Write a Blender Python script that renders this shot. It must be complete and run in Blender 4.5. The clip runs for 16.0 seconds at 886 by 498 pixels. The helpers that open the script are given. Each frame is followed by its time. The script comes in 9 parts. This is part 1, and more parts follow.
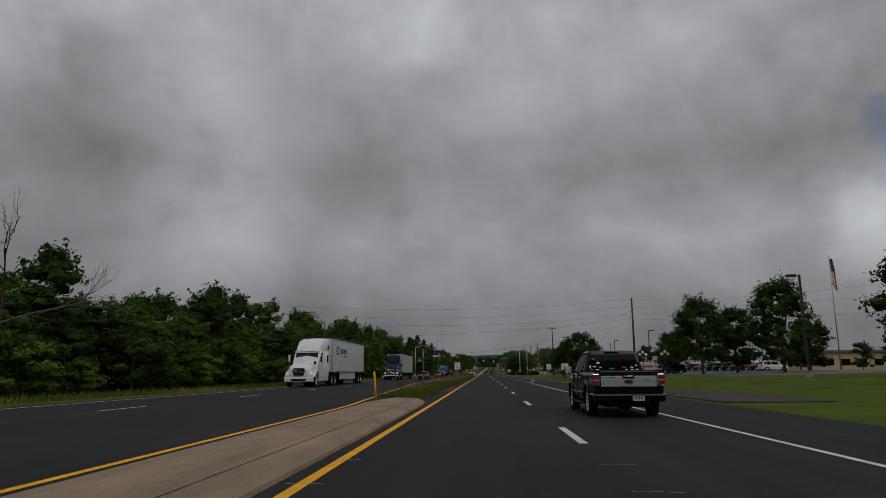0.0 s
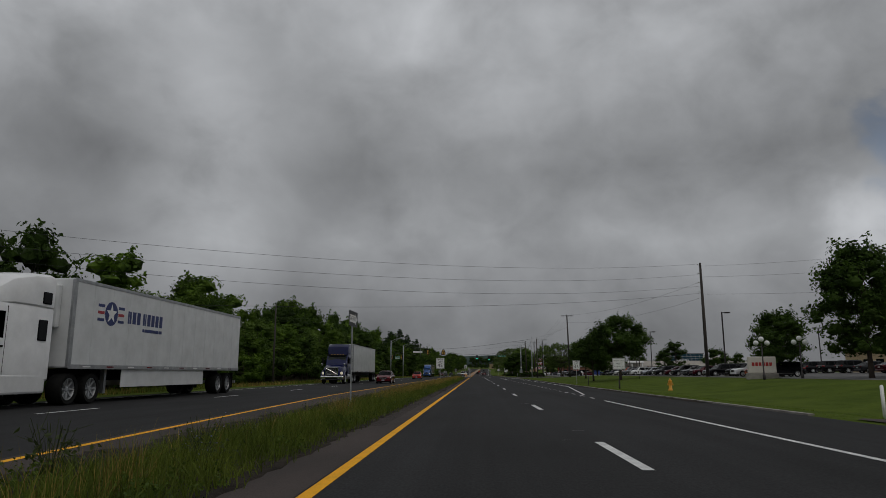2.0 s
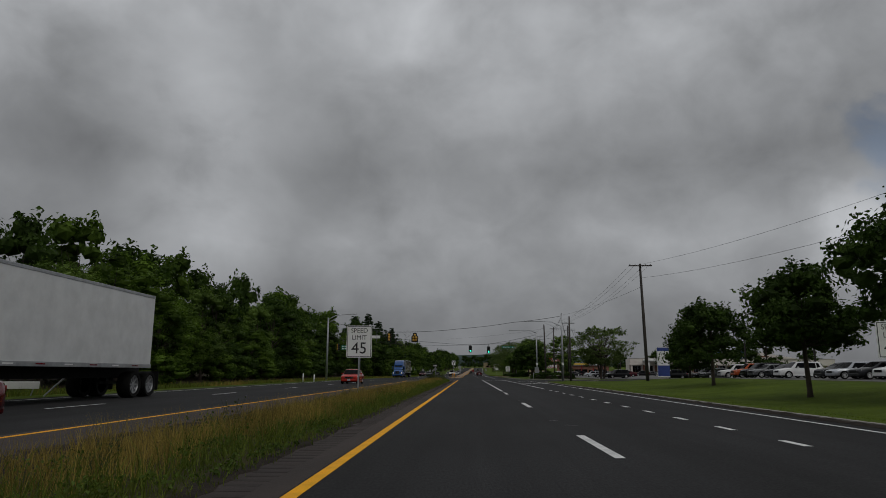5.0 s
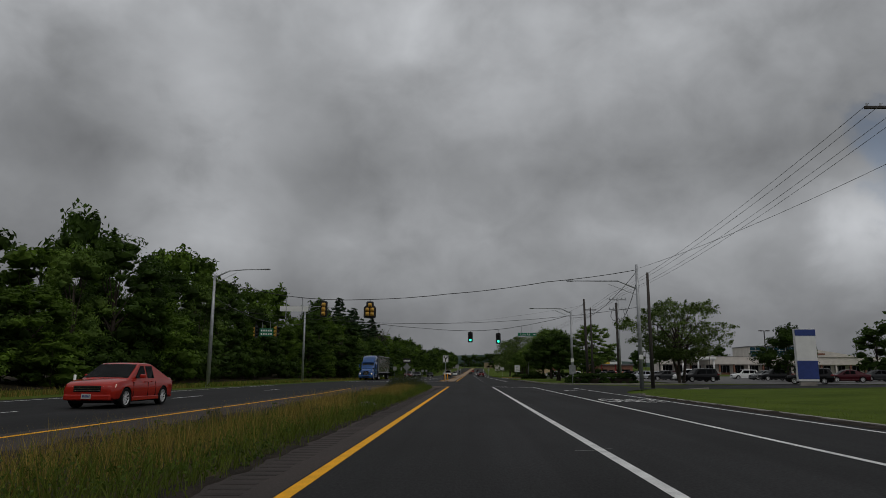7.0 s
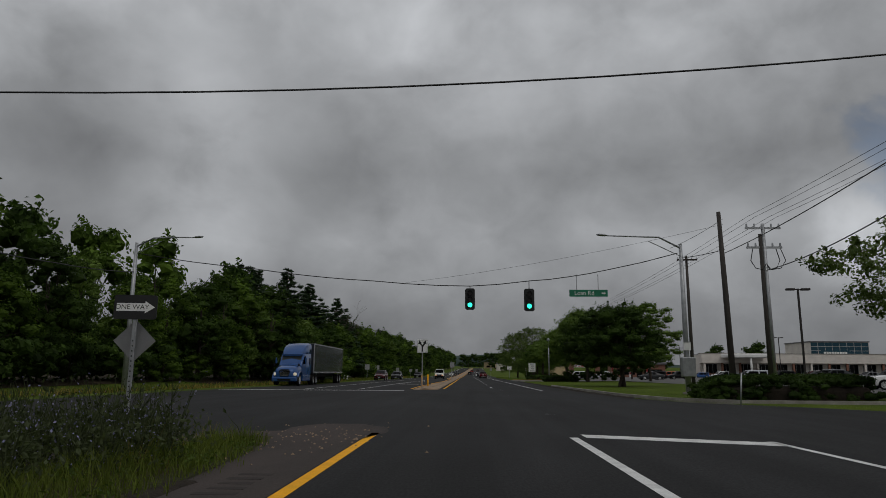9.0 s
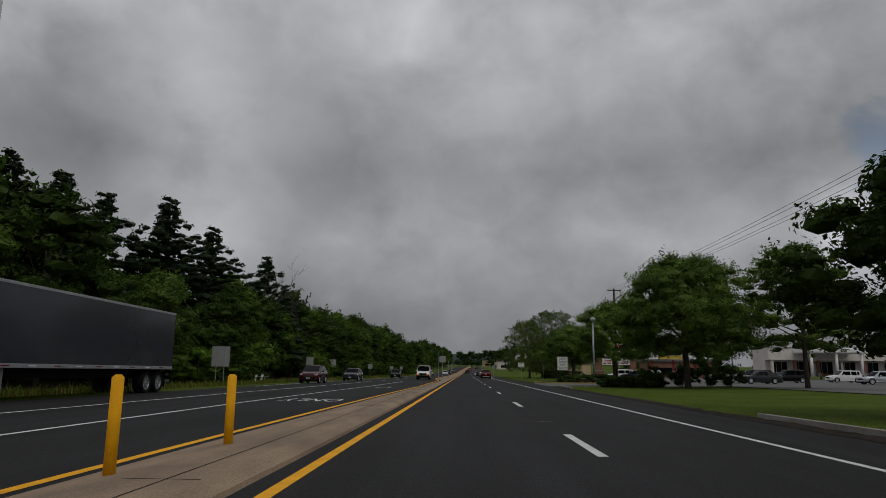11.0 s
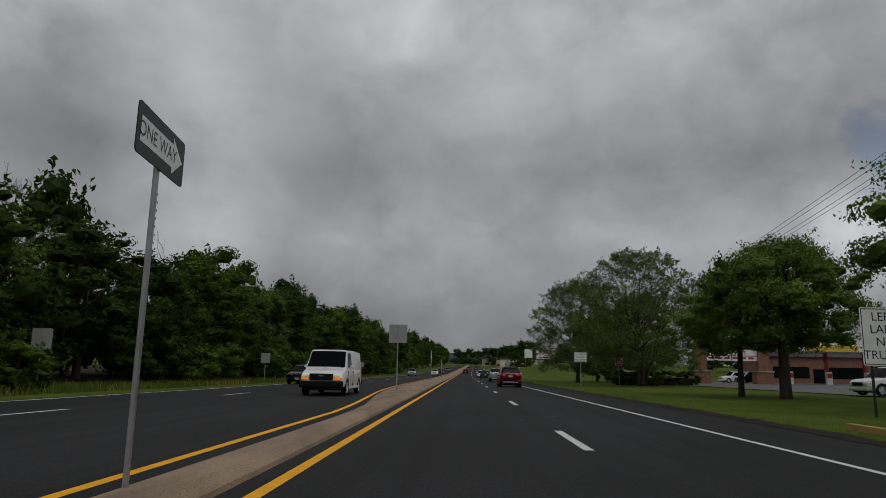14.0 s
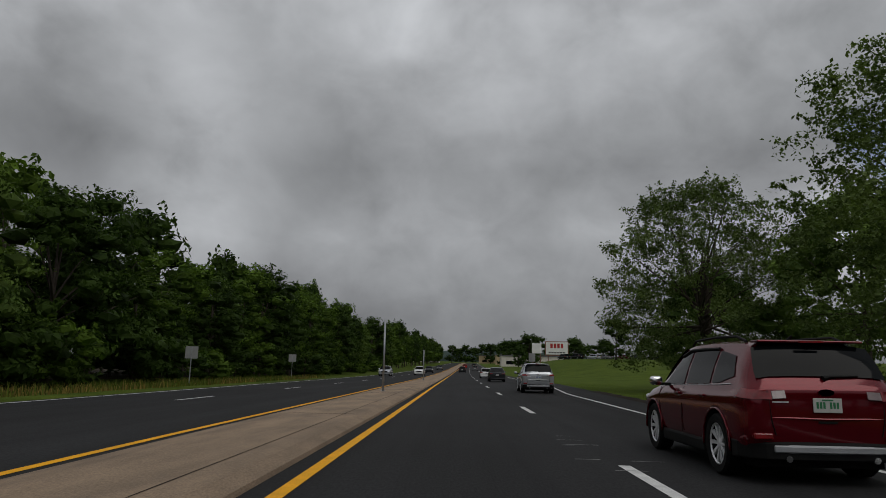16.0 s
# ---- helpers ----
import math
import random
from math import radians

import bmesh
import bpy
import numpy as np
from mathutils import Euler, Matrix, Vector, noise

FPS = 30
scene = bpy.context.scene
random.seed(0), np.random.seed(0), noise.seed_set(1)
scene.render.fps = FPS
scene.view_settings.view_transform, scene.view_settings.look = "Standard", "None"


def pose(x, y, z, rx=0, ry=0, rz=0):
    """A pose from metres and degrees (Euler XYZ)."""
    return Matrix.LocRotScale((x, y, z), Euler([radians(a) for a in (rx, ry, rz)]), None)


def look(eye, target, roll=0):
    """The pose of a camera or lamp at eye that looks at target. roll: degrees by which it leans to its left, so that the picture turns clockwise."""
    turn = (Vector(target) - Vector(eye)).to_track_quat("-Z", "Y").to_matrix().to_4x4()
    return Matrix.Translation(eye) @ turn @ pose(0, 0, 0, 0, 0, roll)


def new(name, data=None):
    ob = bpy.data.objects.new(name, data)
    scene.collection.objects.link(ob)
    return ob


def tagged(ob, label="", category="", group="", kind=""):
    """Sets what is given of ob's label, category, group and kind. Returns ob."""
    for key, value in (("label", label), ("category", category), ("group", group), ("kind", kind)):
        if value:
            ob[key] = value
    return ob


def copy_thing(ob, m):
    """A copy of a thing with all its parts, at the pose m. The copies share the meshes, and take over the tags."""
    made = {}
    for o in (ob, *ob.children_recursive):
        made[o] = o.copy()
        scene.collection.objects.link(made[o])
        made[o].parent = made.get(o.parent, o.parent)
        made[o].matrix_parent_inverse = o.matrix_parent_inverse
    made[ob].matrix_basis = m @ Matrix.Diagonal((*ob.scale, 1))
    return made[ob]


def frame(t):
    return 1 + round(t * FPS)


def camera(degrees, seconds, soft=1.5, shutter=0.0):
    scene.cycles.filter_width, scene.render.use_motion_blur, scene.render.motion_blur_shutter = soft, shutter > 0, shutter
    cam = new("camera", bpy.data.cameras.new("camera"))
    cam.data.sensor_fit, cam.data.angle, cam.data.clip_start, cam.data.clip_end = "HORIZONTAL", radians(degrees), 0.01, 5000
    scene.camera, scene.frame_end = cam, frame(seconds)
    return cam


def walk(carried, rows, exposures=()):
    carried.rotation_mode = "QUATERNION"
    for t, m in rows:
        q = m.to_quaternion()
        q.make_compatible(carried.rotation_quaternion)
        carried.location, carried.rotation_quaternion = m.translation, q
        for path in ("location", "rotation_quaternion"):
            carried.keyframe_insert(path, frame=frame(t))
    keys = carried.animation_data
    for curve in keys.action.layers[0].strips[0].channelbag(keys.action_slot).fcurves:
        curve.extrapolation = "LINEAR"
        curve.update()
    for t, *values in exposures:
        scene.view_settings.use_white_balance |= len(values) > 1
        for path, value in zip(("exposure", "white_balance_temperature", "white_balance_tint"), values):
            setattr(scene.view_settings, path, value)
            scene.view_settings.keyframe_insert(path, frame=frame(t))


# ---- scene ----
cam = camera(66.83, 16.0, 0.8)
PATH = [
    (0.0, 2.014, -0.95, 1.196, 100.434, 0.405, 3.462),
    (0.5, 1.904, 10.09, 1.174, 100.533, 0.329, 3.224),
    (1.0, 1.751, 21.04, 1.140, 100.520, 0.256, 3.051),
    (1.5, 1.675, 31.96, 1.118, 100.513, 0.152, 2.936),
    (2.0, 1.618, 42.78, 1.146, 100.478, 0.052, 2.777),
    (2.5, 1.573, 53.60, 1.163, 100.435, -0.035, 2.600),
    (3.0, 1.574, 64.50, 1.159, 100.410, -0.071, 2.484),
    (3.5, 1.569, 75.57, 1.163, 100.392, -0.087, 2.409),
    (4.0, 1.551, 86.66, 1.139, 100.360, -0.133, 2.320),
    (4.5, 1.562, 97.82, 1.130, 100.386, -0.199, 2.238),
    (5.0, 1.639, 109.04, 1.126, 100.424, -0.253, 2.187),
    (5.5, 1.655, 120.27, 1.126, 100.436, -0.255, 2.184),
    (6.0, 1.672, 131.49, 1.126, 100.447, -0.258, 2.181),
    (6.5, 1.687, 142.69, 1.126, 100.458, -0.261, 2.178),
    (7.0, 1.704, 153.87, 1.126, 100.469, -0.263, 2.175),
    (7.5, 1.720, 165.01, 1.126, 100.481, -0.266, 2.172),
    (8.0, 1.764, 176.18, 1.126, 100.458, -0.316, 2.132),
    (8.5, 1.771, 187.50, 1.129, 100.471, -0.329, 2.089),
    (9.0, 1.755, 198.75, 1.133, 100.492, -0.378, 2.066),
    (9.5, 1.761, 210.00, 1.129, 100.461, -0.456, 2.010),
    (10.0, 1.768, 221.25, 1.124, 100.431, -0.533, 1.955),
    (10.5, 1.774, 232.51, 1.119, 100.400, -0.610, 1.899),
    (11.0, 1.781, 243.74, 1.114, 100.370, -0.688, 1.843),
    (11.5, 1.786, 254.95, 1.110, 100.339, -0.765, 1.787),
    (12.0, 1.830, 266.10, 1.110, 100.358, -0.836, 1.780),
    (12.5, 1.861, 277.13, 1.096, 100.335, -0.853, 1.791),
    (13.0, 1.806, 288.06, 1.096, 100.354, -1.001, 1.623),
    (13.5, 1.762, 299.46, 1.097, 100.336, -1.027, 1.645),
    (14.0, 1.801, 310.75, 1.103, 100.331, -1.081, 1.658),
    (14.5, 1.802, 321.99, 1.104, 100.304, -1.120, 1.651),
    (15.0, 1.712, 333.34, 1.119, 100.319, -1.128, 1.595),
    (15.5, 1.621, 344.81, 1.130, 100.278, -1.120, 1.448),
    (16.0, 1.595, 356.26, 1.135, 100.179, -1.049, 1.238),
]
walk(cam, [(t, pose(x, y, z, rx, ry, rz)) for t, x, y, z, rx, ry, rz in PATH], [(0.0, -0.10), (5.0, -0.09), (9.0, -0.02), (11.5, 0.05), (16.0, 0.09)])

# sky brightness by height above the horizon, and lighter or darker parts: direction, inner and outer width, gain
SKY_LAYERS = [(0.0, 0.18), (0.05, 0.205), (0.12, 0.255), (0.19, 0.315), (0.29, 0.24), (0.37, 0.29), (0.48, 0.40), (0.7, 0.42), (1.0, 0.42)]
SKY_PATCHES = [((-0.085, 0.877, 0.47), 0.02, 0.3, 1.05), ((-0.37, 0.88, 0.27), 0.03, 0.22, 1.4), ((-0.45, 0.8, 0.42), 0.05, 0.3, 1.12), ((0.5, 0.847, 0.182), 0.02, 0.11, 1.7), ((-0.55, 0.8, 0.22), 0.05, 0.3, 0.8)]
# ---------------------------------------------------------------- tools
def node(tree, kind, **values):
    n = tree.nodes.new(kind)
    for key, value in values.items():
        if isinstance(value, bpy.types.NodeSocket):
            tree.links.new(value, n.inputs[key.replace("_", " ")])
        else:
            n.inputs[key.replace("_", " ")].default_value = value
    return n


def math_node(tree, op, a, b=0.0, c=0.0, clamp=False):
    n = tree.nodes.new("ShaderNodeMath")
    n.operation, n.use_clamp = op, clamp
    for i, v in enumerate((a, b, c)):
        if isinstance(v, bpy.types.NodeSocket):
            tree.links.new(v, n.inputs[i])
        else:
            n.inputs[i].default_value = v
    return n.outputs[0]


def ramp(tree, fac, stops):
    n = tree.nodes.new("ShaderNodeValToRGB")
    tree.links.new(fac, n.inputs[0])
    e = n.color_ramp.elements
    while len(e) < len(stops):
        e.new(0.5)
    for el, (p, c) in zip(e, stops):
        el.position = p
        el.color = (*c, 1) if isinstance(c, tuple) else (c, c, c, 1)
    return n.outputs[0]


def mix(tree, fac, a, b, how="MIX"):
    n = tree.nodes.new("ShaderNodeMix")
    n.data_type, n.blend_type = "RGBA", how
    for i, v in ((0, fac), (6, a), (7, b)):
        if isinstance(v, bpy.types.NodeSocket):
            tree.links.new(v, n.inputs[i])
        elif i == 0:
            n.inputs[0].default_value = v
        else:
            n.inputs[i].default_value = (*v, 1)
    return n.outputs[2]


# ---------------------------------------------------------------- sky and sun
SUN_DIR = Vector((0.30, -0.50, 0.81)).normalized()
world = bpy.data.worlds.new("overcast")
scene.world = world
world.use_nodes = True
wt = world.node_tree
wt.nodes.clear()
way = node(wt, "ShaderNodeTexCoord").outputs["Generated"]
unit = wt.nodes.new("ShaderNodeVectorMath")
unit.operation = "NORMALIZE"
wt.links.new(way, unit.inputs[0])
sep = node(wt, "ShaderNodeSeparateXYZ", Vector=unit.outputs[0])
up = math_node(wt, "MAXIMUM", sep.outputs[2], 0.0)
flat = node(wt, "ShaderNodeCombineXYZ", X=sep.outputs[0], Y=sep.outputs[1], Z=math_node(wt, "MULTIPLY", up, 1.9))
big = node(wt, "ShaderNodeTexNoise", Vector=flat.outputs[0], Scale=2.2, Detail=3.0, Roughness=0.5, Distortion=0.0)
round_ = node(wt, "ShaderNodeCombineXYZ", X=sep.outputs[0], Y=sep.outputs[1], Z=math_node(wt, "MULTIPLY", up, 1.25))
mid = node(wt, "ShaderNodeTexNoise", Vector=round_.outputs[0], Scale=4.6, Detail=5.0, Roughness=0.5, Distortion=0.25)
fine = node(wt, "ShaderNodeTexNoise", Vector=round_.outputs[0], Scale=11.0, Detail=5.0, Roughness=0.52, Distortion=0.3)


def blob(direction, inner, outer, wobble=0.05):
    d = wt.nodes.new("ShaderNodeVectorMath")
    d.operation = "DISTANCE"
    wt.links.new(unit.outputs[0], d.inputs[0])
    d.inputs[1].default_value = Vector(direction).normalized()
    r = math_node(wt, "ADD", d.outputs["Value"], math_node(wt, "MULTIPLY", math_node(wt, "SUBTRACT", fine.outputs[0], 0.5), wobble * 4))
    m = wt.nodes.new("ShaderNodeMapRange")
    m.interpolation_type = "SMOOTHSTEP"
    wt.links.new(r, m.inputs[0])
    for i, v in ((1, outer), (2, inner), (3, 0.0), (4, 1.0)):
        m.inputs[i].default_value = v
    return m.outputs[0]


height = math_node(wt, "ADD", up, math_node(wt, "MULTIPLY", math_node(wt, "SUBTRACT", big.outputs[0], 0.5), 0.10))
layer = ramp(wt, height, SKY_LAYERS)
puff = math_node(wt, "MULTIPLY_ADD", math_node(wt, "SUBTRACT", mid.outputs[0], 0.5), 1.0, 1.0)
puff = math_node(wt, "MULTIPLY_ADD", math_node(wt, "SUBTRACT", fine.outputs[0], 0.5), 0.65, puff)
cloud = mix(wt, 1.0, layer, node(wt, "ShaderNodeCombineXYZ", X=puff, Y=puff, Z=puff).outputs[0], "MULTIPLY")
for direction, inner, outer, gain in SKY_PATCHES:
    lift = math_node(wt, "MULTIPLY_ADD", blob(direction, inner, outer), gain - 1.0, 1.0)
    cloud = mix(wt, 1.0, cloud, node(wt, "ShaderNodeCombineXYZ", X=lift, Y=lift, Z=lift).outputs[0], "MULTIPLY")
sky = wt.nodes.new("ShaderNodeTexSky")
sky.sky_type, sky.sun_disc = "NISHITA", False
sky.sun_elevation, sky.sun_rotation = math.asin(SUN_DIR.z), math.atan2(SUN_DIR.x, SUN_DIR.y)
clear = mix(wt, 1.0, sky.outputs[0], (0.055, 0.055, 0.055), "MULTIPLY")
seen = mix(wt, math_node(wt, "MULTIPLY", blob((0.56, 0.80, 0.26), 0.02, 0.105, 0.06), 0.6), cloud, clear)
seen = mix(wt, 1.0, seen, (0.965, 0.995, 1.04), "MULTIPLY")
back = node(wt, "ShaderNodeBackground", Color=seen, Strength=1.0)
wt.links.new(back.outputs[0], node(wt, "ShaderNodeOutputWorld").inputs[0])

sun = new("sun", bpy.data.lights.new("sun", "SUN"))
sun.data.energy, sun.data.angle, sun.data.color = 0.5, radians(40), (1.0, 0.96, 0.9)
sun.matrix_world = look((0, 0, 200), Vector((0, 0, 200)) - SUN_DIR)


# ---------------------------------------------------------------- materials
def stuff(name, a, b=None, scale=4.0, rough=0.6, metal=0.0, bump=0.0, bump_scale=60.0, fine_amt=0.25, coat=0.0, spread=(0.35, 0.65),
          stretch=(1, 1, 1), bands=0.0, per_object=0.0, per_island=0.0, spec=0.5, glow=None, glow_power=0.0, through_light=0.0):
    """A surface of two tones mixed by patches of noise, with fine grain and relief; scale in patches per metre."""
    m = bpy.data.materials.new(name)
    m.use_nodes = True
    t = m.node_tree
    p = t.nodes["Principled BSDF"]
    p.inputs["Roughness"].default_value, p.inputs["Metallic"].default_value = rough, metal
    p.inputs["Coat Weight"].default_value, p.inputs["Coat Roughness"].default_value = coat, 0.06
    p.inputs["Specular IOR Level"].default_value = spec
    b = b or tuple(c * 0.8 for c in a)
    place = node(t, "ShaderNodeTexCoord").outputs["Object"]
    place = node(t, "ShaderNodeMapping", Vector=place, Scale=stretch).outputs[0]
    n1 = node(t, "ShaderNodeTexNoise", Vector=place, Scale=scale, Detail=6.0, Roughness=0.6)
    n2 = node(t, "ShaderNodeTexNoise", Vector=place, Scale=bump_scale, Detail=3.0, Roughness=0.6)
    fac = ramp(t, n1.outputs[0], [(spread[0], 0.0), (spread[1], 1.0)])
    colour = mix(t, fac, a, b)
    grain = math_node(t, "MULTIPLY_ADD", math_node(t, "SUBTRACT", n2.outputs[0], 0.5), fine_amt * 2, 1.0)
    if bands:
        long = node(t, "ShaderNodeMapping", Vector=node(t, "ShaderNodeTexCoord").outputs["Object"], Scale=(1.0, 0.012, 1.0)).outputs[0]
        n3 = node(t, "ShaderNodeTexNoise", Vector=long, Scale=1.3, Detail=4.0, Roughness=0.65)
        grain = math_node(t, "MULTIPLY", grain, math_node(t, "MULTIPLY_ADD", math_node(t, "SUBTRACT", n3.outputs[0], 0.5), bands * 2, 1.0))
    if per_object:
        grain = math_node(t, "MULTIPLY", grain, math_node(t, "MULTIPLY_ADD", node(t, "ShaderNodeObjectInfo").outputs["Random"], per_object, 1 - per_object / 2))
    if per_island:
        grain = math_node(t, "MULTIPLY", grain, math_node(t, "MULTIPLY_ADD", node(t, "ShaderNodeNewGeometry").outputs["Random Per Island"], per_island, 1 - per_island / 2))
    colour = mix(t, 1.0, colour, node(t, "ShaderNodeCombineXYZ", X=grain, Y=grain, Z=grain).outputs[0], "MULTIPLY")
    t.links.new(colour, p.inputs["Base Color"])
    if bump:
        t.links.new(node(t, "ShaderNodeBump", Height=n2.outputs[0], Strength=1.0, Distance=bump).outputs[0], p.inputs["Normal"])
    if glow:
        p.inputs["Emission Color"].default_value, p.inputs["Emission Strength"].default_value = (*glow, 1), glow_power
    if through_light:
        tr = node(t, "ShaderNodeBsdfTranslucent", Color=mix(t, 1.0, colour, (1.3, 1.5, 0.6), "MULTIPLY"))
        both = node(t, "ShaderNodeMixShader", Fac=through_light)
        t.links.new(p.outputs[0], both.inputs[1])
        t.links.new(tr.outputs[0], both.inputs[2])
        t.links.new(both.outputs[0], t.nodes["Material Output"].inputs[0])
    return m


M_ASPHALT = stuff("asphalt", (0.028, 0.028, 0.029), (0.019, 0.019, 0.019), 0.35, 0.85, bump=0.004, bump_scale=34, fine_amt=0.8, stretch=(1, 0.3, 1), bands=0.5, spec=0.12)
M_OLD = stuff("old_asphalt", (0.072, 0.058, 0.053), (0.046, 0.039, 0.036), 0.6, 0.9, spec=0.15, bump=0.006, bump_scale=70, fine_amt=0.6, stretch=(1, 0.3, 1))
M_GROOVE = stuff("worn_groove", (0.052, 0.043, 0.040), (0.036, 0.031, 0.029), 1.5, 0.9, spec=0.12, fine_amt=0.5)
M_LOT = stuff("lot_asphalt", (0.13, 0.125, 0.12), (0.09, 0.088, 0.086), 0.25, 0.9, bump=0.004, bump_scale=50, fine_amt=0.4)
M_CONCRETE = stuff("island_concrete", (0.32, 0.225, 0.145), (0.19, 0.135, 0.088), 1.3, 0.85, bump=0.008, bump_scale=55, fine_amt=0.6, stretch=(1, 0.35, 1), bands=0.35)
M_CURB = stuff("kerb_concrete", (0.34, 0.32, 0.29), (0.2, 0.18, 0.16), 1.2, 0.85, bump=0.006, bump_scale=40, fine_amt=0.4)
M_YELLOW = stuff("yellow_paint", (0.95, 0.45, 0.008), (0.76, 0.36, 0.012), 2.5, 0.7, spec=0.15, bump=0.002, bump_scale=110, fine_amt=0.35)
M_WHITE = stuff("white_paint", (0.76, 0.76, 0.74), (0.52, 0.52, 0.51), 2.5, 0.6, bump=0.002, bump_scale=110, fine_amt=0.35)
M_LAWN = stuff("lawn", (0.088, 0.122, 0.018), (0.056, 0.084, 0.013), 0.35, 0.95, bump=0.05, bump_scale=9, fine_amt=0.55, spec=0.04)
M_VERGE = stuff("rough_grass_ground", (0.06, 0.052, 0.024), (0.032, 0.036, 0.015), 0.5, 0.95, bump=0.05, bump_scale=12, fine_amt=0.6, spec=0.1)
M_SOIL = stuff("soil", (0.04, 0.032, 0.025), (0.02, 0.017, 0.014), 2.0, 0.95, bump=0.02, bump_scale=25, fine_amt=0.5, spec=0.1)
M_BLADE = stuff("green_blades", (0.125, 0.15, 0.03), (0.075, 0.10, 0.02), 0.6, 0.8, per_island=0.9, spec=0.06, through_light=0.25)
M_LAWNBLADE = stuff("mown_blades", (0.15, 0.20, 0.034), (0.10, 0.145, 0.024), 0.6, 0.8, per_island=0.5, spec=0.15, through_light=0.2)
M_HERB = stuff("broad_weed_leaves", (0.085, 0.125, 0.024), (0.04, 0.066, 0.014), 0.9, 0.7, per_island=0.8, spec=0.1, through_light=0.25)
M_STRAW = stuff("straw_blades", (0.31, 0.22, 0.07), (0.17, 0.125, 0.042), 0.6, 0.8, per_island=1.0, spec=0.08, through_light=0.3)
M_WEED = stuff("grey_green_weed", (0.075, 0.09, 0.045), (0.05, 0.065, 0.03), 1.0, 0.8, per_island=0.7, spec=0.08, through_light=0.25)
M_CHICORY = stuff("blue_petals", (0.22, 0.22, 0.40), (0.32, 0.31, 0.46), 3.0, 0.7, per_island=0.4)
M_BARK = stuff("bark", (0.085, 0.068, 0.055), (0.045, 0.038, 0.032), 3.0, 0.95, bump=0.03, bump_scale=14, fine_amt=0.5, stretch=(1, 1, 0.25), spec=0.1)
M_DEAD = stuff("dead_wood", (0.16, 0.13, 0.115), (0.09, 0.075, 0.065), 3.0, 0.95, spec=0.1)
LEAVES = [stuff("leaves_" + n, a, b, 0.5, 0.62, per_island=0.6, per_object=0.35, spec=0.06, through_light=0.22) for n, a, b in (
    ("mid", (0.115, 0.185, 0.027), (0.024, 0.046, 0.008)), ("light", (0.145, 0.215, 0.046), (0.045, 0.08, 0.018)),
    ("dark", (0.060, 0.102, 0.02), (0.015, 0.030, 0.006)), ("grey", (0.14, 0.19, 0.06), (0.055, 0.085, 0.026)),
    ("fir", (0.034, 0.058, 0.026), (0.022, 0.038, 0.019)), ("pale", (0.24, 0.28, 0.09), (0.15, 0.19, 0.06)))]
M_POLE = stuff("weathered_pole_wood", (0.062, 0.053, 0.047), (0.032, 0.028, 0.025), 2.0, 0.9, bump=0.006, bump_scale=40, stretch=(1, 1, 0.08))
M_GALV = stuff("galvanised_steel", (0.42, 0.43, 0.44), (0.30, 0.31, 0.32), 3.0, 0.45, metal=0.6, fine_amt=0.2)
M_DARKMETAL = stuff("dark_bronze_metal", (0.035, 0.03, 0.028), None, 3.0, 0.45, metal=0.4)
M_CABLE = stuff("black_cable", (0.02, 0.02, 0.02), None, 3.0, 0.6)
M_SIGNWHITE = stuff("sign_white", (0.84, 0.84, 0.82), (0.76, 0.76, 0.74), 1.5, 0.45, fine_amt=0.06)
M_SIGNRED = stuff("red_sign_sheeting", (0.42, 0.025, 0.03), None, 2.0, 0.45, fine_amt=0.08)
M_SIGNBACK = stuff("sign_back_aluminium", (0.40, 0.40, 0.40), (0.33, 0.33, 0.33), 2.0, 0.5, metal=0.5, fine_amt=0.1)
M_BLACK = stuff("black_paint", (0.012, 0.012, 0.012), None, 3.0, 0.5)
M_GREENSIGN = stuff("green_sign", (0.01, 0.19, 0.10), None, 2.0, 0.4, fine_amt=0.08)
M_SIGNALYELLOW = stuff("signal_yellow", (0.62, 0.36, 0.05), (0.5, 0.28, 0.04), 2.0, 0.5, fine_amt=0.15)
M_GREENLIT = stuff("green_signal_light", (0.02, 0.3, 0.2), None, 2.0, 0.4, glow=(0.03, 1.0, 0.55), glow_power=2.2)
M_LENS = stuff("dark_signal_lens", (0.03, 0.012, 0.01), None, 2.0, 0.3)
M_HYDRANT = stuff("hydrant_yellow", (0.75, 0.36, 0.03), (0.6, 0.26, 0.03), 4.0, 0.5)
M_BRICK = stuff("brown_brick", (0.27, 0.13, 0.085), (0.18, 0.085, 0.06), 3.0, 0.9, bump=0.01, bump_scale=30)
M_STUCCO = stuff("pale_stucco", (0.72, 0.67, 0.61), (0.62, 0.57, 0.52), 0.5, 0.85, bump=0.004, bump_scale=40, fine_amt=0.12)
M_CREAM = stuff("cream_wall", (0.55, 0.42, 0.25), (0.46, 0.35, 0.21), 0.5, 0.85, fine_amt=0.12)
M_ROOF = stuff("grey_roof", (0.16, 0.16, 0.165), (0.11, 0.11, 0.115), 0.6, 0.85, fine_amt=0.3)
# woods colour shifted to blue-grey to stand for haze
M_HILL = stuff("haze_tinted_woods", (0.07, 0.095, 0.085), (0.05, 0.07, 0.065), 0.02, 0.95, fine_amt=0.3, bump_scale=0.3, spec=0.0)


def glass(name, tint, rough=0.06):
    return stuff(name, tint, None, 2.0, rough, fine_amt=0.03, spec=0.12)


M_GLASS = stuff("dark_window_glass", (0.004, 0.005, 0.006), None, 2.0, 0.04, fine_amt=0.03, spec=0.1)
M_BLUEGLASS = glass("teal_window_glass", (0.03, 0.08, 0.11))


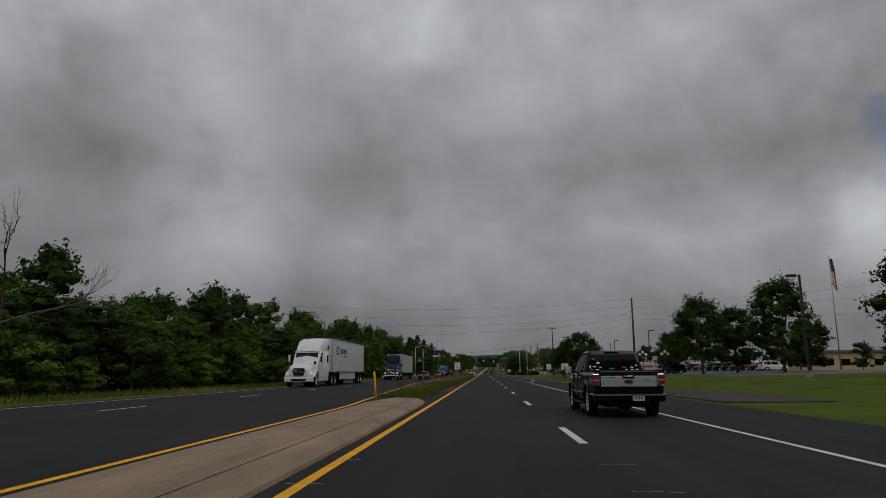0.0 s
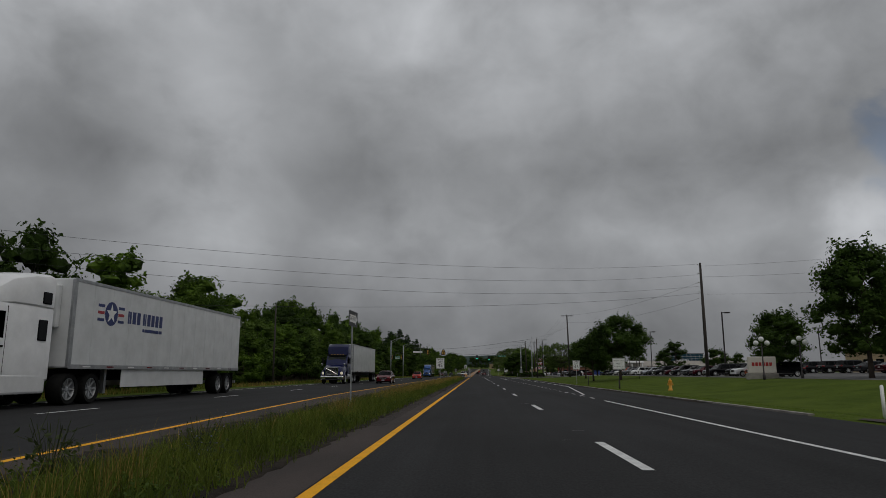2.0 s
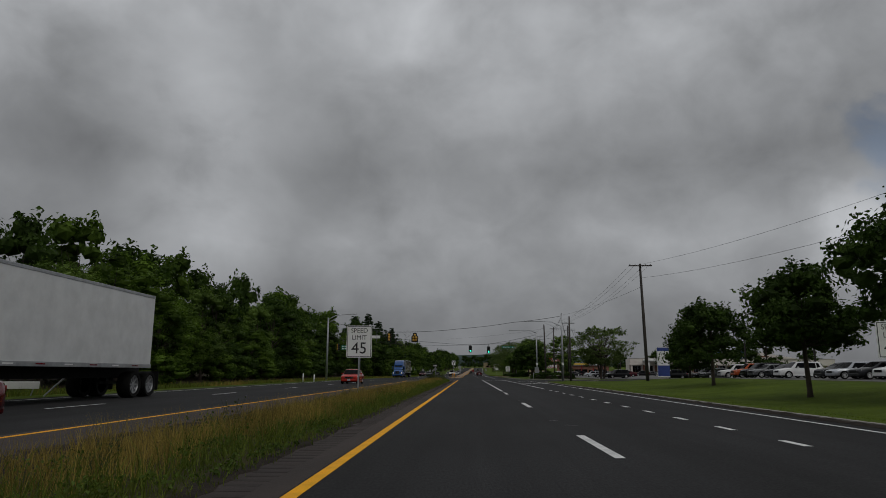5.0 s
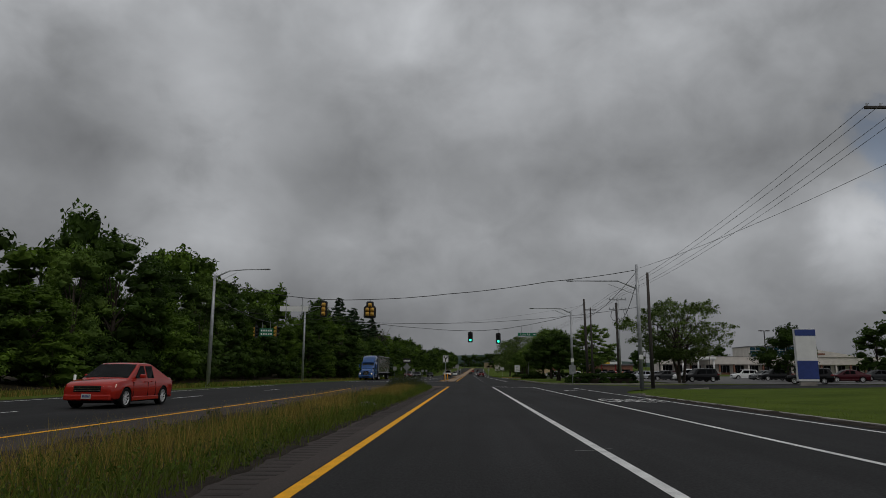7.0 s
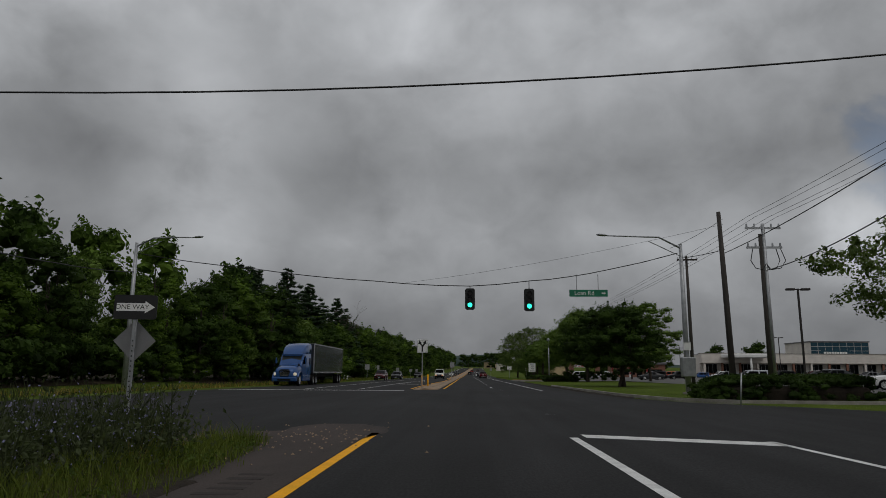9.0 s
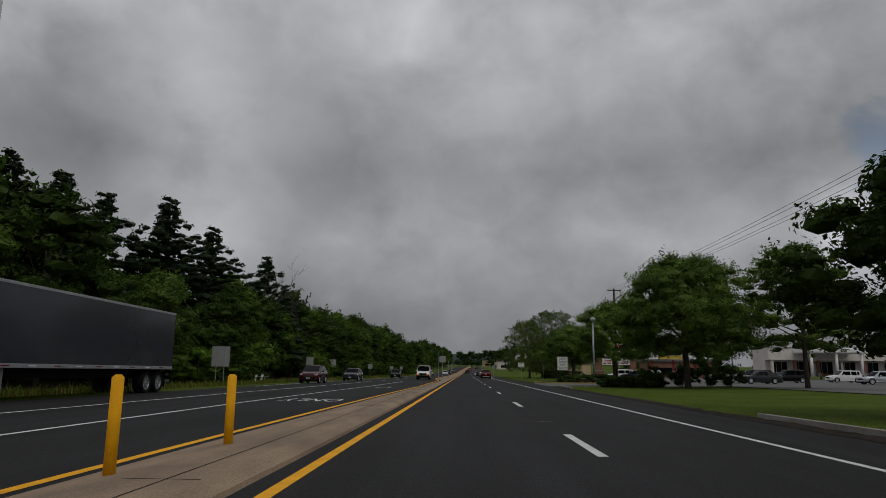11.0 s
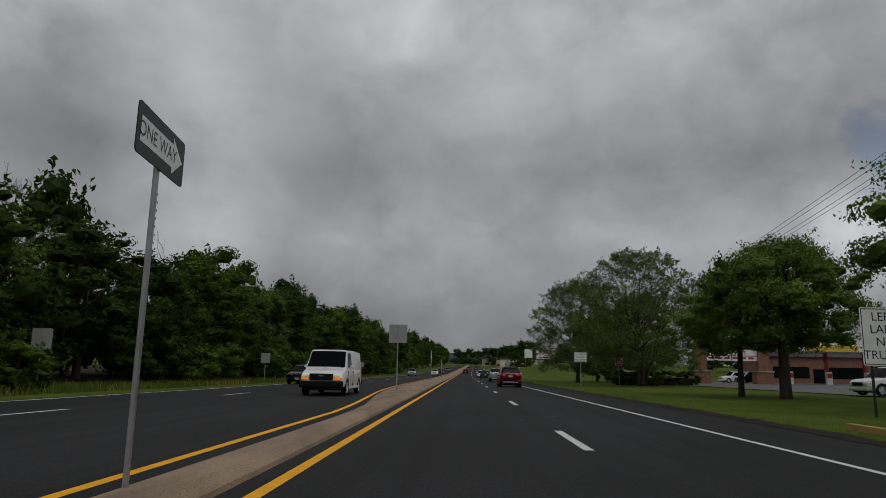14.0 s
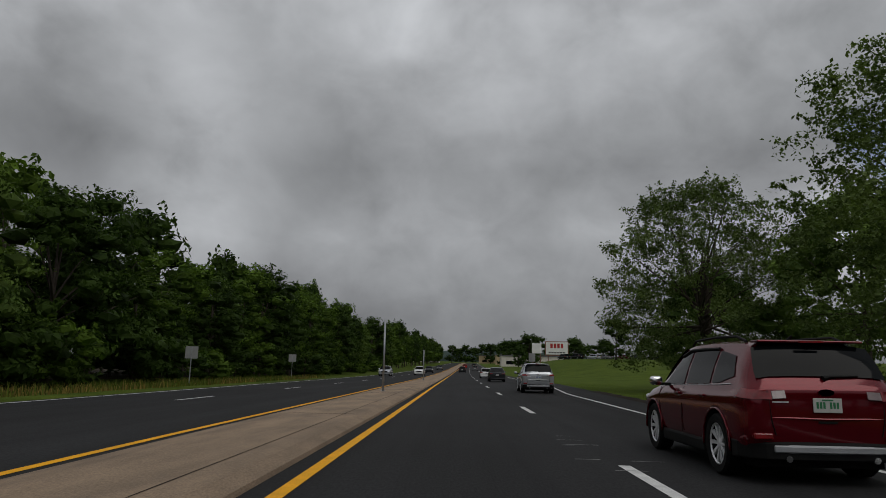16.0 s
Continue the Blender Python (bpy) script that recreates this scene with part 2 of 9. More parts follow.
# ---------------------------------------------------------------- mesh tools
def box(bm, x0, x1, y0, y1, z0, z1, bevel=0.0):
    vs = [bm.verts.new((x, y, z)) for z in (z0, z1) for y in (y0, y1) for x in (x0, x1)]
    fs = [bm.faces.new([vs[i] for i in q]) for q in ((0, 2, 3, 1), (4, 5, 7, 6), (0, 1, 5, 4), (2, 6, 7, 3), (0, 4, 6, 2), (1, 3, 7, 5))]
    if bevel:
        bmesh.ops.bevel(bm, geom=list({e for f in fs for e in f.edges}), offset=bevel, segments=2, affect="EDGES", profile=0.5)
    return bm


def tube(bm, points, radii, sides=8, cap=True):
    """A round bar through points, with a radius at each."""
    rings = []
    pts = [Vector(p) for p in points]
    for i, p in enumerate(pts):
        d = (pts[min(i + 1, len(pts) - 1)] - pts[max(i - 1, 0)]).normalized()
        side = d.cross(Vector((0, 0, 1)) if abs(d.z) < 0.9 else Vector((1, 0, 0))).normalized()
        up_ = side.cross(d)
        r = radii[i] if isinstance(radii, (list, tuple)) else radii
        rings.append([bm.verts.new(p + r * (math.cos(a) * side + math.sin(a) * up_)) for a in (2 * math.pi * k / sides for k in range(sides))])
    for a, b in zip(rings, rings[1:]):
        for k in range(sides):
            bm.faces.new((a[k], a[(k + 1) % sides], b[(k + 1) % sides], b[k]))
    if cap:
        bm.faces.new(rings[0][::-1])
        bm.faces.new(rings[-1])
    return bm


def mesh_of(name, bm, material, smooth=False):
    bmesh.ops.recalc_face_normals(bm, faces=bm.faces)
    me = bpy.data.meshes.new(name)
    bm.to_mesh(me)
    bm.free()
    for m in (material if isinstance(material, (list, tuple)) else [material]):
        me.materials.append(m)
    if smooth:
        me.shade_smooth()
    return me


def part(name, bm, material, parent=None, label="", smooth=False):
    ob = new(name, bm if isinstance(bm, bpy.types.Mesh) else mesh_of(name, bm, material, smooth))
    ob.parent = parent
    return tagged(ob, label)


def thing(name, label, category, group="", kind="", at=None):
    ob = new(name)
    ob.empty_display_size = 0.2
    if at is not None:
        ob.matrix_basis = at
    return tagged(ob, label, category, group, kind)


def setting(name, bm, material, label, category, smooth=False):
    return tagged(new(name, mesh_of(name, bm, material, smooth)), label, category, "", "structure")


def raw(name, verts, faces, material, smooth=False):
    me = bpy.data.meshes.new(name)
    me.from_pydata(verts, [], faces)
    me.materials.append(material)
    if smooth:
        me.shade_smooth()
    return me


# ---------------------------------------------------------------- lie of the land
def smooth(a, b, v):
    k = min(max((v - a) / (b - a), 0.0), 1.0)
    return k * k * (3 - 2 * k)


def bend(y):
    """How far the road swings to the right beyond the shops."""
    k = max(y - 400.0, 0.0)
    return k * k * 5.5e-5 if k < 170 else 170 * 170 * 5.5e-5 + (k - 170) * 170 * 11e-5


def rise(y):
    """The road's height: level at first, then climbing."""
    k = max(y - 420.0, 0.0)
    return k * k * 5.0e-5 if k < 160 else 160 * 160 * 5.0e-5 + (k - 160) * 160 * 10.0e-5 if k < 900 else 160 * 160 * 5e-5 + 740 * 160 * 1e-4


def on_line(points, y):
    ys = [p[1] for p in points]
    return float(np.interp(y, ys, [p[0] for p in points]))


ASPHALT_L = [(-16.6, -80), (-16.6, 200), (-15.2, 240), (-13.3, 265), (-12.85, 290), (-12.65, 309), (-11.9, 330), (-11.3, 355), (-11.2, 380), (-11.7, 420), (-12.0, 900)]
ASPHALT_R = [(10.3, -80), (10.6, 60), (10.7, 190), (11.4, 197), (13.2, 203), (16.5, 207), (16.5, 222.4), (11.6, 226), (9.9, 231), (9.3, 240), (9.2, 330), (9.0, 380), (11.0, 420), (9.5, 900)]


def land(x, y):
    """Height of the ground beside the road."""
    z, xr = rise(y), x - bend(y)
    l, r = on_line(ASPHALT_L, y), on_line(ASPHALT_R, y)
    if l < xr < r:
        return z - 0.06 - 0.3 * smooth(0.3, 1.5, min(xr - l, r - xr))
    if xr >= r:
        d = xr - r
        drive = smooth(196, 206, y) * (1 - smooth(228, 236, y)) + smooth(300, 304, y) * (1 - smooth(314, 319, y))
        swale = -0.28 * smooth(0.5, 4.0, d) * (1 - smooth(6.0, 15.0, d)) * (1 - smooth(150, 185, y)) * smooth(40, 60, y)
        bank = (0.65 * smooth(3.0, 18.0, d) + 0.5 * smooth(20, 45, d)) * (1 - 0.75 * smooth(185, 208, y))
        knoll = 3.6 * smooth(430, 520, y) * smooth(2.0, 22.0, d) * (1 - smooth(560, 640, y))
        return z + 0.03 * smooth(0, 0.4, d) * (1 - drive) + swale + bank + knoll
    d = l - xr
    return z + 0.05 * smooth(0, 0.6, d) - 0.25 * smooth(1.0, 3.0, d) + 0.6 * smooth(4.0, 14.0, d)


def sheet(name, xs, ys, z_of, material, label, category, tilt=True):
    vs, fs = [], []
    for y in ys:
        for x in xs:
            vs.append((x + (bend(y) if tilt else 0), y, z_of(x + (bend(y) if tilt else 0), y)))
    n = len(xs)
    for j in range(len(ys) - 1):
        for i in range(n - 1):
            a = j * n + i
            fs.append((a, a + 1, a + n + 1, a + n))
    return tagged(new(name, raw(name, vs, fs, material, True)), label, category, "", "structure")


GX = sorted(set([-2500, -900, -300, -120, -80, -60, -45] + [-40 + 2 * i for i in range(13)] + [-16.7, -16.5, -15.5, -14.5, -13.6, -13.0, -12.4, -11.5, -10, -6, 0, 5, 7.5, 8.4, 9, 9.4, 10.2, 10.8] + [11 + i for i in range(36)] + [50, 60, 75, 100, 150, 300, 900, 2500]))
GY = [-400, -120, -60] + [-40 + 5 * i for i in range(130)] + [620, 650, 700, 760, 850, 950, 1100, 1400, 2000, 3000, 4500]
ground = sheet("ground", GX, GY, land, M_LAWN, "mown green lawn and rough grass beside the highway", "ground")


def strip(name, left, right, y0, y1, material, label, category, lift=0.0, step=4.0, cross=1):
    """A band of ground between two lines (x, y)."""
    n = max(2, int((y1 - y0) / step) + 1)
    vs, fs = [], []
    for j in range(n):
        y = y0 + (y1 - y0) * j / (n - 1)
        a, b = on_line(left, y), on_line(right, y)
        for i in range(cross + 1):
            vs.append((a + (b - a) * i / cross + bend(y), y, rise(y) + lift))
    for j in range(n - 1):
        for i in range(cross):
            k = j * (cross + 1) + i
            fs.append((k, k + 1, k + cross + 2, k + cross + 1))
    return tagged(new(name, raw(name, vs, fs, material)), label, category, "", "structure")


road = strip("road", ASPHALT_L, ASPHALT_R, -80, 900, M_ASPHALT, "dark worn asphalt of a divided four-lane highway", "road")

# the crossing street, the driveway and the parking lots on the right
def slab(name, xs, ys, material, label, category, lift):
    return sheet(name, xs, ys, lambda x, y: land(x, y) + lift, material, label, category, False)


RX = [9.0, 9.3, 9.6, 10, 10.5, 11, 12, 13, 14, 15, 16, 18, 20, 22, 24, 26, 28, 30, 33, 36, 40, 45, 50, 60, 75, 100, 150]
slab("side_road", RX, [207.5 + 1.25 * i for i in range(13)], M_ASPHALT, "asphalt side street joining the highway", "road", 0.03)
slab("driveway", RX[:17], [303.2 + 1.6 * i for i in range(10)], M_LOT, "pale worn driveway into the shops' car park", "road", 0.03)
slab("car_park", [27.5, 29, 31, 33, 36, 40, 45, 50, 60, 75, 100], [70 + 4 * i for i in range(32)], M_LOT, "grey asphalt car park behind the lawn", "car park", 0.02)
slab("shop_car_park", [24, 26, 28, 30, 33, 36, 40, 45, 50, 60, 75, 100, 130], [224 + 4 * i for i in range(50)], M_LOT, "grey asphalt shopping centre car park", "car park", 0.045)
slab("gravel_apron", [10.8, 11, 12, 13, 14, 15], [25 + 5 * i for i in range(8)], M_OLD, "old paved entrance at the road's edge", "road", 0.03)


# ---------------------------------------------------------------- markings
def mark(points, width, material, y0, y1, name, label, lift=0.006):
    half = width / 2
    return strip(name, [(x - half, y) for x, y in points], [(x + half, y) for x, y in points], y0, y1, material, label, "road marking", lift, 3.0)


mark([(0, -80), (0, 900)], 0.15, M_YELLOW, -80, 212, "yellow_line", "worn yellow edge line beside the median")
mark([(0, -80), (0, 900)], 0.15, M_YELLOW, 249, 900, "yellow_line", "worn yellow edge line beside the median")
OPP = [(-3.05, -80), (-3.05, 24), (-5.4, 65), (-6.1, 80), (-6.3, 120), (-6.3, 190), (-6.9, 204)]
mark(OPP, 0.15, M_YELLOW, -80, 203, "yellow_line", "worn yellow edge line of the far carriageway")
OPP2 = [(-2.38, 255), (-2.32, 263), (-2.18, 274), (-2.0, 283), (-1.8, 290), (-1.7, 295), (-1.68, 308), (-1.62, 320), (-1.56, 329), (-1.72, 333), (-2.25, 341), (-2.7, 348), (-3.0, 358), (-3.1, 368), (-3.1, 900)]
mark(OPP2, 0.15, M_YELLOW, 249, 294.3, "yellow_line", "worn yellow edge line of the far carriageway")
mark(OPP2, 0.15, M_YELLOW, 295.6, 900, "yellow_line", "worn yellow edge line of the far carriageway")
mark([(3.67, 0), (3.67, 900)], 0.15, M_WHITE, 152, 211.4, "white_line", "solid white lane line before the signals")
mark([(7.0, -80), (7.0, 212)], 0.13, M_WHITE, -80, 72, "white_line", "solid white edge line")
mark([(7.0, -80), (7.0, 212)], 0.13, M_WHITE, 158, 211, "white_line", "solid white turn-lane line")
mark([(7.2, 78), (9.5, 102), (9.75, 125), (10.0, 185), (9.9, 211)], 0.13, M_WHITE, 80, 208, "white_line", "solid white edge line of the turn lane")
mark([(6.85, 240), (6.8, 372), (7.3, 392), (9.3, 415), (9.3, 900)], 0.13, M_WHITE, 246, 900, "white_line", "solid white edge line")
mark([(-15.4, -80), (-15.6, 150), (-15.6, 240)], 0.13, M_WHITE, -80, 215, "white_line", "white edge line of the far carriageway")
mark([(-12.45, 290), (-12.25, 309), (-11.5, 330), (-10.95, 355), (-10.85, 380), (-11.3, 440), (-11, 900)], 0.13, M_WHITE, 290, 900, "white_line", "white edge line of the far carriageway")
mark([(-5.85, 250), (-5.85, 268), (-5.5, 285), (-5.2, 298), (-5.1, 320)], 0.13, M_WHITE, 246, 319, "white_line", "solid white turn-lane line of the far carriageway")
mark([(-9.5, 250), (-9.3, 276), (-8.9, 288), (-8.6, 303), (-8.35, 318)], 0.13, M_WHITE, 246, 318, "white_line", "solid white lane line of the far carriageway")


def dashes(points, first, last, period, length, width, label):
    y = first
    while y < last:
        bm = bmesh.new()
        x0, x1 = on_line(points, y), on_line(points, y + length)
        ends = [(x0 - width / 2, y), (x0 + width / 2, y), (x1 + width / 2, y + length), (x1 - width / 2, y + length)]
        bm.faces.new([bm.verts.new((x + bend(yy), yy, rise(yy) + 0.006)) for x, yy in ends])
        tagged(new("lane_dash", mesh_of("lane_dash", bm, M_WHITE)), label, "road marking", "lane dashes", "structure")
        y += period


dashes([(3.67, 0), (3.67, 900)], 10.9 - 13.45 * 6, 150, 13.45, 3.35, 0.15, "white painted lane dash")
dashes([(3.67, 0), (3.67, 900)], 253.3, 800, 13.54, 3.35, 0.15, "white painted lane dash")
dashes([(7.0, 0), (7.0, 300)], 74.5, 156, 3.05, 0.95, 0.15, "short white dotted turn-lane mark")
dashes([(-11.0, 0), (-11.1, 240)], 75.4 - 13.45 * 10, 205, 13.45, 3.35, 0.14, "white painted lane dash")
dashes([(-8.2, 320), (-7.7, 340), (-7.5, 380), (-7.1, 420), (-7.0, 800)], 324.3, 800, 13.5, 3.35, 0.14, "white painted lane dash")
bm = bmesh.new()
bm.faces.new([bm.verts.new((x, y, 0.006)) for x, y in ((3.9, 211.4), (7.0, 210.2), (7.0, 210.85), (3.9, 212.05))])
setting("stop_line", bm, M_WHITE, "white stop line before the crossing", "road marking")
bm = bmesh.new()
bm.faces.new([bm.verts.new((x, y, 0.006)) for x, y in ((-14.6, 243.2), (-2.4, 243.2), (-2.4, 243.8), (-14.6, 243.8))])
setting("stop_line", bm, M_WHITE, "white stop line of the far carriageway", "road marking")


def arrow(x, y, facing, name="turn_arrow"):
    """A turn arrow about 2.5 m long: a shaft that hooks to one side."""
    bm = bmesh.new()
    for poly in (((-0.09, 0), (0.09, 0), (0.09, 1.5), (-0.09, 1.7)), ((-0.09, 1.7), (0.09, 1.5), (0.55, 1.75), (0.55, 1.95)), ((0.5, 1.45), (1.05, 1.9), (0.5, 2.3))):
        bm.faces.new([bm.verts.new((x + facing * px, y + facing * py, 0.006)) for px, py in poly])
    setting(name, bm, M_WHITE, "white painted turn arrow", "road marking")


arrow(8.25, 199.4, 1)
arrow(-3.55, 292.9, -1)


def text_on(name, words, size, m, material, parent=None, label="", kind="", stretch_y=1.0, category=""):
    cu = bpy.data.curves.new(name, "FONT")
    cu.body, cu.size, cu.align_x, cu.align_y, cu.fill_mode = words, size, "CENTER", "CENTER", "FRONT"
    tmp = new("tmp", cu)
    me = bpy.data.meshes.new_from_object(tmp.evaluated_get(bpy.context.evaluated_depsgraph_get()))
    bpy.data.objects.remove(tmp)
    bpy.data.curves.remove(cu)
    me.materials.clear()
    me.materials.append(material)
    for v in me.vertices:
        v.co.y *= stretch_y
    me.transform(m)
    ob = new(name, me)
    ob.parent = parent
    return tagged(ob, label, category, "", kind)


text_on("road_lettering", "ONLY", 0.95, pose(8.62, 183.5, 0.006), M_WHITE, None, "white ONLY painted on the turn lane", "structure", 5.3, "road marking")
text_on("road_lettering", "ONLY", 0.85, pose(-4.0, 269.9, 0.006, 0, 0, 180), M_WHITE, None, "white ONLY painted on the far turn lane", "structure", 3.6, "road marking")

# ---------------------------------------------------------------- medians
def island(name, left, right, y0, y1, nose0, nose1, label):
    """A low concrete island with sloping kerbs and rounded noses."""
    ys = np.unique(np.concatenate([np.arange(y0, y1, 3.0), y0 + np.array([0, 0.15, 0.5, 1.0, 1.8]), y1 - np.array([0, 0.15, 0.5, 1.0, 1.8])]))
    vs, fs = [], []
    for y in ys:
        a, b = on_line(left, y), on_line(right, y)
        c, h = (a + b) / 2, (b - a) / 2
        if nose0 and y - y0 < 1.8:
            h *= math.sqrt(max(1 - ((1.8 - (y - y0)) / 1.8) ** 2, 0.02))
        if nose1 and y1 - y < 1.8:
            h *= math.sqrt(max(1 - ((1.8 - (y1 - y)) / 1.8) ** 2, 0.02))
        k = min(0.22, h * 0.45)
        kl = min(0.8, h * 0.9)
        for dx, z in ((-h, -0.02), (-h + 0.01, 0.004), (-h + kl * 0.5, 0.07), (-h + kl, 0.13), (max(h - k - 0.05, -h + kl + 0.01), 0.13), (h - k, 0.125), (h - 0.03, 0.05), (h, -0.02)):
            vs.append((c + dx + bend(y), y, rise(y) + z))
    for j in range(len(ys) - 1):
        for i in range(7):
            a = j * 8 + i
            fs.append((a, a + 1, a + 9, a + 8))
    fs += [tuple(range(7, -1, -1)), tuple((len(ys) - 1) * 8 + i for i in range(8))]
    ob = new(name, raw(name, vs, fs, M_CONCRETE))
    tagged(ob, label, "traffic island", "", "structure")
    bm = bmesh.new()
    for y in np.arange(y0 + 4, min(y1 - 3, y0 + 150), 13.5):
        a, b = on_line(left, y) + 0.85, on_line(right, y) - 0.28
        if b - a > 0.3:
            box(bm, a + bend(y), b + bend(y), y, y + 0.012, 0.128 + rise(y), 0.1325 + rise(y))
    for y in np.arange(y0 + 3, min(y1 - 6, y0 + 150), 3.0):
        b0, b1 = on_line(right, y) - 0.6, on_line(right, y + 3) - 0.6
        if b0 - on_line(left, y) > 0.6:
            bm.faces.new([bm.verts.new((x + bend(yy), yy, 0.1335 + rise(yy))) for x, yy in ((b0, y), (b0 + 0.016, y), (b1 + 0.016, y + 3), (b1, y + 3))])
    setting("joint", bm, M_SOIL, "dark joints in the island concrete", "joint")
    return ob


island("median_island", [(-2.85, -80), (-2.85, 24), (-3.1, 30)], [(-0.3, -80), (-0.3, 25), (-0.5, 28), (-0.9, 30)], -80, 29.3, False, True, "brown concrete median island with a sloping kerb")
island("median_island", [(x + (0.2 if y < 310 else 0.36 if y < 336 else 0.2), y) for x, y in OPP2], [(-0.32, 245), (-0.32, 900)], 246, 900, True, False, "long brown concrete median island between yellow lines")
MED_L = [(-2.8, 28), (-3.15, 62), (-3.4, 86), (-3.65, 120), (-3.9, 195), (-3.6, 206), (-2.2, 211)]
MED_R = [(-0.6, 28), (-0.72, 34), (-0.9, 42), (-0.9, 60), (-0.93, 110), (-0.98, 195), (-1.2, 207), (-1.7, 211)]
strip("median_shoulder", [(on_line(OPP, y) - 0.3 if y > 40 else x - 0.5, y) for x, y in MED_L], [(-0.1, 0), (-0.1, 300)], 44, 211, M_OLD, "brownish rough paved shoulder of the median", "shoulder", 0.003)
strip("median_ground", MED_L, MED_R, 29, 211, M_VERGE, "weedy ground of the grass median", "ground", 0.012, 3.0, 4)
# crumbling dirt edges where the verge meets the paving
def dirt_edge(line, side, width, height, y0, y1, seed, label="crumbling dark dirt at the edge of the grass median"):
    rg = np.random.default_rng(seed)
    vs, fs = [], []
    ys = np.arange(y0, y1, 0.35)
    for y in ys:
        x = on_line(line, y) + rg.normal() * 0.035
        w, h = width * rg.uniform(0.6, 1.3), height * rg.uniform(0.4, 1.3)
        for dx, z in ((side * w, 0.001), (side * w * 0.7, h * 0.8), (side * w * 0.2, h), (-side * 0.18, h * 0.6), (-side * 0.35, 0.008)):
            vs.append((x + dx, y, z + rise(y)))
    for j in range(len(ys) - 1):
        for i in range(4):
            k_ = j * 5 + i
            fs.append((k_, k_ + 1, k_ + 6, k_ + 5))
    tagged(new("dirt_edge", raw("dirt_edge", vs, fs, M_SOIL, True)), label, "ground", "", "structure")


dirt_edge(MED_L, -1, 0.95, 0.06, 34, 206, 3)
dirt_edge(MED_R, 1, 0.09, 0.03, 32, 206, 4)
for k, (y0, y1) in enumerate(((70, 188), (232, 301), (320, 398))):
    dirt_edge(ASPHALT_R, 1, 0.3, 0.05, y0, y1, 5 + k, "gritty dirt along the edge of the asphalt")
# storm drain let into the far side of the island
drain = thing("drain_grate", "dark rusty storm drain grate beside the island kerb", "drain", "", "", pose(-2.12, 294.95, 0.004))
part("frame", box(box(box(box(bmesh.new(), -0.42, 0.36, -0.62, -0.54, 0, 0.012), -0.42, 0.36, 0.54, 0.62, 0, 0.012), -0.42, -0.35, -0.54, 0.54, 0, 0.012), 0.29, 0.36, -0.54, 0.54, 0, 0.012), M_DARKMETAL, drain)
for k in range(9):
    part("bar", box(bmesh.new(), -0.35, 0.29, -0.5 + k * 0.12, -0.45 + k * 0.12, 0, 0.009), M_DARKMETAL, drain)
part("kerb_paint", box(bmesh.new(), 0.5, 0.6, -0.66, 0.66, -0.01, 0.045, 0.015), M_YELLOW, drain, "yellow-painted kerb block")
# rumble grooves cut across the paved shoulder
bm = bmesh.new()
for i in range(480):
    y = 58 + i * 0.31
    box(bm, -0.82 + 0.02 * math.sin(i * 2.1), -0.44 + 0.02 * math.sin(i * 1.3), y, y + 0.13, 0.001, 0.0055)
tagged(new("rumble_strip", mesh_of("rumble_strip", bm, M_GROOVE)), "row of dark rumble grooves along the shoulder", "rumble strip", "", "structure")


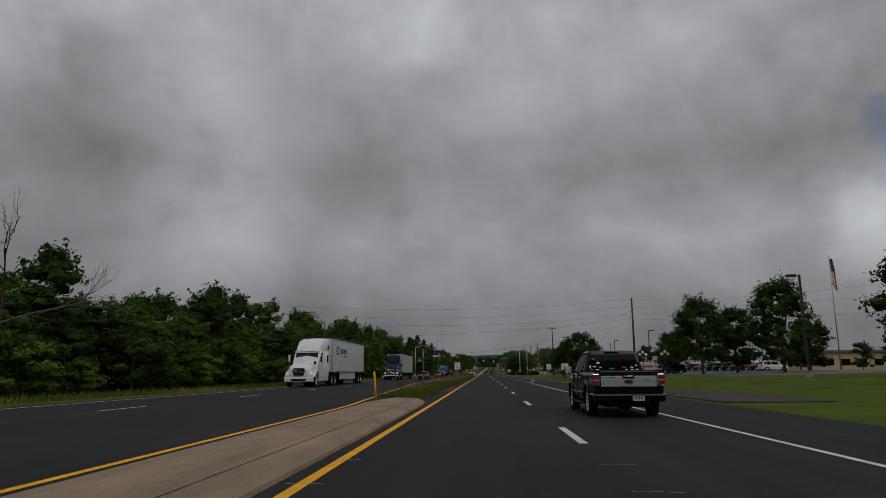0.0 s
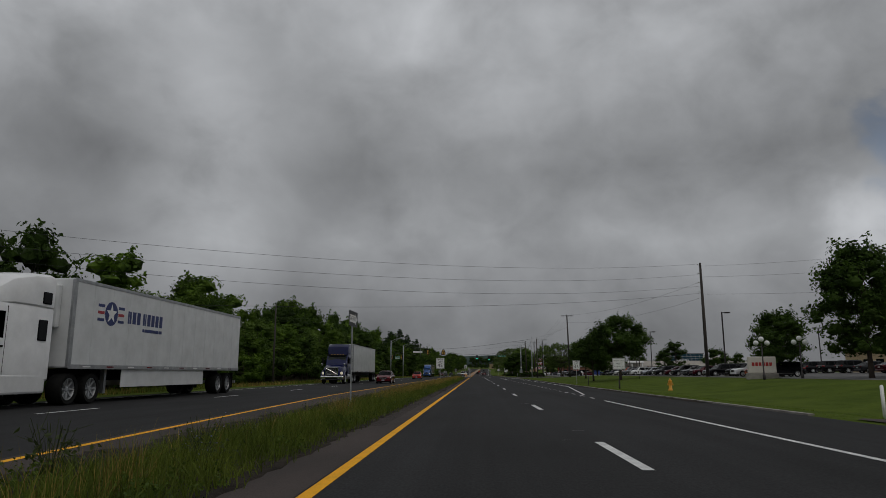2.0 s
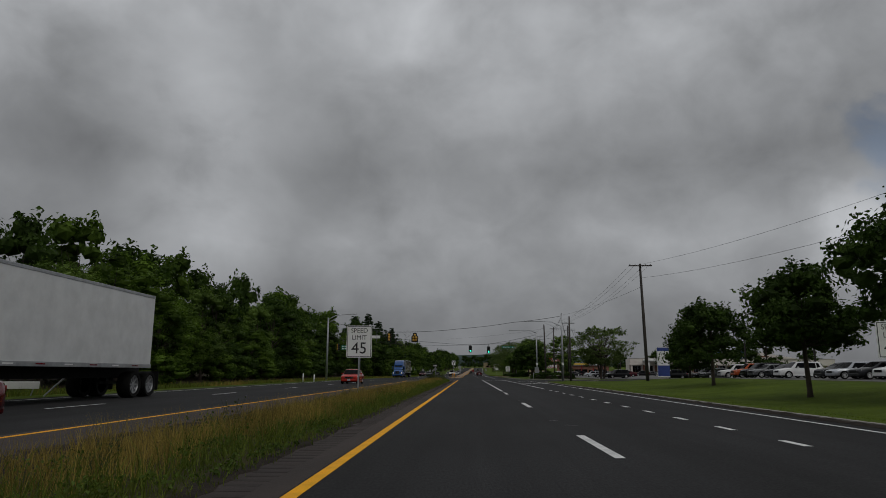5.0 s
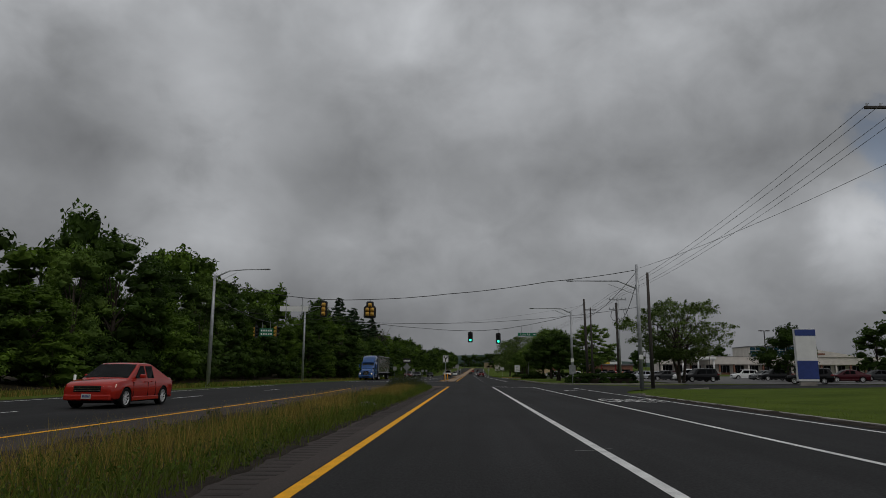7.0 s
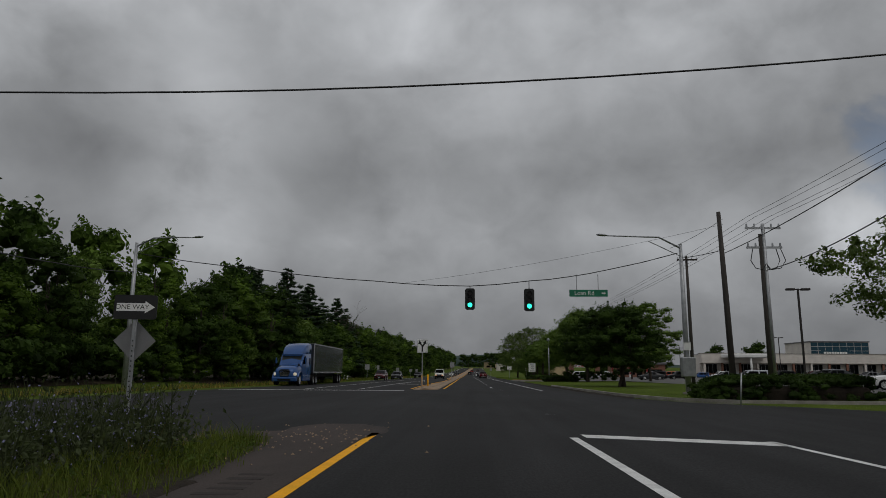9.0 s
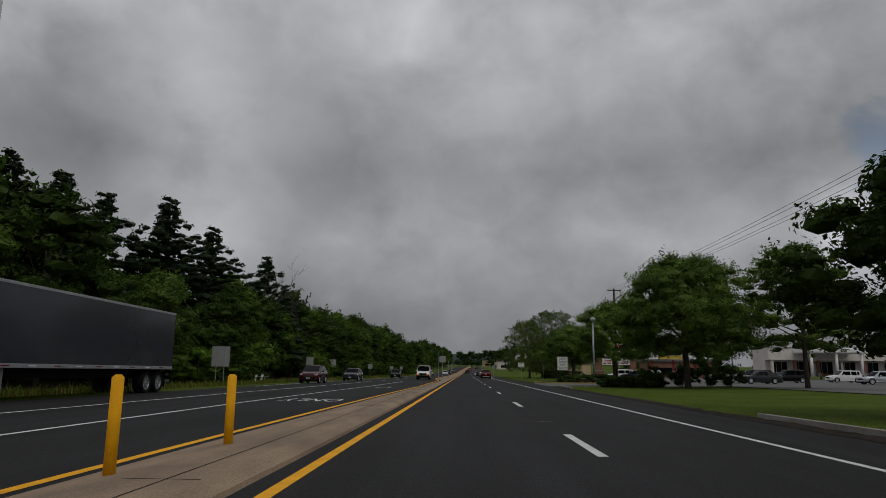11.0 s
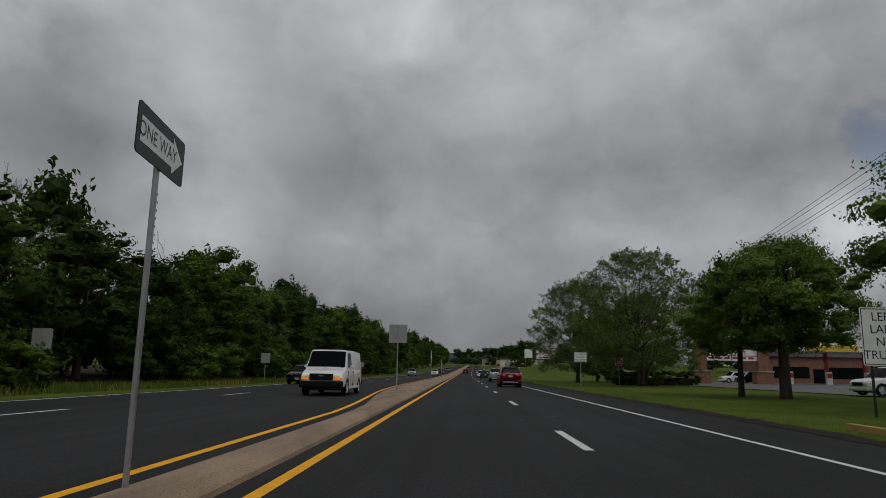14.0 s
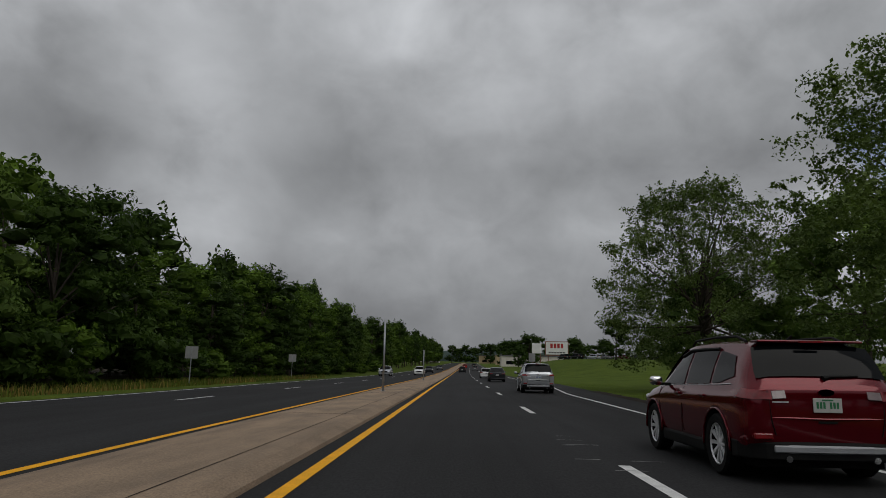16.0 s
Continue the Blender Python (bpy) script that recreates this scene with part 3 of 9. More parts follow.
# ---------------------------------------------------------------- trees
def leaf_cloud(name, centres, size, material, rng, flat=0.0, hang=0.0, facing=None, cores=None):
    """Many small folded leaves, one at each centre; facing gives the way each one looks, flat lays them level, hang lets them droop; cores are dense knots of leaves (centre, radii)."""
    n = len(centres)
    if facing is not None:
        w = facing / np.linalg.norm(facing, axis=1)[:, None]
        d = np.cross(w, rng.normal(size=(n, 3)))
        d[:, 2] -= hang
    elif flat:
        w = rng.normal(size=(n, 3)) * (1 - flat) + np.array([0, 0, 1.0])
        w /= np.linalg.norm(w, axis=1)[:, None]
        d = np.cross(w, rng.normal(size=(n, 3)))
        d[:, 2] -= hang * 0.6
    else:
        d = rng.normal(size=(n, 3))
        d[:, 2] -= hang
    d /= np.linalg.norm(d, axis=1)[:, None]
    u = np.cross(w, d) if flat or facing is not None else np.cross(d, rng.normal(size=(n, 3)))
    u /= np.linalg.norm(u, axis=1)[:, None]
    w = np.cross(d, u)
    s = (size * rng.uniform(0.6, 1.35, n))[:, None]
    v = np.stack([centres - d * s * 0.5, centres + u * s * 0.3 + w * s * 0.1, centres + d * s * 0.5, centres - u * s * 0.3 + w * s * 0.1], 1).reshape(-1, 3)
    f = np.arange(n * 4).reshape(n, 4).tolist()
    if cores:
        g_ = (1 + math.sqrt(5)) / 2
        ico = np.array([(x * p, y * p, z * p) for p in (1 / math.sqrt(1 + g_ * g_),) for x, y, z in
                        ((-1, g_, 0), (1, g_, 0), (-1, -g_, 0), (1, -g_, 0), (0, -1, g_), (0, 1, g_), (0, -1, -g_), (0, 1, -g_), (g_, 0, -1), (g_, 0, 1), (-g_, 0, -1), (-g_, 0, 1))])
        tri = ((0, 11, 5), (0, 5, 1), (0, 1, 7), (0, 7, 10), (0, 10, 11), (1, 5, 9), (5, 11, 4), (11, 10, 2), (10, 7, 6), (7, 1, 8),
               (3, 9, 4), (3, 4, 2), (3, 2, 6), (3, 6, 8), (3, 8, 9), (4, 9, 5), (2, 4, 11), (6, 2, 10), (8, 6, 7), (9, 8, 1))
        k = n * 4
        more = []
        for c, r in cores:
            more.append(np.array(c) + ico * np.array(r) * rng.uniform(0.72, 1.2, (12, 1)))
            f += [(k + a, k + b, k + c_) for a, b, c_ in tri]
            k += 12
        v = np.concatenate([v] + more)
    me = bpy.data.meshes.new(name)
    me.from_pydata(v.tolist(), [], f)
    me.materials.append(material)
    return me


def puff(rng, c, r, n, squash, out, loose=0.4):
    """Leaves lying like shingles over one rounded clump: where they sit and the way they face."""
    d = rng.normal(size=(n, 3))
    d /= np.linalg.norm(d, axis=1)[:, None]
    d += np.asarray(out) * 0.45 + np.array([0, 0, 0.3])
    d /= np.linalg.norm(d, axis=1)[:, None]
    lump = 0.86 + 0.2 * np.sin(d[:, 0] * 5 + c[0] * 3) * np.sin(d[:, 1] * 5 + c[1] * 3) + rng.normal(size=n) * 0.10
    p = np.asarray(c) + d * (r * lump)[:, None] * np.array([1, 1, squash])
    return p, d * np.array([1, 1, 1 / max(squash, 0.4)]) + rng.normal(size=(n, 3)) * loose


def clumps(rng, count, radius, z0, z1, shape="dome"):
    """Centres of leaf clumps in a crown, most of them near its outside."""
    out = []
    while len(out) < count:
        a, k = rng.uniform(0, 2 * math.pi), rng.uniform(0, 1)
        z = z0 + (z1 - z0) * k
        if shape == "dome":
            edge = math.sqrt(max(1 - (max(k - 0.3, 0) / 0.72) ** 2, 0.02)) * (0.78 + 0.22 * min(k / 0.3, 1))
        elif shape == "vase":
            edge = 0.35 + 0.65 * math.sin(min(k * 1.45, 1.45) * math.pi / 2.2)
            edge *= math.sqrt(max(1 - max(k - 0.6, 0) ** 2 / 0.17, 0.05))
        else:
            edge = math.sqrt(max(1 - (2 * k - 1) ** 2 * 0.95, 0.05))
        r = radius * edge * math.sqrt(rng.uniform(0.12, 1)) * (0.86 + 0.28 * noise.noise(Vector((2.2 * math.cos(a), 2.2 * math.sin(a), z * 0.45 + radius))))
        out.append((r * math.cos(a), r * math.sin(a), z + rng.uniform(-0.3, 0.3)))
    return np.array(out)


def broadleaf(name, seed, height, radius, base, leaf_mat, clump_count=42, per=110, leaf=0.3, clump_r=0.95, trunk=0.2, shape="dome", hang=0.0, stems=1, limbs=14, bark=None,
              core=0.72, squash=0.62, twigs=0.25, loose=0.4):
    rng = np.random.default_rng(seed)
    tree = thing(name, "", "tree")
    cs = clumps(rng, clump_count, radius - clump_r * 0.6, base + clump_r * 0.5, height - clump_r * 0.6, shape)
    pts, ways, cores = [], [], []
    for c in cs:
        out = np.array([c[0], c[1], max(c[2] - (base + height) * 0.45, 0)]) / radius
        r = clump_r * rng.uniform(0.62, 1.2)
        p, w = puff(rng, c, r, int(per * (r / clump_r) ** 2 * rng.uniform(0.8, 1.2)), squash, out, loose)
        pts.append(p)
        ways.append(w)
        if core:
            cores.append((c - out * r * 0.1, np.array([1, 1, squash]) * r * core))
        # loose sprays of leaves that break the outline
        if rng.uniform() < 0.75:
            n = max(3, int(per * twigs * rng.uniform(0.5, 1.2)))
            d = out + rng.normal(size=3) * 0.45 + np.array([0, 0, 0.35 - hang])
            d /= np.linalg.norm(d) + 1e-6
            k = rng.uniform(0.6, 1.5, (n, 1))
            pts.append(c + d * np.array([1, 1, 0.4 + 0.6 * squash]) * k * r + rng.normal(size=(n, 3)) * 0.13 * r)
            ways.append(rng.normal(size=(n, 3)) + np.array([0, 0, 0.8]))
    bm = bmesh.new()
    fork = base + (height - base) * 0.12 if base > 1 else height * 0.3
    for s in range(stems):
        lean = rng.normal(size=2) * (0.05 if stems == 1 else 0.3)
        foot = rng.normal(size=2) * (0.0 if stems == 1 else 0.3)
        tube(bm, [(foot[0], foot[1], -0.3), (foot[0] * 1.1, foot[1] * 1.1, 0.3), (foot[0] + lean[0], foot[1] + lean[1], fork), (foot[0] + lean[0] * 3, foot[1] + lean[1] * 3, height * 0.72)],
             [trunk * 1.35 / math.sqrt(stems), trunk / math.sqrt(stems), trunk * 0.72 / math.sqrt(stems), trunk * 0.18], 8)
    for c in cs[rng.choice(len(cs), min(limbs, len(cs)), replace=False)]:
        z0 = fork * rng.uniform(0.85, 1.1) + max(c[2] - fork, 0) * 0.25
        mid_ = (c[0] * 0.5 + rng.normal() * 0.35, c[1] * 0.5 + rng.normal() * 0.35, z0 + (c[2] - z0) * 0.62)
        tube(bm, [(0, 0, z0), mid_, tuple(c)], [trunk * 0.34, trunk * 0.17, trunk * 0.04], 5, False)
    part("trunk", bm, bark or M_BARK, tree, smooth=True)
    part("crown", leaf_cloud(name + "_crown", np.concatenate(pts), leaf, leaf_mat, rng, hang=hang, facing=np.concatenate(ways), cores=cores), None, tree)
    return tree


def conifer(name, seed, height, radius):
    rng = np.random.default_rng(seed)
    tree = thing(name, "", "tree")
    bm = bmesh.new()
    tube(bm, [(0, 0, -0.3), (0, 0, height * 0.5), (0, 0, height)], [0.24, 0.15, 0.02], 7)
    pts, ways, cores = [], [], []
    z = height * 0.14
    while z < height * 0.985:
        k = 1 - (z - height * 0.1) / (height * 0.9)
        for a in rng.uniform(0, 2 * math.pi, 8):
            reach = radius * (k ** 0.7) * rng.uniform(0.55, 1.08) + 0.22
            z_b = z + rng.uniform(-0.4, 0.4)
            tip = np.array([math.cos(a) * reach, math.sin(a) * reach, 0.12 * reach * rng.uniform(-1.4, 1.2) + 0.1])
            for s in np.linspace(0.42, 0.98, max(1, int(reach * 1.1))):
                c = np.array([0, 0, z_b]) + tip * s
                r = (0.30 + 0.15 * reach) * rng.uniform(0.7, 1.15)
                p, w = puff(rng, c, r, 22, 0.5, tip / reach, 0.55)
                pts.append(p)
                ways.append(w)
                cores.append((c, np.array([0.8, 0.8, 0.34]) * r))
            if k > 0.15:
                tube(bm, [(0, 0, z_b), tuple(np.array([0, 0, z_b]) + tip * 0.9)], [0.045, 0.01], 4, False)
        z += 0.5 + 0.45 * k
    part("trunk", bm, M_BARK, tree, smooth=True)
    part("crown", leaf_cloud(name + "_crown", np.concatenate(pts), 0.26, LEAVES[4], rng, hang=0.2, facing=np.concatenate(ways), cores=cores), None, tree)
    return tree


def bare(name, seed, height):
    rng = np.random.default_rng(seed)
    bm = bmesh.new()

    def grow(p, d, length, r, depth):
        q = p + d * length
        bend_ = p + d * length * 0.5 + Vector(rng.normal(size=3)) * length * 0.05
        tube(bm, [p, bend_, q], [r, r * 0.8, r * 0.55], 5, False)
        if depth:
            for _ in range(3 if depth > 1 else 4):
                e = (d + Vector(rng.normal(size=3)) * 0.42 + Vector((0, 0, 0.18))).normalized()
                grow(p + d * length * rng.uniform(0.45, 1.0), e, length * rng.uniform(0.45, 0.72), r * 0.5, depth - 1)
    grow(Vector((0, 0, -0.3)), Vector((0.04, 0.02, 1)).normalized(), height * 0.55, 0.13, 4)
    return tagged(new(name, mesh_of(name, bm, M_DEAD)), "bare dead tree with thin grey branches in the woods", "tree")


def plant(proto, x, y, scale=1.0, tall=1.0, turn=0.0, label="", group="", lift=0.0):
    z = land(x, y)
    ob = copy_thing(proto, pose(x, y, z + lift, 0, 0, turn) @ Matrix.Diagonal((scale, scale, scale * tall, 1)))
    return tagged(ob, label, "", group)


# the woods along the far carriageway
rng = np.random.default_rng(7)
WOOD = [broadleaf("forest_tree", 11, 10.0, 4.3, 0.9, LEAVES[0], 66, 82, 0.25, 1.02, 0.2, core=0.62),
        broadleaf("forest_tree", 12, 10.0, 3.7, 1.3, LEAVES[1], 60, 80, 0.245, 0.95, 0.18, "ball", core=0.62),
        broadleaf("forest_tree", 13, 10.0, 4.6, 0.8, LEAVES[2], 68, 82, 0.25, 1.08, 0.22, core=0.62),
        broadleaf("forest_tree", 14, 10.0, 3.5, 1.4, LEAVES[0], 56, 80, 0.245, 0.92, 0.17, "vase", core=0.62)]
WOOD_BACK = [broadleaf("forest_tree", 15, 10.0, 4.4, 1.0, LEAVES[0], 40, 38, 0.46, 1.25, 0.2), broadleaf("forest_tree", 16, 10.0, 4.0, 1.0, LEAVES[2], 38, 38, 0.46, 1.2, 0.2, "ball")]
BUSH = [broadleaf("shrub", 21, 3.2, 2.3, 0.0, LEAVES[0], 24, 36, 0.27, 0.68, 0.06, "ball", limbs=5),
        broadleaf("shrub", 22, 2.8, 2.4, 0.0, LEAVES[2], 24, 36, 0.27, 0.68, 0.06, "ball", limbs=5)]
for p in WOOD + WOOD_BACK:
    tagged(p, "leafy green broadleaf tree in the roadside woods", "tree", "roadside woods")
for p in BUSH:
    tagged(p, "dense green shrub at the foot of the woods", "shrub", "shrubs at the woods' edge")
EDGE = [(-25.0, -60), (-24.5, 60), (-24.5, 150), (-27.0, 190), (-26.5, 250), (-20.5, 285), (-19.0, 330), (-19.0, 420), (-20, 900)]
TOPS = [(8.2, -60), (8.4, 45), (9.4, 75), (10.2, 100), (11.0, 130), (11.6, 155), (11.8, 180), (13.0, 217), (13.0, 250), (11.8, 277), (11.0, 305), (12.4, 340), (12.2, 375), (12.2, 406), (14.0, 465), (15.0, 540), (15.0, 900)]
used_wood, used_back, used_bush = set(), set(), set()


def place_wood(protos, used, i, x, y, scale, tall, turn):
    p = protos[i]
    if i not in used:
        used.add(i)
        p.matrix_basis = pose(x, y, land(x, y), 0, 0, turn) @ Matrix.Diagonal((scale, scale, scale * tall, 1))
        return p
    return plant(p, x, y, scale, tall, turn)


def woods(y0, y1, step, dx, grow_, spread, back=False):
    y = y0
    while y < y1:
        h = on_line(TOPS, y) * grow_ * rng.uniform(0.76, 1.2)
        sc = rng.uniform(0.85, 1.15) * (h / 10.0) ** 0.6
        x = on_line(EDGE, y) + bend(y) + dx + rng.uniform(-spread, spread)
        place_wood(WOOD_BACK if back else WOOD, used_back if back else used_wood, int(rng.integers(0, 2 if back else 4)), x, y, sc, h / 10.0 / sc, rng.uniform(0, 360))
        y += step * rng.uniform(0.75, 1.3)


woods(-10, 560, 5.2, -1.5, 0.98, 1.6)
woods(-5, 280, 7.4, -8.0, 1.20, 2.2, True)
woods(280, 520, 7.4, -8.0, 1.08, 2.2, True)
woods(560, 900, 8.5, -2.0, 1.0, 2.0, True)
y = -8.0
while y < 520:
    s = rng.uniform(0.7, 1.25)
    if y < 85 or 180 < y < 250 or rng.uniform() < 0.6:
        place_wood(BUSH, used_bush, int(rng.integers(0, 2)), on_line(EDGE, y) + bend(y) + 0.6 + rng.uniform(-0.9, 0.9), y, s, rng.uniform(0.8, 1.15), rng.uniform(0, 360))
    y += rng.uniform(3.4, 6.2)
y = -6.0
while y < 520:
    s = rng.uniform(1.2, 1.7)
    place_wood(BUSH, used_bush, 1, on_line(EDGE, y) + bend(y) - 3.2 + rng.uniform(-0.9, 0.9), y, s, rng.uniform(0.75, 1.15), rng.uniform(0, 360))
    y += rng.uniform(2.8, 4.4)
M_LITTER = stuff("leaf_litter", (0.045, 0.035, 0.022), (0.022, 0.02, 0.012), 0.8, 0.95, bump=0.03, bump_scale=14, fine_amt=0.6, spec=0.05)
sheet("forest_floor", [-160, -110, -80, -60, -45, -38, -31, -27, -25.5, -24.5], [-40 + 10 * i for i in range(31)], lambda x, y: land(x, y) + 0.04, M_LITTER, "dark leaf litter under the roadside woods", "ground")
sheet("forest_floor", [-160, -110, -80, -60, -45, -38, -31, -25, -22, -20.5], [260 + 10 * i for i in range(31)], lambda x, y: land(x, y) + 0.045, M_LITTER, "dark leaf litter under the roadside woods", "ground")
FIR = conifer("conifer", 31, 15.0, 6.0)
tagged(FIR, "tall dark conifer standing out of the woods", "tree", "conifers")
FIR.matrix_basis = pose(-23.4, 326.8, land(-23.4, 326.8))
for x, y, s in ((-28.4, 309.5, 1.2), (-26.0, 315.5, 1.08), (-31.5, 303.0, 1.12), (-24.0, 338.5, 0.85), (-28.0, 285.0, 0.98), (-29.5, 293.0, 1.05)):
    plant(FIR, x, y, s, 1.0, 60 * s * x)
for k, (x, y, h) in enumerate(((-22.6, 322.0, 12.3), (-23.5, 331.5, 12.5), (-22.5, 335.0, 12.0), (-22.0, 342.5, 11.5), (-22.5, 372.0, 11.0), (-24.5, 34.0, 11.5))):
    b = bare("bare_tree", 41 + k, h)
    b.matrix_basis = pose(x, y, land(x, y))

# trees on the right, one by one: x, y, height, crown radius, crown base
def lone(seed, x, y, h, r, base, mat, label, **more):
    more["per"] = int(more.get("per", 100) * 0.8)
    more["clump_count"] = int(more["clump_count"] * 1.5)
    more["clump_r"] = more.get("clump_r", 0.9) * 0.9
    h, r = h * 1.04, r * 1.06
    t = broadleaf("tree", seed, h, r, base, LEAVES[mat], **more)
    t.matrix_basis = pose(x, y, land(x, y))
    return tagged(t, label, "tree")


lone(51, 21.3, 137.0, 8.3, 4.5, 2.6, 2, "dark green round-headed tree on the lawn", clump_count=95, per=90, leaf=0.26, clump_r=1.08, trunk=0.19, core=0.55, squash=0.72, limbs=22)
lone(52, 18.9, 144.5, 6.3, 3.2, 2.2, 2, "dark green round-headed tree on the lawn by the car park", clump_count=62, per=90, leaf=0.24, clump_r=0.96, trunk=0.14, core=0.55, squash=0.72, limbs=22)
lone(53, 20.8, 163.5, 6.4, 3.6, 1.8, 2, "dark green round-headed tree on the lawn by the car park", clump_count=66, per=85, leaf=0.26, clump_r=0.96, trunk=0.15, core=0.55, squash=0.72, limbs=22)
lone(54, 27.5, 190.0, 6.4, 3.5, 0.8, 2, "dark green broad tree beside the car park", clump_count=56, per=85, leaf=0.28, clump_r=1.08, trunk=0.15, core=0.55, squash=0.72, limbs=22)
lone(75, 41.0, 239.5, 6.4, 4.0, 1.0, 2, "dark green broad tree beside the shops' car park", clump_count=46, per=85, leaf=0.28, clump_r=1.05, trunk=0.16, core=0.55, squash=0.72)
lone(55, 33.5, 99.5, 10.6, 4.8, 1.6, 2, "large dark green tree behind the road edge", clump_count=92, per=85, leaf=0.3, clump_r=1.26, trunk=0.22, core=0.55, squash=0.72, limbs=22)
lone(56, 42.0, 92.5, 12.0, 5.2, 1.4, 2, "large dark green tree behind the road edge", clump_count=92, per=85, leaf=0.3, clump_r=1.26, trunk=0.22, core=0.55, squash=0.72, limbs=22)
lone(57, 34.6, 118.0, 7.0, 3.7, 1.0, 2, "dark green tree beside globe lamps", clump_count=60, per=85, leaf=0.28, clump_r=1.14, trunk=0.18, core=0.55, squash=0.72, limbs=22)
lone(58, 35.6, 51.0, 10.0, 4.6, 1.5, 2, "dark green tree behind the road edge", clump_count=78, per=85, leaf=0.3, clump_r=1.20, trunk=0.2, core=0.55, squash=0.72, limbs=22)
lone(59, 24.9, 230.0, 8.6, 7.3, 2.0, 3, "pale sparse multi-stemmed tree beside the car park", clump_count=190, per=95, leaf=0.21, clump_r=0.85, trunk=0.3, shape="vase", stems=3, limbs=40, core=0.0, squash=0.5, twigs=0.5)
lone(60, 15.2, 261.5, 7.1, 4.9, 1.5, 2, "dark dense round ornamental tree on the verge", clump_count=120, per=140, leaf=0.19, clump_r=0.95, trunk=0.26, stems=4, limbs=12)
lone(62, 18.8, 296.6, 9.8, 6.0, 2.2, 1, "big layered green honey locust by the driveway", clump_count=230, per=190, leaf=0.16, clump_r=1.1, trunk=0.26, hang=0.35, limbs=20, squash=0.68, core=0.6)
lone(63, 27.5, 296.0, 10.6, 5.4, 2.4, 1, "green spreading tree in the car park", clump_count=110, per=100, leaf=0.22, clump_r=0.9, trunk=0.2, hang=0.2, squash=0.45, core=0.68)
lone(64, 21.0, 332.0, 9.8, 6.6, 2.6, 1, "big layered green honey locust behind a hedge", clump_count=180, per=200, leaf=0.16, clump_r=1.1, trunk=0.26, hang=0.35, limbs=20, squash=0.68, core=0.6)
lone(65, 17.8, 345.2, 7.7, 4.9, 2.3, 1, "weeping green tree with a dark trunk on the lawn", clump_count=130, per=230, leaf=0.13, clump_r=1.0, trunk=0.3, hang=0.7, limbs=18, squash=0.6, core=0.6)
lone(66, 17.0, 348.6, 6.6, 3.6, 2.2, 1, "small weeping green tree on the lawn", clump_count=75, per=190, leaf=0.13, clump_r=0.75, trunk=0.18, hang=0.7)
lone(67, 18.5, 376.0, 12.4, 7.9, 1.2, 3, "tall light feathery tree by the road", clump_count=430, per=115, leaf=0.155, clump_r=0.8, trunk=0.3, stems=3, limbs=36, core=0.0, squash=0.6, twigs=0.5, loose=0.8)
lone(68, 16.1, 397.0, 12.2, 6.9, 1.0, 3, "tall light feathery tree by the road", clump_count=380, per=110, leaf=0.155, clump_r=0.82, trunk=0.28, stems=2, limbs=34, core=0.0, squash=0.6, twigs=0.5, loose=0.8)
lone(69, 21.0, 409.0, 9.0, 5.2, 0.6, 2, "dark dense tree behind the sign", clump_count=76, per=85, leaf=0.28, clump_r=1.20, trunk=0.2)
lone(70, 33.0, 330.0, 7.5, 3.6, 1.0, 2, "round dark tree in the car park", clump_count=36, per=100, leaf=0.26, clump_r=1.02, trunk=0.16)
lone(72, 52.0, 187.5, 4.8, 3.4, 0.8, 2, "small round dark tree in the car park", clump_count=34, per=80, leaf=0.28, clump_r=1.0, trunk=0.14)
lone(73, 47.0, 96.0, 7.0, 3.8, 0.8, 2, "dark green tree behind the road edge", clump_count=44, per=80, leaf=0.3, clump_r=1.1, trunk=0.16)
lone(74, 40.0, 104.0, 9.6, 4.4, 1.0, 2, "large dark green tree behind the road edge", clump_count=60, per=85, leaf=0.3, clump_r=1.2, trunk=0.2)
lone(71, 22.3, 391.0, 10.6, 5.2, 0.6, 1, "green bushy tree behind the feathery trees", clump_count=90, per=90, leaf=0.25, clump_r=1.1, trunk=0.2, limbs=10)
FAR = broadleaf("tree", 80, 10.0, 4.8, 0.5, LEAVES[2], 40, 40, 0.5, 1.3, 0.22)
tagged(FAR, "dark green tree in the distance behind the buildings", "tree", "distant trees")
FAR.matrix_basis = pose(60, 245, land(60, 245))
for x, y, s in ((70, 150, 0.7), (84, 152, 0.6), (96, 160, 0.8), (58, 250, 0.75), (110, 330, 0.9), (92, 420, 1.0), (52, 455, 0.9), (40, 470, 0.8), (66, 470, 1.1), (82, 480, 1.0), (100, 470, 1.1), (36, 505, 0.9), (120, 480, 1.2),
                (48, 640, 1.2), (30, 660, 1.5), (62, 655, 1.3), (78, 640, 1.4), (22, 700, 1.3), (40, 720, 1.6), (30, 760, 1.5), (56, 700, 1.5), (26, 830, 1.5), (40, 860, 1.6), (96, 640, 1.4), (112, 620, 1.3), (20, 900, 1.6), (0, 940, 1.6), (-12, 935, 1.5), (14, 960, 1.7), (34, 930, 1.8), (52, 920, 1.8), (-24, 925, 1.5), (-6, 950, 1.3), (6, 945, 1.4), (24, 945, 1.6), (44, 940, 1.5), (66, 905, 1.6), (78, 880, 1.5), (90, 850, 1.5), (28, 790, 1.2), (33, 690, 1.1), (24, 640, 0.9)):
    plant(FAR, x + (bend(y) if y > 600 else 0), y, s, 1.0, x * 37 % 360)

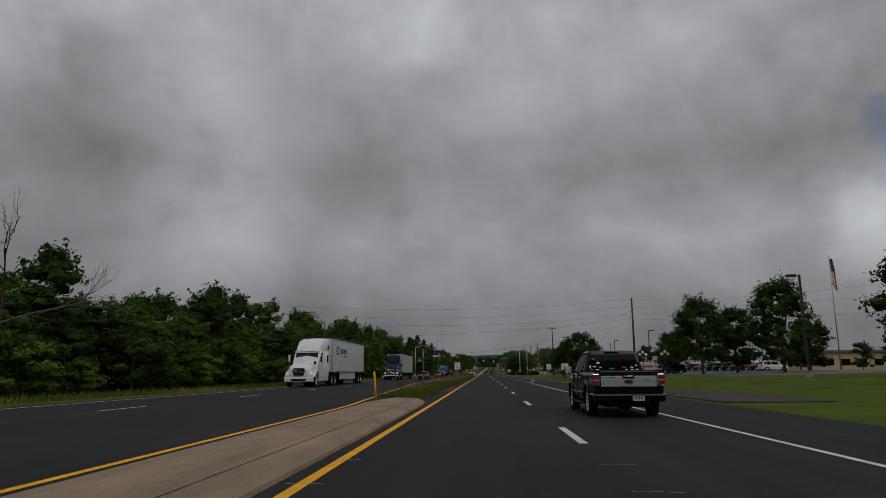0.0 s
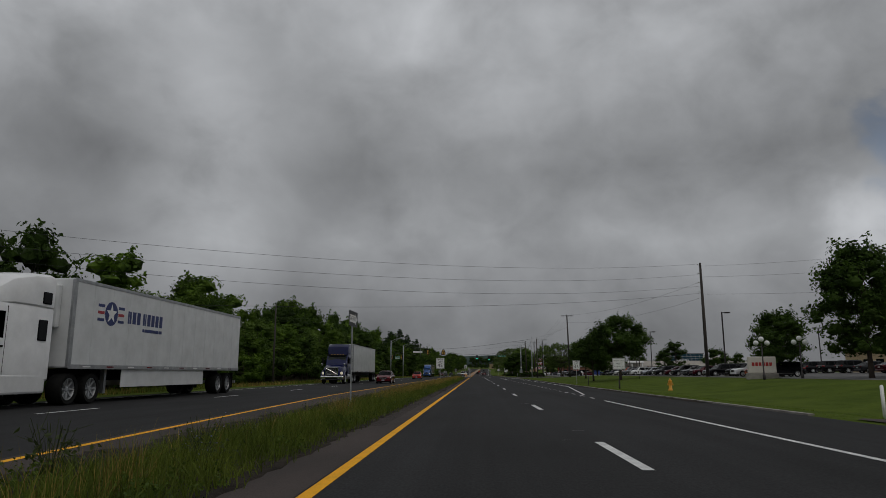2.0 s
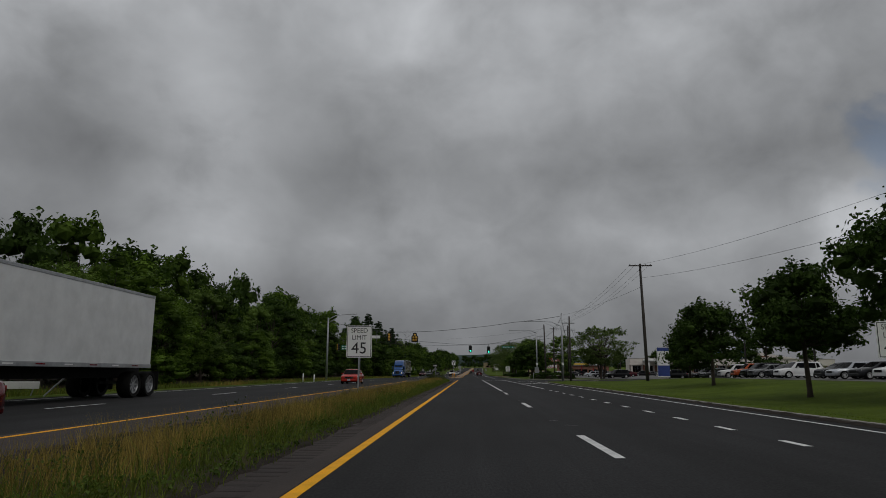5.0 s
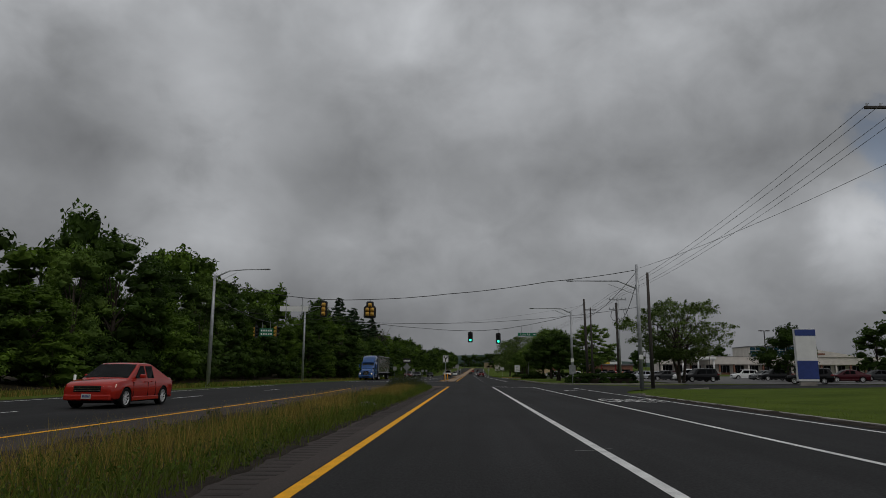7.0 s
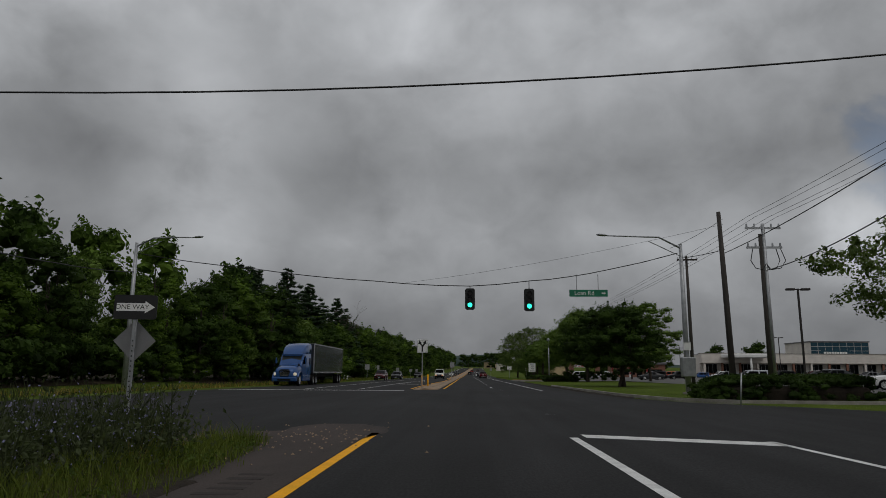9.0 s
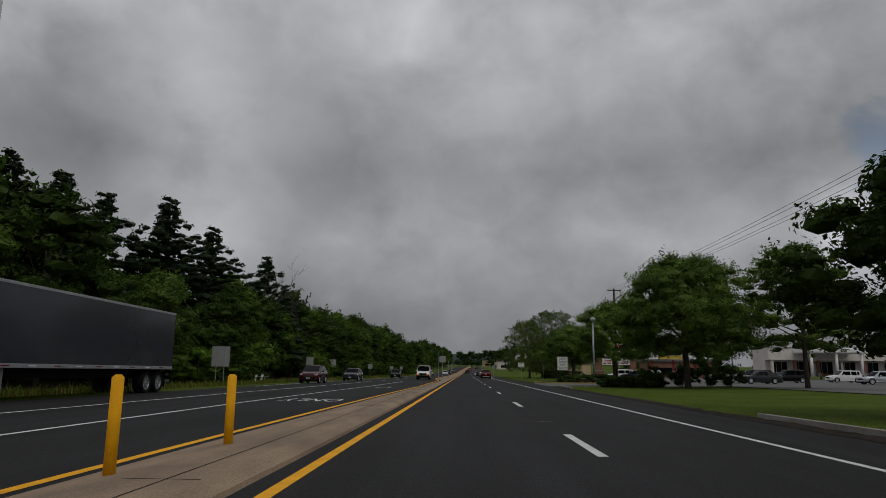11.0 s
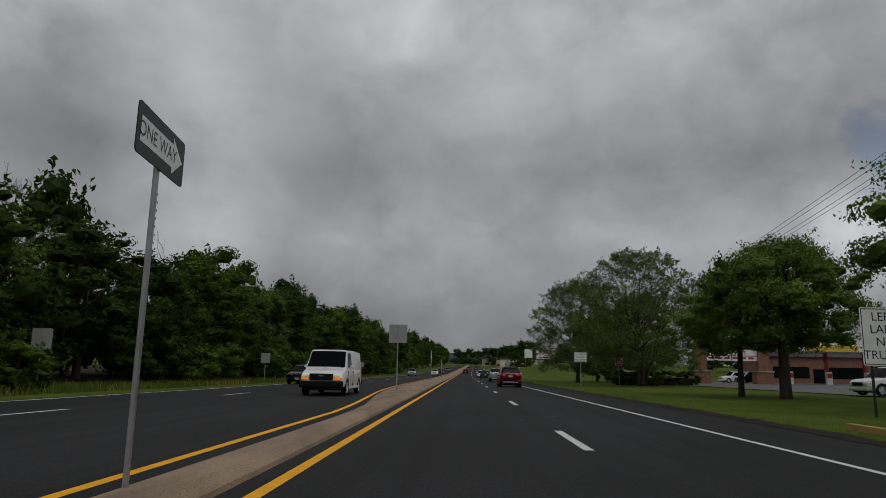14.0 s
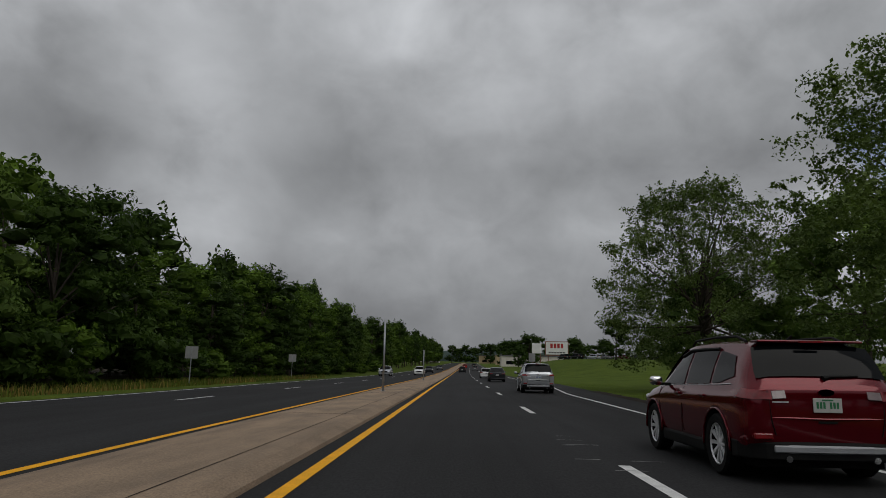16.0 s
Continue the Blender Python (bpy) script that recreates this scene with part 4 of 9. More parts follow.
# far wooded ridge, with the haze of distance put into its colour
vs, fs = [], []
for i in range(121):
    a = radians(-75 + 150 * i / 120)
    x, y = 3200 * math.sin(a), 3200 * math.cos(a)
    h = 26 + 8 * noise.noise(Vector((i * 0.09, 3.1, 0))) + 8 * noise.noise(Vector((i * 0.5, 1.0, 0))) + 62 * math.exp(-((i - 62) / 9) ** 2)
    vs += [(x, y, -60), (x * 0.995, y * 0.995, h * 0.6), (x * 1.02, y * 1.02, h)]
for i in range(120):
    for k in (0, 1):
        a = i * 3 + k
        fs.append((a, a + 3, a + 4, a + 1))
tagged(new("backdrop", raw("backdrop", vs, fs, M_HILL, True)), "hazy wooded ridge on the horizon", "hills", "", "structure")


# ---------------------------------------------------------------- grass
def smooth_all(a, b, v):
    k_ = np.clip((v - a) / (b - a), 0, 1)
    return k_ * k_ * (3 - 2 * k_)


def blades(name, spots, heights, width, material, rng_, label, lean=0.35):
    n = len(spots)
    a = rng_.uniform(0, 2 * math.pi, n)
    tip = np.stack([np.cos(a), np.sin(a), np.zeros(n)], 1) * (heights * lean * rng_.uniform(0.2, 1.4, n))[:, None] + np.array([0, 0, 1]) * heights[:, None]
    b = rng_.uniform(0, 2 * math.pi, n)
    side = np.stack([np.cos(b), np.sin(b), np.zeros(n)], 1) * (width * rng_.uniform(0.6, 1.4, n))[:, None]
    half = spots + tip * np.array([0.38, 0.38, 0.55])
    v = np.stack([spots - side, spots + side, half + side * 0.75, half - side * 0.75, spots + tip], 1).reshape(-1, 3)
    k = np.arange(n) * 5
    faces = np.stack([k, k + 1, k + 2, k + 3], 1).tolist() + np.stack([k + 3, k + 2, k + 4], 1).tolist()
    me = bpy.data.meshes.new(name)
    me.from_pydata(v.tolist(), [], faces)
    me.materials.append(material)
    return tagged(new(name, me), label, "grass", "", "stuff")


def spots_between(left, right, y0, y1, n, rng_, inset=0.0, power=1.0, z=0.012):
    y = y0 + (y1 - y0) * rng_.uniform(0, 1, n)
    a = np.interp(y, [p[1] for p in left], [p[0] for p in left]) + inset
    b = np.interp(y, [p[1] for p in right], [p[0] for p in right]) - inset
    k = rng_.uniform(0, 1, n) ** power
    x = a + (b - a) * k
    zz = np.array([rise(v) for v in y]) + z
    return np.stack([x, y, zz], 1), k


g = np.random.default_rng(5)
sp, k = spots_between(MED_L, MED_R, 29.5, 210, 125000, g)
sp[:, 0] += g.normal(0, 0.10, len(sp))
patch = np.array([noise.noise(Vector((p[0] * 0.5, p[1] * 0.16, 0.3))) + 0.7 * noise.noise(Vector((p[0] * 1.1, p[1] * 0.7, 7.3))) for p in sp])
tuft = np.array([noise.noise(Vector((p[0] * 2.3, p[1] * 2.0, 2.7))) for p in sp])
dry = np.interp(sp[:, 1], [30, 55, 72, 90, 150, 185, 205], [-0.55, -0.3, 0.1, 0.32, 0.32, 0.1, -0.15])
straw = (patch + dry + 0.5 * np.sin(math.pi * np.clip(k, 0, 1)) - 0.75 * smooth_all(0.62, 0.92, k) - 0.42 + g.normal(0, 0.22, len(sp))) > 0.0
hh = (0.10 + 0.30 * np.sin(math.pi * np.clip(k, 0.0, 0.97) ** 1.3) + 0.10 * patch + 0.20 * tuft) * np.where(sp[:, 1] > 183, 0.8, 1.0) * g.uniform(0.5, 1.3, len(sp))
blades("tall_grass", sp[straw], np.clip(hh[straw] * 1.3, 0.06, 0.68), 0.0036, M_STRAW, g, "tall straw-coloured grass on the median", 0.35)
blades("green_grass", sp[~straw], np.clip(hh[~straw], 0.05, 0.55), 0.0058, M_BLADE, g, "unmown green grass on the median", 0.6)
# low broad-leaved weeds in mounds, thickest along the paved shoulder
mounds, mk = spots_between(MED_L, MED_R, 30, 209, 2300, g, power=0.6)
pts, ways = [], []
for m_, k_ in zip(mounds, mk):
    if noise.noise(Vector((m_[0] * 0.8, m_[1] * 0.3, 4.0))) > -0.12:
        r_ = g.uniform(0.09, 0.26) * (1.25 - 0.55 * k_)
        p_, w_ = puff(g, m_ + np.array([0, 0, r_ * 0.45]), r_, 26, 0.9, (0, 0, 0.6), 0.7)
        pts.append(p_[p_[:, 2] > 0.015])
        ways.append(w_[p_[:, 2] > 0.015])
tagged(new("broad_weeds", leaf_cloud("broad_weeds", np.concatenate(pts), 0.05, M_HERB, g, facing=np.concatenate(ways))), "broad-leaved low weeds among the median grass", "weeds", "", "stuff")
left_edge = [(x - 0.8, y) for x, y in ASPHALT_L]
far_edge = [(x - 6.5, y) for x, y in ASPHALT_L]
sp, k = spots_between(far_edge, left_edge, -10, 430, 42000, g)
sp[:, 2] = [land(p[0], p[1]) for p in sp]
st = np.array([noise.noise(Vector((p[0] * 0.3, p[1] * 0.08, 9.0))) for p in sp]) > 0.08
blades("verge_grass", sp[st], g.uniform(0.15, 0.5, st.sum()), 0.014, M_STRAW, g, "dry rough grass on the far verge")
blades("verge_grass", sp[~st], g.uniform(0.15, 0.55, (~st).sum()), 0.018, M_BLADE, g, "green rough grass on the far verge")
r0 = [(x + 0.12, y) for x, y in ASPHALT_R]
r1 = [(x + 4.5, y) for x, y in ASPHALT_R]
sp, k = spots_between(r0, r1, 45, 420, 45000, g, power=1.4)
ok = ~(((sp[:, 1] > 206) & (sp[:, 1] < 224)) | ((sp[:, 1] > 302) & (sp[:, 1] < 319)))
sp = sp[ok]
sp[:, 2] = [land(p[0], p[1]) for p in sp]
blades("lawn_grass", sp, g.uniform(0.025, 0.06, len(sp)), 0.006, M_LAWNBLADE, g, "short mown lawn grass beside the road", 0.5)


def weed(name, seed, height, flower):
    """A bushy clump of thin stems with small leaves and pale blue flowers."""
    rg = np.random.default_rng(seed)
    clump = thing(name, "", "plant")
    bm = bmesh.new()
    tips = []
    for _ in range(16):
        a = rg.uniform(0, 2 * math.pi)
        d = Vector((math.cos(a) * 0.35, math.sin(a) * 0.35, 1)) * height * rg.uniform(0.6, 1.05)
        tube(bm, [(0, 0, 0), tuple(d * 0.5 + Vector((0, 0, 0.05))), tuple(d)], [0.007, 0.005, 0.003], 4, False)
        for _ in range(3):
            k_ = rg.uniform(0.4, 0.95)
            e = d * k_ + Vector(rg.normal(size=3)) * 0.1
            tube(bm, [tuple(d * (k_ - 0.12)), tuple(e)], [0.004, 0.002], 3, False)
            tips.append(e)
        tips.append(d)
    part("stem", bm, M_WEED, clump)
    low_ = np.array([rg.normal(size=3) * np.array([0.22, 0.22, 0.16]) * height * 1.4 + np.array([0, 0, 0.38 * height]) for _ in range(150)])
    tagged(part("leaf_rosette", leaf_cloud(name + "_leaves", low_, 0.075, M_WEED, rg), None, clump), "small grey-green leaves", "", "", "stuff")
    if flower:
        tagged(part("flower_spray", leaf_cloud(name + "_flowers", np.repeat(np.array([tuple(t) for t in tips[::2]]), 2, 0), 0.034, M_CHICORY, rg), None, clump), "small pale blue flowers", "", "", "stuff")
    return tagged(clump, "bushy chicory weed with pale blue flowers on the median" if flower else "bushy green weed on the median", "weed", "median weeds")


W1, W2 = weed("chicory", 91, 0.85, True), weed("weed", 92, 0.7, False)
W1.matrix_basis, W2.matrix_basis = pose(-2.9, 39.0, 0.012), pose(-2.6, 49.5, 0.012)
for i in range(46):
    y = 208.5 - abs(g.normal()) * 2.6
    x = -2.0 - g.uniform(0, 2.2)
    copy_thing(W1 if i % 3 else W2, pose(x, y, 0.012, 0, 0, i * 57) @ Matrix.Diagonal((1.0, 1.0, g.uniform(0.8, 1.25), 1)))
for i in range(40):
    y = g.uniform(36, 192)
    x = on_line(MED_L, y) + g.uniform(0.2, 1.6)
    s_ = g.uniform(0.4, 0.75)
    copy_thing(W1 if (i % 4 == 0 or (y < 62 and i % 2)) else W2, pose(x, y, 0.012, 0, 0, i * 71) @ Matrix.Diagonal((s_, s_, s_, 1)))


# ---------------------------------------------------------------- poles, wires and lamps
def wood_pole(x, y, top, r=0.16, arms=(), label="weathered wooden utility pole with crossarm", name="utility_pole", lean=(0, 0), insul=()):
    z0 = land(x, y)
    pole = thing(name, label, "utility pole", "utility poles", "", pose(x, y, z0))
    h = top - z0
    part("pole", tube(bmesh.new(), [(0, 0, -0.5), (lean[0] * 0.5, lean[1] * 0.5, h / 2), (lean[0], lean[1], h)], [r * 1.15, r, r * 0.72], 10), M_POLE, pole, smooth=True)
    for z, half, turn in arms:
        c, s = math.cos(radians(turn)), math.sin(radians(turn))
        bm = bmesh.new()
        box(bm, -half, half, -0.05, 0.05, -0.06, 0.06)
        arm = part("crossarm", bm, M_POLE, pole)
        arm.matrix_basis = pose(lean[0], lean[1] - 0.2, z - z0, 0, 0, turn)
        for k in (-0.92, -0.45, 0.45, 0.92):
            part("insulator", tube(bmesh.new(), [(k * half * c + lean[0], k * half * s + lean[1] - 0.2, z - z0 + 0.05), (k * half * c + lean[0], k * half * s + lean[1] - 0.2, z - z0 + 0.2)], [0.05, 0.035], 6), M_GALV, pole)
    for z in insul:
        bm = bmesh.new()
        tube(bm, [(-0.1, 0, z - z0), (-0.42, 0, z - z0 + 0.1)], [0.03, 0.05], 6)
        part("insulator", bm, M_CURB, pole)
    return pole


wood_pole(30.4, 129.2, 15.0, 0.19, label="tall dark wooden utility pole with side insulators", insul=(14.7, 13.6, 12.4, 11.2))
wood_pole(20.7, 182.8, 13.0, 0.16, arms=((12.75, 1.25, 0),), lean=(-0.25, 0))
wood_pole(-19.0, 111.3, 8.2, 0.09, label="slim wooden pole at the edge of the woods")
wood_pole(16.5, 209.6, 9.4, 0.14, label="dark wooden pole beside the signal mast")
wood_pole(15.8, 235.4, 10.0, 0.15, label="dark wooden pole behind the hedge", lean=(-0.2, 0))
wood_pole(19.6, 253.5, 10.7, 0.13, arms=((10.35, 0.8, 0),), label="wooden utility pole with a short crossarm")
wood_pole(21.0, 331.0, 12.0, 0.16, arms=((11.75, 0.85, 0),))
for x, y, t in ((27.0, 420.0, 9.5), (62.0, 430.0, 11.0), (70.0, 420.0, 10.0)):
    wood_pole(x, y, t, 0.13, arms=((t - 0.3, 1.0, 0),))
hf = thing("utility_pole", "pair of grey utility poles with two crossarms and cable loops", "utility pole", "utility poles", "", pose(21.3, 243.0, land(21.3, 243)))
for dx, h in ((0, 10.9), (-0.22, 10.2)):
    part("pole", tube(bmesh.new(), [(dx, 0, -0.5), (dx, 0, h)], [0.16, 0.11], 10), M_GALV if dx == 0 else M_POLE, hf, smooth=True)
for z in (10.6, 9.3):
    part("crossarm", box(bmesh.new(), -1.15, 1.15, -0.06, 0.06, z - 0.06, z + 0.06), M_GALV, hf)
    for k in (-1.05, -0.55, 0.55, 1.05):
        part("insulator", tube(bmesh.new(), [(k, 0, z + 0.05), (k, 0, z + 0.3)], [0.07, 0.05], 6), M_GALV, hf)
for k in (-0.8, 0.7, 1.0):
    pts = [(k, -0.1, 9.2), (k * 1.25, -0.15, 8.4), (k * 0.9, -0.15, 7.9), (k * 0.3, -0.1, 7.8), (0, -0.1, 8.2)]
    part("cable", tube(bmesh.new(), pts, 0.03, 5), M_CABLE, hf)


def wire(a, b, sag=0.6, r=0.012, label="thin black overhead cable", name="overhead_cable"):
    a, b = Vector(a), Vector(b)
    pts = [a.lerp(b, k / 24) - Vector((0, 0, 4 * sag * (k / 24) * (1 - k / 24))) for k in range(25)]
    return tagged(new(name, mesh_of(name, tube(bmesh.new(), pts, r, 5), M_CABLE)), label, "cable", "overhead cables")


wire((30.1, 129.2, 14.86), (-35.0, 76.1, 10.0), 1.65, 0.011)
wire((30.1, 129.2, 13.5), (-35.0, 75.2, 9.0), 1.79, 0.011)
wire((30.1, 129.2, 12.0), (-35.0, 77.0, 8.4), 1.85, 0.011)
wire((30.1, 129.2, 11.1), (-35.0, 77.2, 5.6), 1.3, 0.012)
wire((20.5, 182.6, 12.9), (30.4, 129.2, 12.6), 0.9)
wire((20.5, 182.6, 11.4), (30.4, 129.2, 10.6), 1.0)
for z, x in ((14.6, 60), (13.2, 62), (11.0, 64)):
    wire((30.6, 129.2, z), (x, 92.0, z - 1.5), 0.8, 0.01)
for k in (-1.1, -0.5, 0.5, 1.1):
    wire((20.5 + k, 182.6, 12.95), (21.3 + k * 0.9, 243.0, 11.5), 0.8)
    wire((21.3 + k * 0.9, 243.0, 11.5), (21.0 + k * 0.7, 331.0, 11.9), 0.9)
    wire((21.0 + k * 0.7, 331.0, 11.9), (27.0 + k * 0.7, 420.0, 9.3), 0.9)
wire((20.6, 182.6, 10.5), (15.2, 207.2, 9.4), 0.3)
wire((15.1, 207.3, 9.2), (15.8, 235.4, 7.7), 0.5, 0.022)
wire((15.1, 207.3, 8.6), (21.3, 243.0, 7.9), 0.9, 0.03)
wire((15.8, 235.4, 7.9), (14.5, 238.8, 8.0), 0.05, 0.02)
wire((13.9, 238.8, 8.6), (15.8, 235.4, 9.6), 0.1, 0.012)
wire((-19.1, 207.7, 6.3), (15.0, 207.3, 6.3), 1.3, 0.014)
wire((-3.0, 250.0, 8.0), (15.8, 235.4, 9.3), 0.3, 0.008)


def mast(x, y, top, tip, base, label, attach=None):
    """A tapered steel mast with a curved lamp arm; tip is the lamp's place."""
    m = thing("signal_mast", label, "street lamp", "masts with street lamps", "", pose(x, y, base))
    h = top - base
    part("pole", tube(bmesh.new(), [(0, 0, -0.3), (0, 0, h * 0.5), (0, 0, h)], [0.17, 0.14, 0.1], 12), M_GALV, m, smooth=True)
    part("base_plate", box(bmesh.new(), -0.28, 0.28, -0.28, 0.28, 0.0, 0.12, 0.02), M_CURB, m)
    d = Vector(tip) - Vector((x, y, base))
    a0 = Vector((0, 0, h - 0.25 if d.z > h - 0.3 else h - 0.6))
    if attach:
        a0 = Vector((0, 0, attach - base))
    pts = [a0, a0.lerp(d, 0.3) + Vector((0, 0, 0.25 * (d - a0).length * 0.35)), a0.lerp(d, 0.65) + Vector((0, 0, 0.22)), d]
    part("lamp_arm", tube(bmesh.new(), pts, [0.06, 0.05, 0.045, 0.035], 8), M_GALV, m, smooth=True)
    part("brace", tube(bmesh.new(), [a0 - Vector((0, 0, 0.5)), a0.lerp(d, 0.45) + Vector((0, 0, 0.1))], 0.025, 6), M_GALV, m)
    e = d + (d - a0).normalized() * 0.7
    bm = bmesh.new()
    tube(bm, [d - (d - a0).normalized() * 0.05, d.lerp(e, 0.35), d.lerp(e, 0.8), e], [0.05, 0.15, 0.15, 0.06], 8)
    for v in bm.verts:
        v.co.z = d.z + (v.co.z - d.z) * 0.45
    part("lamp_head", bm, M_GALV, m, smooth=True)
    return m


m1 = mast(15.05, 207.3, 9.7, (10.4, 209.2, 8.65), land(15.05, 207.3), "grey steel signal mast with a curved lamp arm", 7.75)
m2 = mast(14.5, 238.8, 8.85, (9.8, 237.0, 9.0), land(14.5, 238.8), "grey steel signal mast with lamp arm and control box")
mast(-19.1, 207.7, 9.0, (-15.8, 209.6, 9.7), land(-19.1, 207.7), "grey steel pole with a lamp arm by the woods")
mast(-19.6, 240.6, 9.3, (-15.4, 239.4, 9.4), land(-19.6, 240.6), "grey steel pole with a lamp arm by the woods")
part("control_box", box(bmesh.new(), -0.45, 0.3, -0.62, -0.14, 1.0, 2.1, 0.03), M_GALV, m2, "grey steel control box")
part("push_sign", box(bmesh.new(), -0.2, 0.2, -0.2, -0.18, 2.5, 2.95), M_SIGNWHITE, m2)
part("push_sign", box(bmesh.new(), -0.16, 0.16, -0.2, -0.18, 2.6, 2.95), M_SIGNWHITE, m1)


def span(a, b, dips, label):
    """A span cable hung between two masts, drawn down by the signals it carries."""
    pts = [Vector(a)] + [Vector(d) for d in dips] + [Vector(b)]
    fine_ = []
    for p, q in zip(pts, pts[1:]):
        n = max(2, int((q - p).length / 1.5))
        for k in range(n):
            u = k / n
            fine_.append(p.lerp(q, u) - Vector((0, 0, 0.012 * (q - p).length * 4 * u * (1 - u))))
    fine_.append(pts[-1])
    return tagged(new("span_cable", mesh_of("span_cable", tube(bmesh.new(), fine_, 0.028, 6), M_CABLE)), label, "cable", "overhead cables")


span((14.9, 207.3, 9.25), (-19.0, 207.7, 8.5), ((8, 207.5, 8.35), (0, 207.8, 7.4), (-6.3, 208.0, 6.98), (-10.1, 208.2, 7.0), (-13.6, 208.3, 7.35)), "black span cable with signals over the crossing")
span((14.3, 238.8, 8.3), (-19.4, 240.6, 8.6), ((10.2, 239.2, 7.35), (7.9, 239.4, 6.95), (5.35, 238.0, 6.5), (1.9, 239.8, 6.42), (-4.0, 240.0, 6.75), (-12.0, 240.3, 7.6)), "black span cable with signals over the crossing")


def signal(x, y, z, wire_z, facing, lit, shape="three", label=""):
    """A traffic signal hung from a span cable: housing, backplate, visors and lenses. facing 0 looks at the camera's carriageway, 180 away, 90 sideways."""
    s = thing("traffic_signal", label, "traffic signal", "traffic signals", "", pose(x, y, z, 0, 0, facing))
    part("hanger", tube(bmesh.new(), [(0, 0, 0.5), (0, 0, wire_z - z)], 0.025, 6), M_CABLE, s)
    cells = [(0, 0.36), (0, 0), (0, -0.36)] if shape == "three" else [(0, 0.42), (-0.19, 0.04), (0.19, 0.04), (-0.19, -0.32), (0.19, -0.32)]
    half, top_, bot = (0.3, 0.66, -0.66) if shape == "three" else (0.5, 0.72, -0.64)
    k_ = 0.09
    rim_ = ([(-half + k_, bot), (half - k_, bot), (half, bot + k_), (half, top_ - k_), (half - k_, top_), (-half + k_, top_), (-half, top_ - k_), (-half, bot + k_)] if shape == "three" else
            [(-half + k_, bot), (half - k_, bot), (half, bot + k_), (half, 0.2), (0.3, 0.42), (0.3, top_ - k_), (0.3 - k_, top_), (-0.3 + k_, top_), (-0.3, top_ - k_), (-0.3, 0.42), (-half, 0.2), (-half, bot + k_)])
    bm = bmesh.new()
    rings = [[bm.verts.new((px, py, pz)) for px, pz in rim_] for py in (-0.012, 0.012)]
    for j in range(len(rim_)):
        bm.faces.new((rings[0][j], rings[0][(j + 1) % len(rim_)], rings[1][(j + 1) % len(rim_)], rings[1][j]))
    bm.faces.new(rings[0])
    bm.faces.new(rings[1])
    part("backplate", bm, M_BLACK, s)
    for cx, cz in cells:
        hs = part("housing", box(bmesh.new(), cx - 0.155, cx + 0.155, 0.014, 0.2, cz - 0.16, cz + 0.16, 0.06), M_SIGNALYELLOW, s)
        part("dome", tube(bmesh.new(), [(cx, 0.17, cz), (cx, 0.25, cz), (cx, 0.31, cz), (cx, 0.33, cz)], [0.135, 0.13, 0.1, 0.05], 14), M_SIGNALYELLOW, hs, smooth=True)
        bm = bmesh.new()
        ring = []
        for k in range(15):
            a = radians(-50 + 280 * k / 14)
            ring.append((cx + 0.15 * math.cos(a), cz + 0.15 * math.sin(a)))
        lo = [bm.verts.new((px, -0.02, pz)) for px, pz in ring]
        hi = [bm.verts.new((px, -0.27 + 0.1 * (pz < cz), pz)) for px, pz in ring]
        for k in range(14):
            bm.faces.new((lo[k], lo[k + 1], hi[k + 1], hi[k]))
        bmesh.ops.solidify(bm, geom=bm.faces[:], thickness=0.006)
        part("visor", bm, M_BLACK, s)
    for i, (cx, cz) in enumerate(cells):
        on = lit and i == 2
        bm = tube(bmesh.new(), [(cx, -0.02, cz), (cx, -0.045, cz)], [0.14, 0.12], 16)
        part("lens", bm, M_GREENLIT if on else M_LENS, s, "glowing green lens" if on else "")
    return s


signal(1.9, 239.8, 5.62, 6.42, 0, True, label="black three-lamp traffic signal showing green")
signal(5.35, 238.0, 5.38, 6.5, 0, True, label="black three-lamp traffic signal showing green")
signal(-10.1, 208.2, 6.2, 7.0, 172, False, label="yellow-backed three-lamp traffic signal seen from behind")
signal(-6.3, 208.0, 6.1, 6.98, 184, False, "five", label="yellow-backed five-lamp traffic signal seen from behind")
signal(-18.0, 222.6, 5.25, 6.4, 100, False, label="yellow traffic signal for the side street seen edge-on")
signal(-20.6, 224.0, 5.3, 6.4, 80, False, label="yellow traffic signal for the side street seen edge-on")
span((-19.1, 207.7, 7.2), (-19.6, 240.6, 7.4), ((-19.3, 215, 6.6), (-19.4, 224, 6.35), (-19.5, 232, 6.6)), "black span cable along the woods")


def board(name, parent, x, y, z, w, h, face, edge=None, thick=0.01, turn=0.0, label=""):
    """A flat sign plate whose face looks towards -y, with rounded corners and a thin border."""
    pl = thing(name, "", "", "", "", pose(x, y, z, 0, 0, turn))
    pl.parent = parent
    return pl


def plate(parent, w, h, z, material, y=0.0, thick=0.012, radius=0.05, name="sign_plate", label="", back=None):
    bm = bmesh.new()
    ring = []
    for cx, cz, a0 in ((w / 2 - radius, h / 2 - radius, 0), (-w / 2 + radius, h / 2 - radius, 90), (-w / 2 + radius, -h / 2 + radius, 180), (w / 2 - radius, -h / 2 + radius, 270)):
        for k in range(4):
            a = radians(a0 + 30 * k)
            ring.append((cx + radius * math.cos(a), z + cz + radius * math.sin(a)))
    f = [bm.verts.new((px, y - thick / 2, pz)) for px, pz in ring]
    b = [bm.verts.new((px, y + thick / 2, pz)) for px, pz in ring]
    bm.faces.new(f)
    bm.faces.new(b[::-1])
    n = len(ring)
    for k in range(n):
        bm.faces.new((f[k], f[(k + 1) % n], b[(k + 1) % n], b[k]))
    return part(name, bm, material, parent, label)


